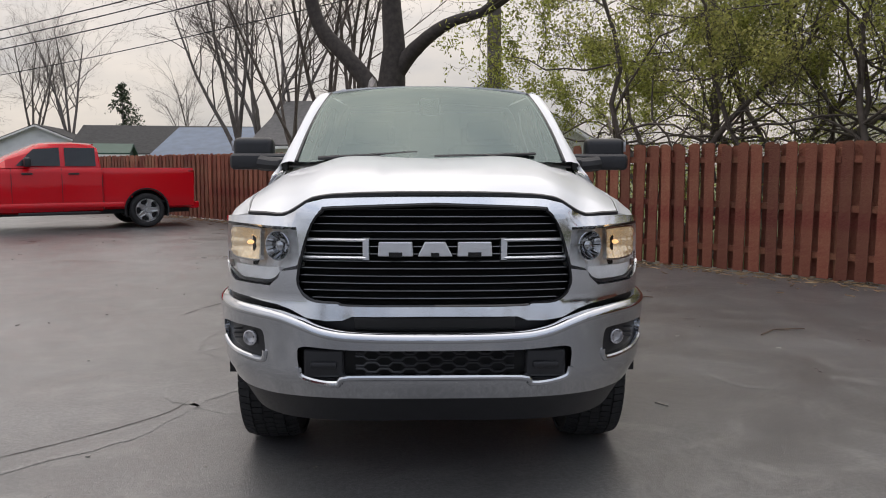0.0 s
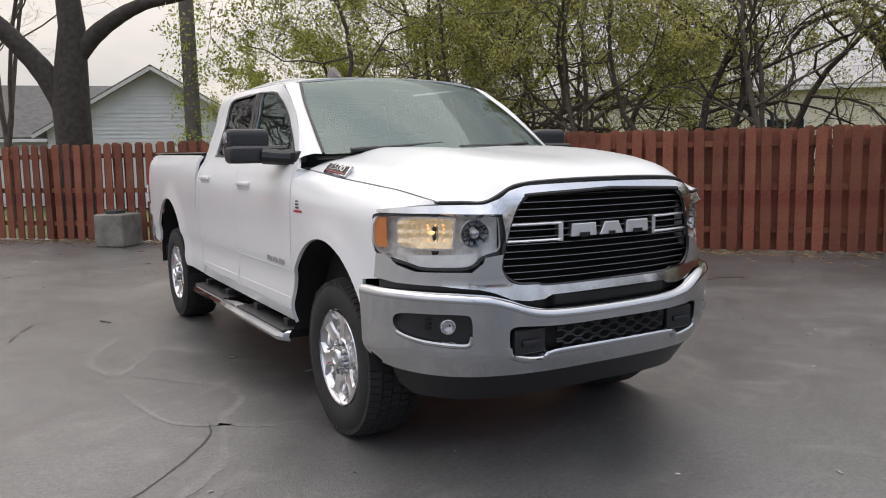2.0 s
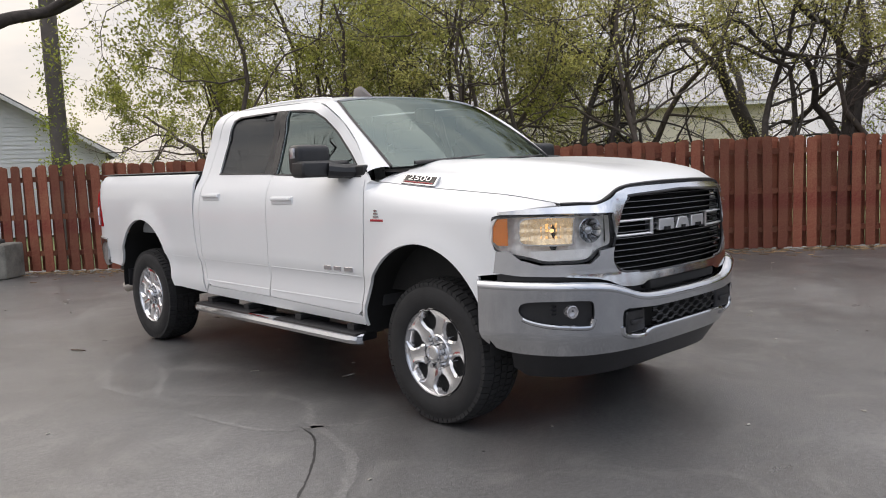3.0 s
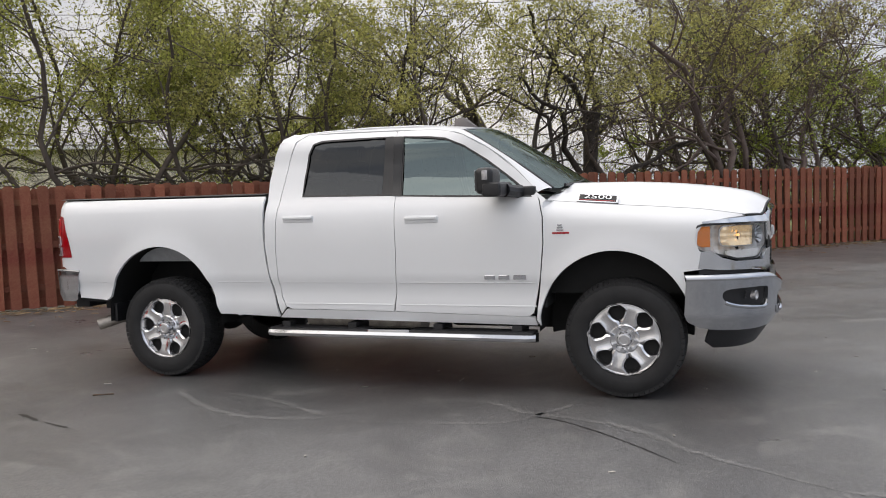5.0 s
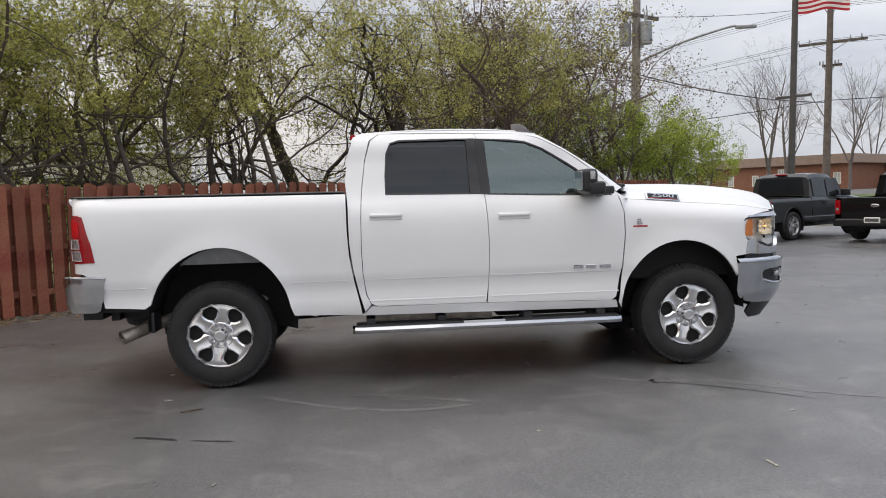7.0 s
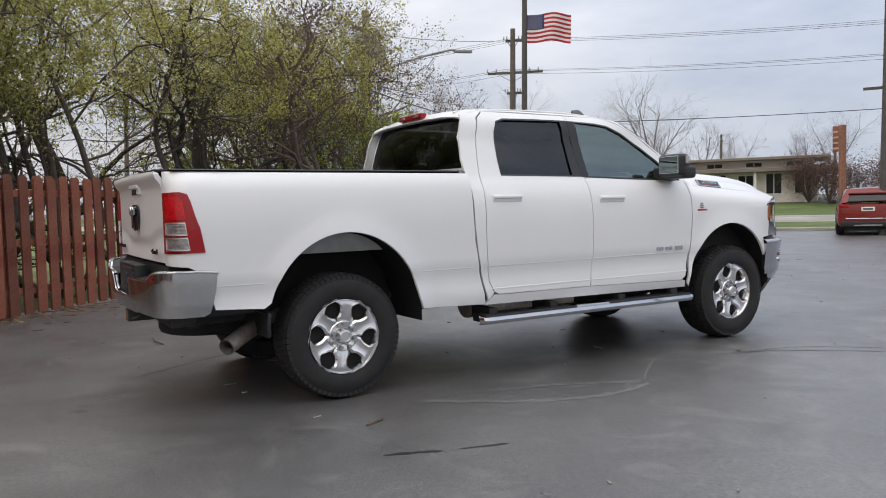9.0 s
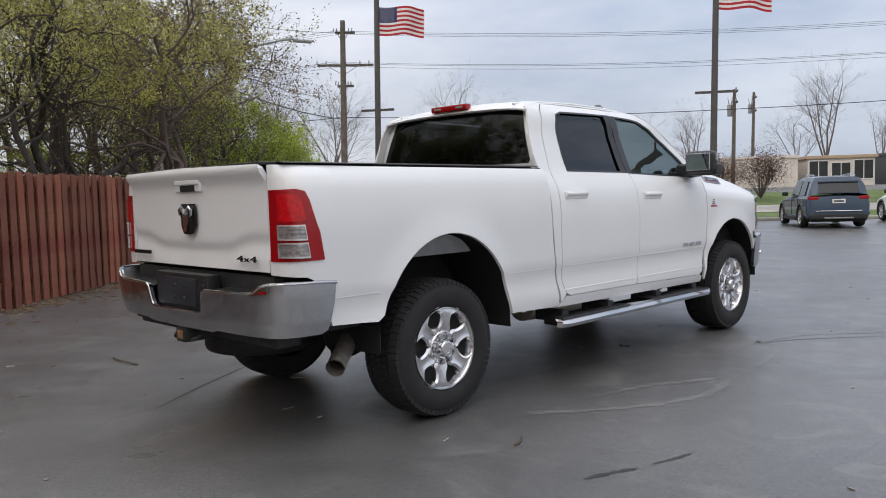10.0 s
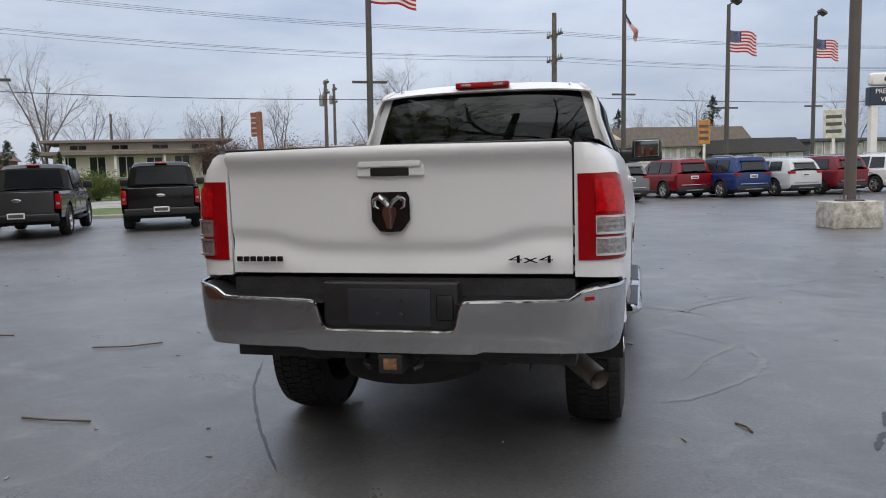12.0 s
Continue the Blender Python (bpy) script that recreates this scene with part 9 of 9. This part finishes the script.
    box(bm, -w * 0.82, w * 0.82, front + 0.4, rear - 0.1, 0.34, 0.46)
    part("underside", bm, M_DARK, root, smooth=False)
    arches(root, wb, w, R + 0.018, 0.02)
    fit_wheels(root, wb, w, R)
    root.matrix_basis = pose(x, y, 0, 0, 0, rz)
    return root


P_RED = car_paint("bright_red_paint", (0.60, 0.004, 0.012))
P_GREYP = car_paint("dark_grey_paint", (0.045, 0.047, 0.05))
P_BLACKP = car_paint("black_paint", (0.008, 0.008, 0.009))
P_ORANGE = car_paint("copper_red_paint", (0.18, 0.022, 0.018))
P_NAVY = car_paint("slate_blue_paint", (0.05, 0.075, 0.115))
P_WHITEC = car_paint("pearl_white_paint", (0.72, 0.73, 0.74))
P_STEEL = car_paint("steel_grey_paint", (0.14, 0.15, 0.16))
P_MAROON2 = car_paint("deep_red_paint", (0.16, 0.006, 0.014))
P_MAROON = car_paint("maroon_paint", (0.13, 0.006, 0.013))
P_BLUE = car_paint("royal_blue_paint", (0.012, 0.032, 0.13))
P_SILVER = car_paint("silver_paint", (0.50, 0.52, 0.54))
TH = 33.4
pickup("bright red crew-cab pickup truck parked tail to the fence", -7.04, 15.42, -57.3, P_RED, w=1.0, tall=1.97, belt=1.40, wb=3.68, rear=1.12, front=-4.65, bed_front=-0.95, R=0.41, plate=False)
pickup("dark grey mid-size pickup truck parked facing the street", 13.7, -8.3, TH - 3, P_GREYP)
pickup("black mid-size pickup truck parked facing the street", 11.5, -10.7, TH - 1, P_BLACKP)
suv("copper red crossover parked facing the street", 8.4, -17.5, TH, P_ORANGE, tall=1.64)
suv("slate blue large SUV parked facing the street", 4.3, -17.8, TH, P_NAVY, w=0.99, tall=1.75, boxy=1)
suv("pearl white crossover with dark rear window", 2.12, -20.4, TH, P_WHITEC, w=0.92, tall=1.66)
suv("steel grey crossover with a full-width lamp band", -0.3, -21.4, TH, P_STEEL, w=0.94, tall=1.66)
suv("dark maroon SUV with chrome rear strip", -2.62, -24.0, TH, P_MAROON2, w=0.96, tall=1.74, boxy=0.7)
suv("royal blue large SUV parked in the row", -4.72, -23.9, TH, P_BLUE, w=0.99, tall=1.76, boxy=1)
suv("silver crossover parked in the row", -6.62, -24.4, TH, P_SILVER, w=0.92, tall=1.64)
suv("red mid-size SUV parked in the row", -8.42, -25.3, TH, P_MAROON, w=0.95, tall=1.70, boxy=0.5)
suv("white SUV at the end of the row", -10.6, -26.2, TH, P_WHITEC, w=0.95, tall=1.72, boxy=0.5)
suv("black van parked across the street", 10.0, -47.5, TH - 90, P_BLACKP, w=1.0, tall=2.0, belt=1.2, length=5.2, wb=3.2, boxy=1, rails=False, z=rise(10, -47.5))
suv("dark car on the far forecourt", 3.0, -50, TH - 90, P_STEEL, tall=1.5, belt=0.95, rails=False, z=rise(3, -50))
for o in (small_wheel, *small_wheel.children_recursive):
    bpy.data.objects.remove(o)

# ---- the fence's boards, piece by piece ----
for me, m in fence_jobs:
    o = new("picket", me)
    o.parent = fence
    o.matrix_basis = m
